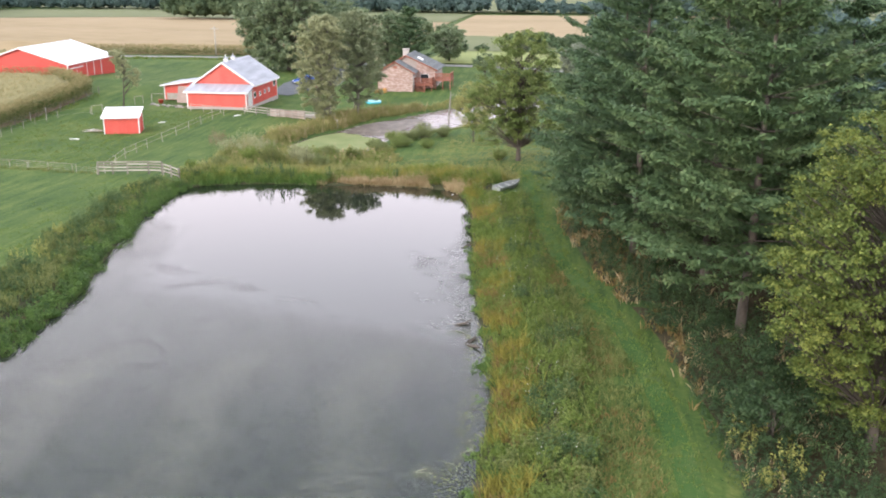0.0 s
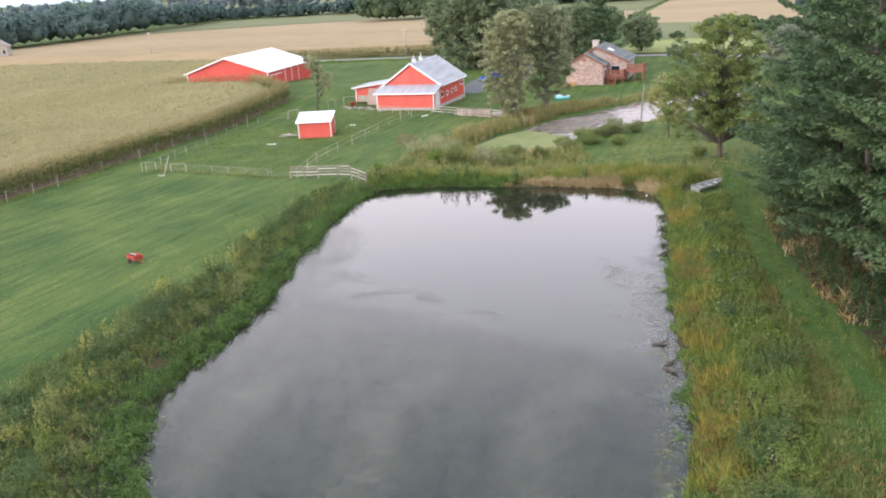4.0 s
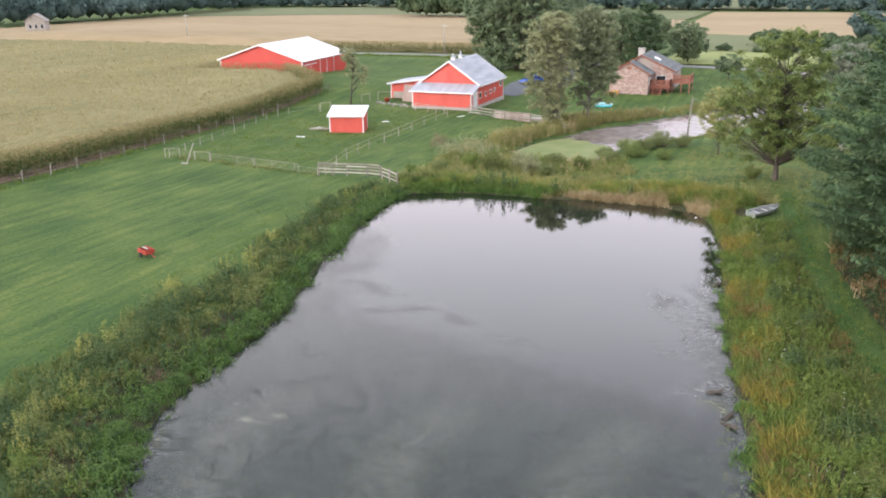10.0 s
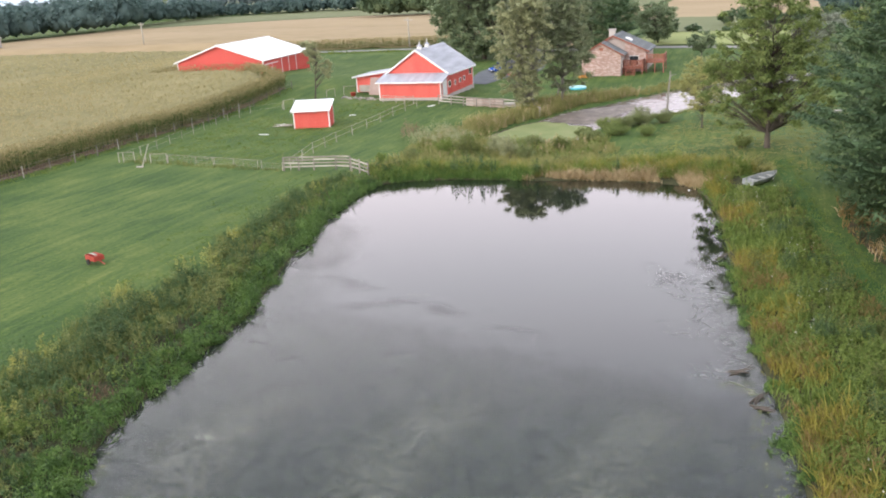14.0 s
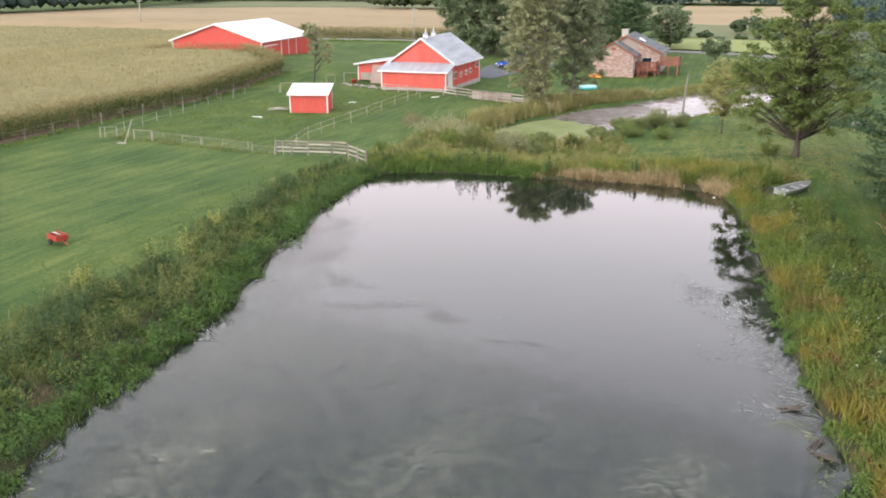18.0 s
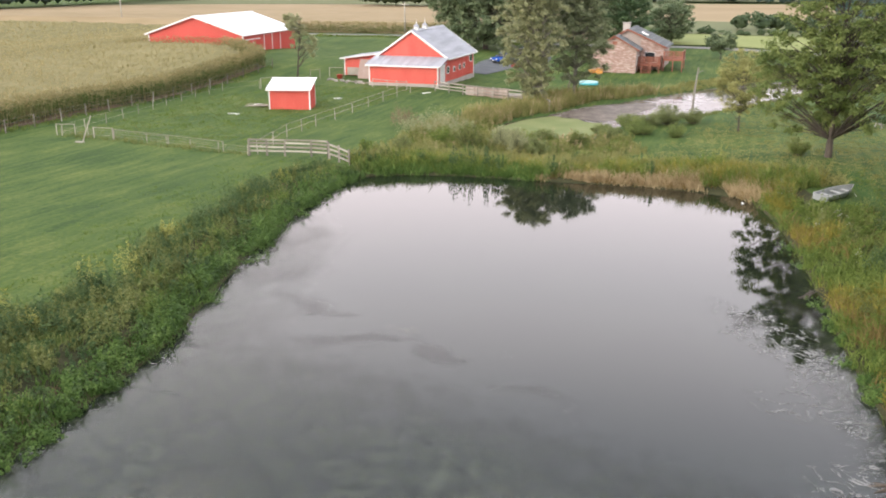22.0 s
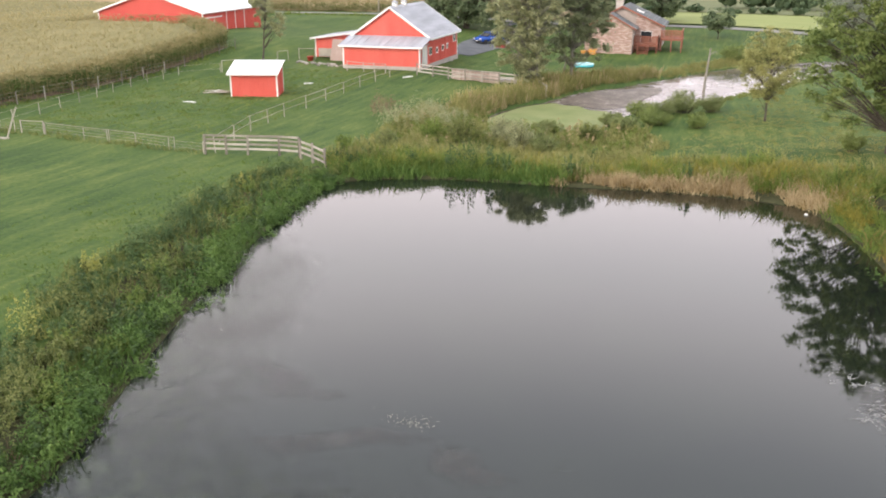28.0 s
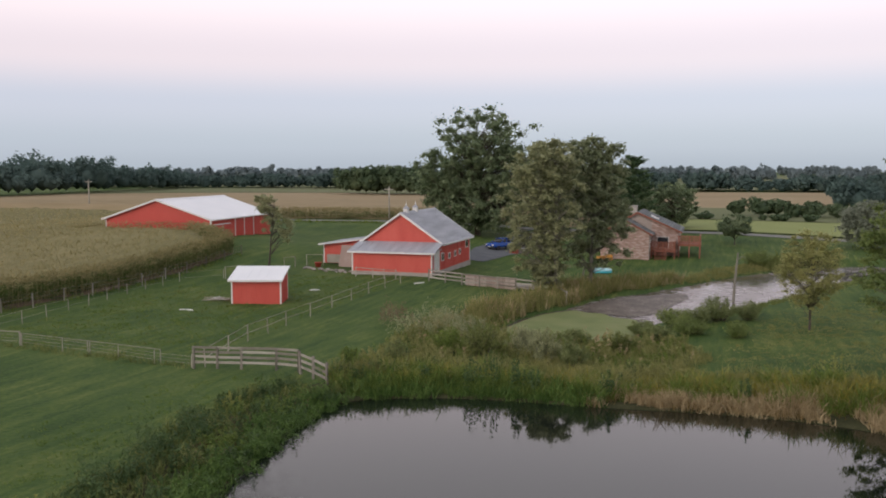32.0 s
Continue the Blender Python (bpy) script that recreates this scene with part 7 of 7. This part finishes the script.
def pool():
    th = thing("paddling_pool", pose(23.9, 115.6, height(23.9, 115.6)) @ Matrix.Diagonal((0.85, 0.85, 0.85, 1)), "turquoise inflatable paddling pool on the lawn", "pool")
    for i, z in enumerate((0.13, 0.37)):
        prof = [(1.05 + 0.14 * math.cos(a), z + 0.13 * math.sin(a)) for a in np.linspace(0, 6.28319, 9)[:-1]]
        bm = bmesh.new()
        rings = [[bm.verts.new((r * math.cos(6.28319 * k / 28) * 1.25, r * math.sin(6.28319 * k / 28), h)) for k in range(28)] for r, h in prof]
        for p, q in zip(rings, rings[1:] + rings[:1]):
            for k in range(28):
                bm.faces.new((p[k], p[(k + 1) % 28], q[(k + 1) % 28], q[k]))
        part("air_ring", bm, ("pool_blue", "pool_pale")[i], th, ("", "paler upper air ring")[i], smooth=True)
    bm = lathe([(1.02, 0.02), (1.02, 0.1)], 28)
    for v in bm.verts:
        v.co.x *= 1.25
    part("floor", bm, "pool_blue", th)


pool()


def rowing_boat():
    th = thing("rowing_boat", pose(48.05, 54.75, height(48.05, 54.75) + 0.05, 6, 0, 55) @ Matrix.Diagonal((0.85, 0.85, 0.85, 1)), "weathered grey aluminium rowing boat drawn up on the bank", "boat")
    xs = np.linspace(-1.9, 1.9, 15)
    bm = bmesh.new()
    secs = []
    for x in xs:
        t = (x + 1.9) / 3.8
        w = 0.52 * (1 - max(0, (t - 0.45) / 0.55) ** 2.2) + 0.02
        keel, rim = 0.02 + 0.28 * max(0, (t - 0.6) / 0.4) ** 2, 0.46 + 0.16 * t * t
        outer = [(x, -w, rim), (x, -w * 0.95, rim * 0.55 + keel * 0.45), (x, -w * 0.72, keel + 0.03), (x, 0, keel), (x, w * 0.72, keel + 0.03), (x, w * 0.95, rim * 0.55 + keel * 0.45), (x, w, rim)]
        inner = [(x, y * 0.94, z + 0.025 if 0 < i < 6 else z) for i, (x, y, z) in enumerate(outer)]
        secs.append([bm.verts.new(p) for p in outer] + [bm.verts.new(p) for p in inner[::-1]])
    for a, b in zip(secs, secs[1:]):
        for k in range(14):
            bm.faces.new((a[k], a[(k + 1) % 14], b[(k + 1) % 14], b[k]))
    for s in (secs[0], secs[-1]):
        for k in range(6):
            bm.faces.new((s[k], s[k + 1], s[12 - k], s[13 - k]))
    part("hull", bm, "aluminium", th, smooth=True)
    part("transom", box(-1.93, -1.88, -0.5, 0.5, 0.05, 0.47, bevel=0.01), "aluminium", th)
    for x, w in ((-1.1, 0.48), (0.1, 0.47), (1.1, 0.33)):
        part("thwart", box(x - 0.14, x + 0.14, -w, w, 0.3, 0.34, bevel=0.008), "grey_paint", th)
    for s in (-1, 1):
        pts = [((x, s * (0.52 * (1 - max(0, ((x + 1.9) / 3.8 - 0.45) / 0.55) ** 2.2) + 0.02), 0.46 + 0.16 * ((x + 1.9) / 3.8) ** 2), 0.025) for x in xs]
        part("gunwale", quick("gunwale", *tube_arrays([pts], 6)), "grey_paint", th, smooth=True)


rowing_boat()


def cart():
    th = thing("garden_cart", pose(10.8, 31.4, height(10.8, 31.4) + 0.02, 0, 0, -20) @ Matrix.Diagonal((0.8, 0.8, 0.8, 1)), "small red steel garden cart on the meadow", "cart")
    bm = bmesh.new()
    for x0, x1, y0, y1, z0, z1 in ((-0.6, 0.6, -0.38, 0.38, 0.3, 0.34), (-0.63, 0.63, -0.41, -0.38, 0.3, 0.66), (-0.63, 0.63, 0.38, 0.41, 0.3, 0.66), (-0.63, -0.6, -0.38, 0.38, 0.3, 0.66), (0.6, 0.63, -0.38, 0.38, 0.3, 0.66)):
        box(x0, x1, y0, y1, z0, z1, bm)
    part("tub", bm, "red_plastic", th)
    for s in (-1, 1):
        wheel(0.2, 0.12, th, pose(-0.1, s * 0.48, 0.2, 90, 0, 0))
    part("axle", bar((-0.1, -0.5, 0.2), (-0.1, 0.5, 0.2), 0.04), "dark_paint", th)
    part("drawbar", bar((0.6, 0, 0.3), (1.35, 0, 0.15), 0.05), "red_plastic", th)
    part("board", box(-0.5, 0.35, -0.1, 0.08, 0.67, 0.71, bevel=0.008), "pale_wood", th, "pale board lying across the tub")


cart()


def utility_pole(x, y, h, label):
    th = thing("utility_pole", pose(x, y, height(x, y)), label, "utility pole", "poles along the road")
    part("shaft", lathe([(0.17, -0.4), (0.15, h * 0.5), (0.11, h)], 10), "pale_wood", th, smooth=True)
    part("crossarm", box(-0.9, 0.9, -0.06, 0.06, h - 0.6, h - 0.48), "pale_wood", th)
    for s in (-0.8, -0.3, 0.3, 0.8):
        part("insulator", lathe([(0.03, h - 0.48), (0.055, h - 0.42), (0.03, h - 0.36)], 8, centre=(s, 0, 0)), "grey_paint", th)


utility_pole(-96, 176.3, 7.2, "tall pale utility pole in the corn field")
utility_pole(-21.4, 166.9, 6.2, "pale utility pole beside the road")


def snag(x, y, z, h, lean, label):
    th = thing("dead_trunk", pose(x, y, z), label, "dead tree")
    part("trunk", quick("trunk", *tube_arrays([[((0, 0, -0.8), 0.14), ((lean * 0.25, 0.02, h * 0.3), 0.13), ((lean * 0.6, 0, h * 0.65), 0.10), ((lean, 0, h), 0.07)],
                                              [((lean * 0.85, 0, h * 0.86), 0.05), ((lean + 0.35, 0.1, h * 0.93), 0.03), ((lean + 0.7, 0.1, h * 0.9), 0.015)]], 8)), "pale_bark", th, smooth=True)


snag(37.8, 98.4, LEVEL_B, 4.5, 0.3, "pale dead trunk standing in the far pond")
snag(23.4, 103.6, height(23.4, 103.6), 2.2, 0.45, "pale leaning dead post by the reeds")


def driftwood(x, y, turn, seed):
    rnd = random.Random(seed)
    th = thing("driftwood", pose(x, y, 0.02, 0, 0, turn), "dark rotten branches lying in the shallow water", "branch", "driftwood")
    for _ in range(5):
        a, ln = rnd.uniform(-0.7, 0.7), rnd.uniform(0.5, 1.3)
        dx, dy = math.cos(a) * ln, math.sin(a) * ln
        part("twig", quick("twig", *tube_arrays([[((-dx * 0.5, -dy * 0.5, -0.05), 0.035), ((rnd.uniform(-0.1, 0.1), rnd.uniform(-0.1, 0.1), 0.05), 0.04), ((dx * 0.5, dy * 0.5, rnd.uniform(0.02, 0.22)), 0.012)]], 6)), "bark", th, smooth=True)


for i, (x, y, turn) in enumerate(((47.1, 25.4, 20), (47.8, 23.2, 60), (47.9, 22.4, -15), (46.7, 38.6, 40), (45.9, 39.8, 75))):
    driftwood(x, y, turn, 500 + i)


def stone(rnd, s):
    bm = bmesh.new()
    bmesh.ops.create_icosphere(bm, subdivisions=1, radius=s)
    for v in bm.verts:
        v.co = Vector((v.co.x * rnd.uniform(0.7, 1.3), v.co.y * rnd.uniform(0.7, 1.2), v.co.z * rnd.uniform(0.4, 0.8)))
    return bm


rnd = random.Random(5)
for i in range(34):
    x, y = rnd.uniform(-6.4, -0.2), 0
    y = 101.6 + (x + 6.4) * -0.12 + rnd.uniform(-0.7, 0.9)
    s = rnd.uniform(0.12, 0.3)
    tagged(part("stone", stone(rnd, s), "stone", at=pose(x, y, height(x, y) + s * 0.35)), "rough field stone heaped before the lean-to", "stone", "stone heap")
tub = thing("plastic_tub", pose(-5.6, 103.6, height(-5.6, 103.6)), "orange-red plastic tub beside the lean-to", "tub")
part("shell", lathe([(0.28, 0.0), (0.38, 0.5), (0.41, 0.52), (0.41, 0.56), (0.36, 0.56), (0.26, 0.06)], 16), "red_plastic", tub, smooth=True)
for i, (x, y, c) in enumerate(((23.6, 126.0, "orange_plastic"), (22.6, 126.1, "orange_plastic"))):
    toy = thing("plastic_toy", pose(x, y, height(x, y), 0, 0, 40 * i), "orange plastic play furniture beside the brick house", "toy", "play furniture")
    part("base", box(-0.45, 0.45, -0.3, 0.3, 0.0, 0.4 + 0.2 * (i == 0), bevel=0.05), c, toy)
    part("top", box(-0.5, 0.5, -0.34, 0.34, 0.41 + 0.2 * (i == 0), 0.48 + 0.2 * (i == 0), bevel=0.02), c, toy)
for i, (x, y, m) in enumerate(((11.1, 127.6, "red_plastic"), (12.0, 129.8, "white_trim"), (12.6, 128.2, "weathered_wood"), (11.6, 128.8, "weathered_wood"))):
    junk = thing("crate", pose(x, y, height(x, y), 0, 0, 25 * i), ("red tool chest beside the driveway", "white box beside the driveway", "grey wooden crate beside the driveway", "grey wooden crate beside the driveway")[i], "crate", "yard clutter")
    part("body", box(-0.55, 0.55, -0.35, 0.35, 0, 0.45, bevel=0.02), m, junk)
    part("lid", box(-0.58, 0.58, -0.38, 0.38, 0.455, 0.5, bevel=0.01), m, junk)
for i in range(7):
    a = rnd.uniform(-0.4, 0.4)
    x, y = -4.1 + rnd.uniform(-0.6, 0.6), 80.9 + rnd.uniform(-0.8, 0.8)
    tagged(part("loose_board", bar((-0.9, 0, 0), (0.9, 0.2, 0.05), 0.16, 0.03), "pale_wood", at=pose(x, y, height(x, y) + 0.06 + 0.02 * i, 0, 0, math.degrees(a))), "pale loose board lying beside the shelter", "board", "loose boards")


def picnic_table(x, y, turn):
    th = thing("picnic_table", pose(x, y, height(x, y), 0, 0, turn), "weathered wooden picnic table on the lawn", "table")
    for i in range(5):
        part("top_board", box(-0.9, 0.9, -0.36 + i * 0.145, -0.36 + i * 0.145 + 0.135, 0.72, 0.76), "weathered_wood", th)
    for s in (-1, 1):
        for k in (0, 1):
            part("bench_board", box(-0.9, 0.9, s * 0.72 - 0.13 + k * 0.14, s * 0.72 - 0.13 + k * 0.14 + 0.12, 0.42, 0.46), "weathered_wood", th)
        for q in (-0.65, 0.65):
            part("leg", bar((q, s * 0.3, 0.72), (q, s * 0.75, 0.0), 0.09, 0.05), "weathered_wood", th)
    for q in (-0.65, 0.65):
        part("crossbeam", bar((q, -0.85, 0.38), (q, 0.85, 0.38), 0.05, 0.09), "weathered_wood", th)


def far_house(x, y, turn, w, d, e, p, label, roof):
    th = thing("farmhouse", pose(x, y, height(x, y), 0, 0, turn), label, "house")
    part("wall", prism([(0, -0.5), (w, -0.5), (w, e), (w / 2, p), (0, e)], 1, 0, d), "weathered_wood", th)
    for r in gable_roof_slab(-0.4, w + 0.4, -0.4, d + 0.4, w / 2, e - 0.2, p + 0.05, e - 0.2, 0.15):
        part("roof_slope", r, roof, th)
    for i in range(3):
        for z in (1.0, 3.6):
            if z + 1.3 < e + 0.5:
                win = part("window", box(w * (i + 0.6) / 3.4, w * (i + 0.6) / 3.4 + 0.9, -0.05, 0.0, z, z + 1.3), "grey_paint", th)
                part("pane", box(w * (i + 0.6) / 3.4 + 0.08, w * (i + 0.6) / 3.4 + 0.82, -0.07, -0.055, z + 0.08, z + 1.22), "dark_glass", win)


far_house(-184, 208, 35, 6, 7, 3.4, 5.4, "grey farmhouse with brown roof before the woods", "weathered_wood")
far_house(72, 207, -20, 7, 7, 2.4, 4.2, "pale distant house among trees", "shingle")

picnic_table(55.2, 89.6, 15)
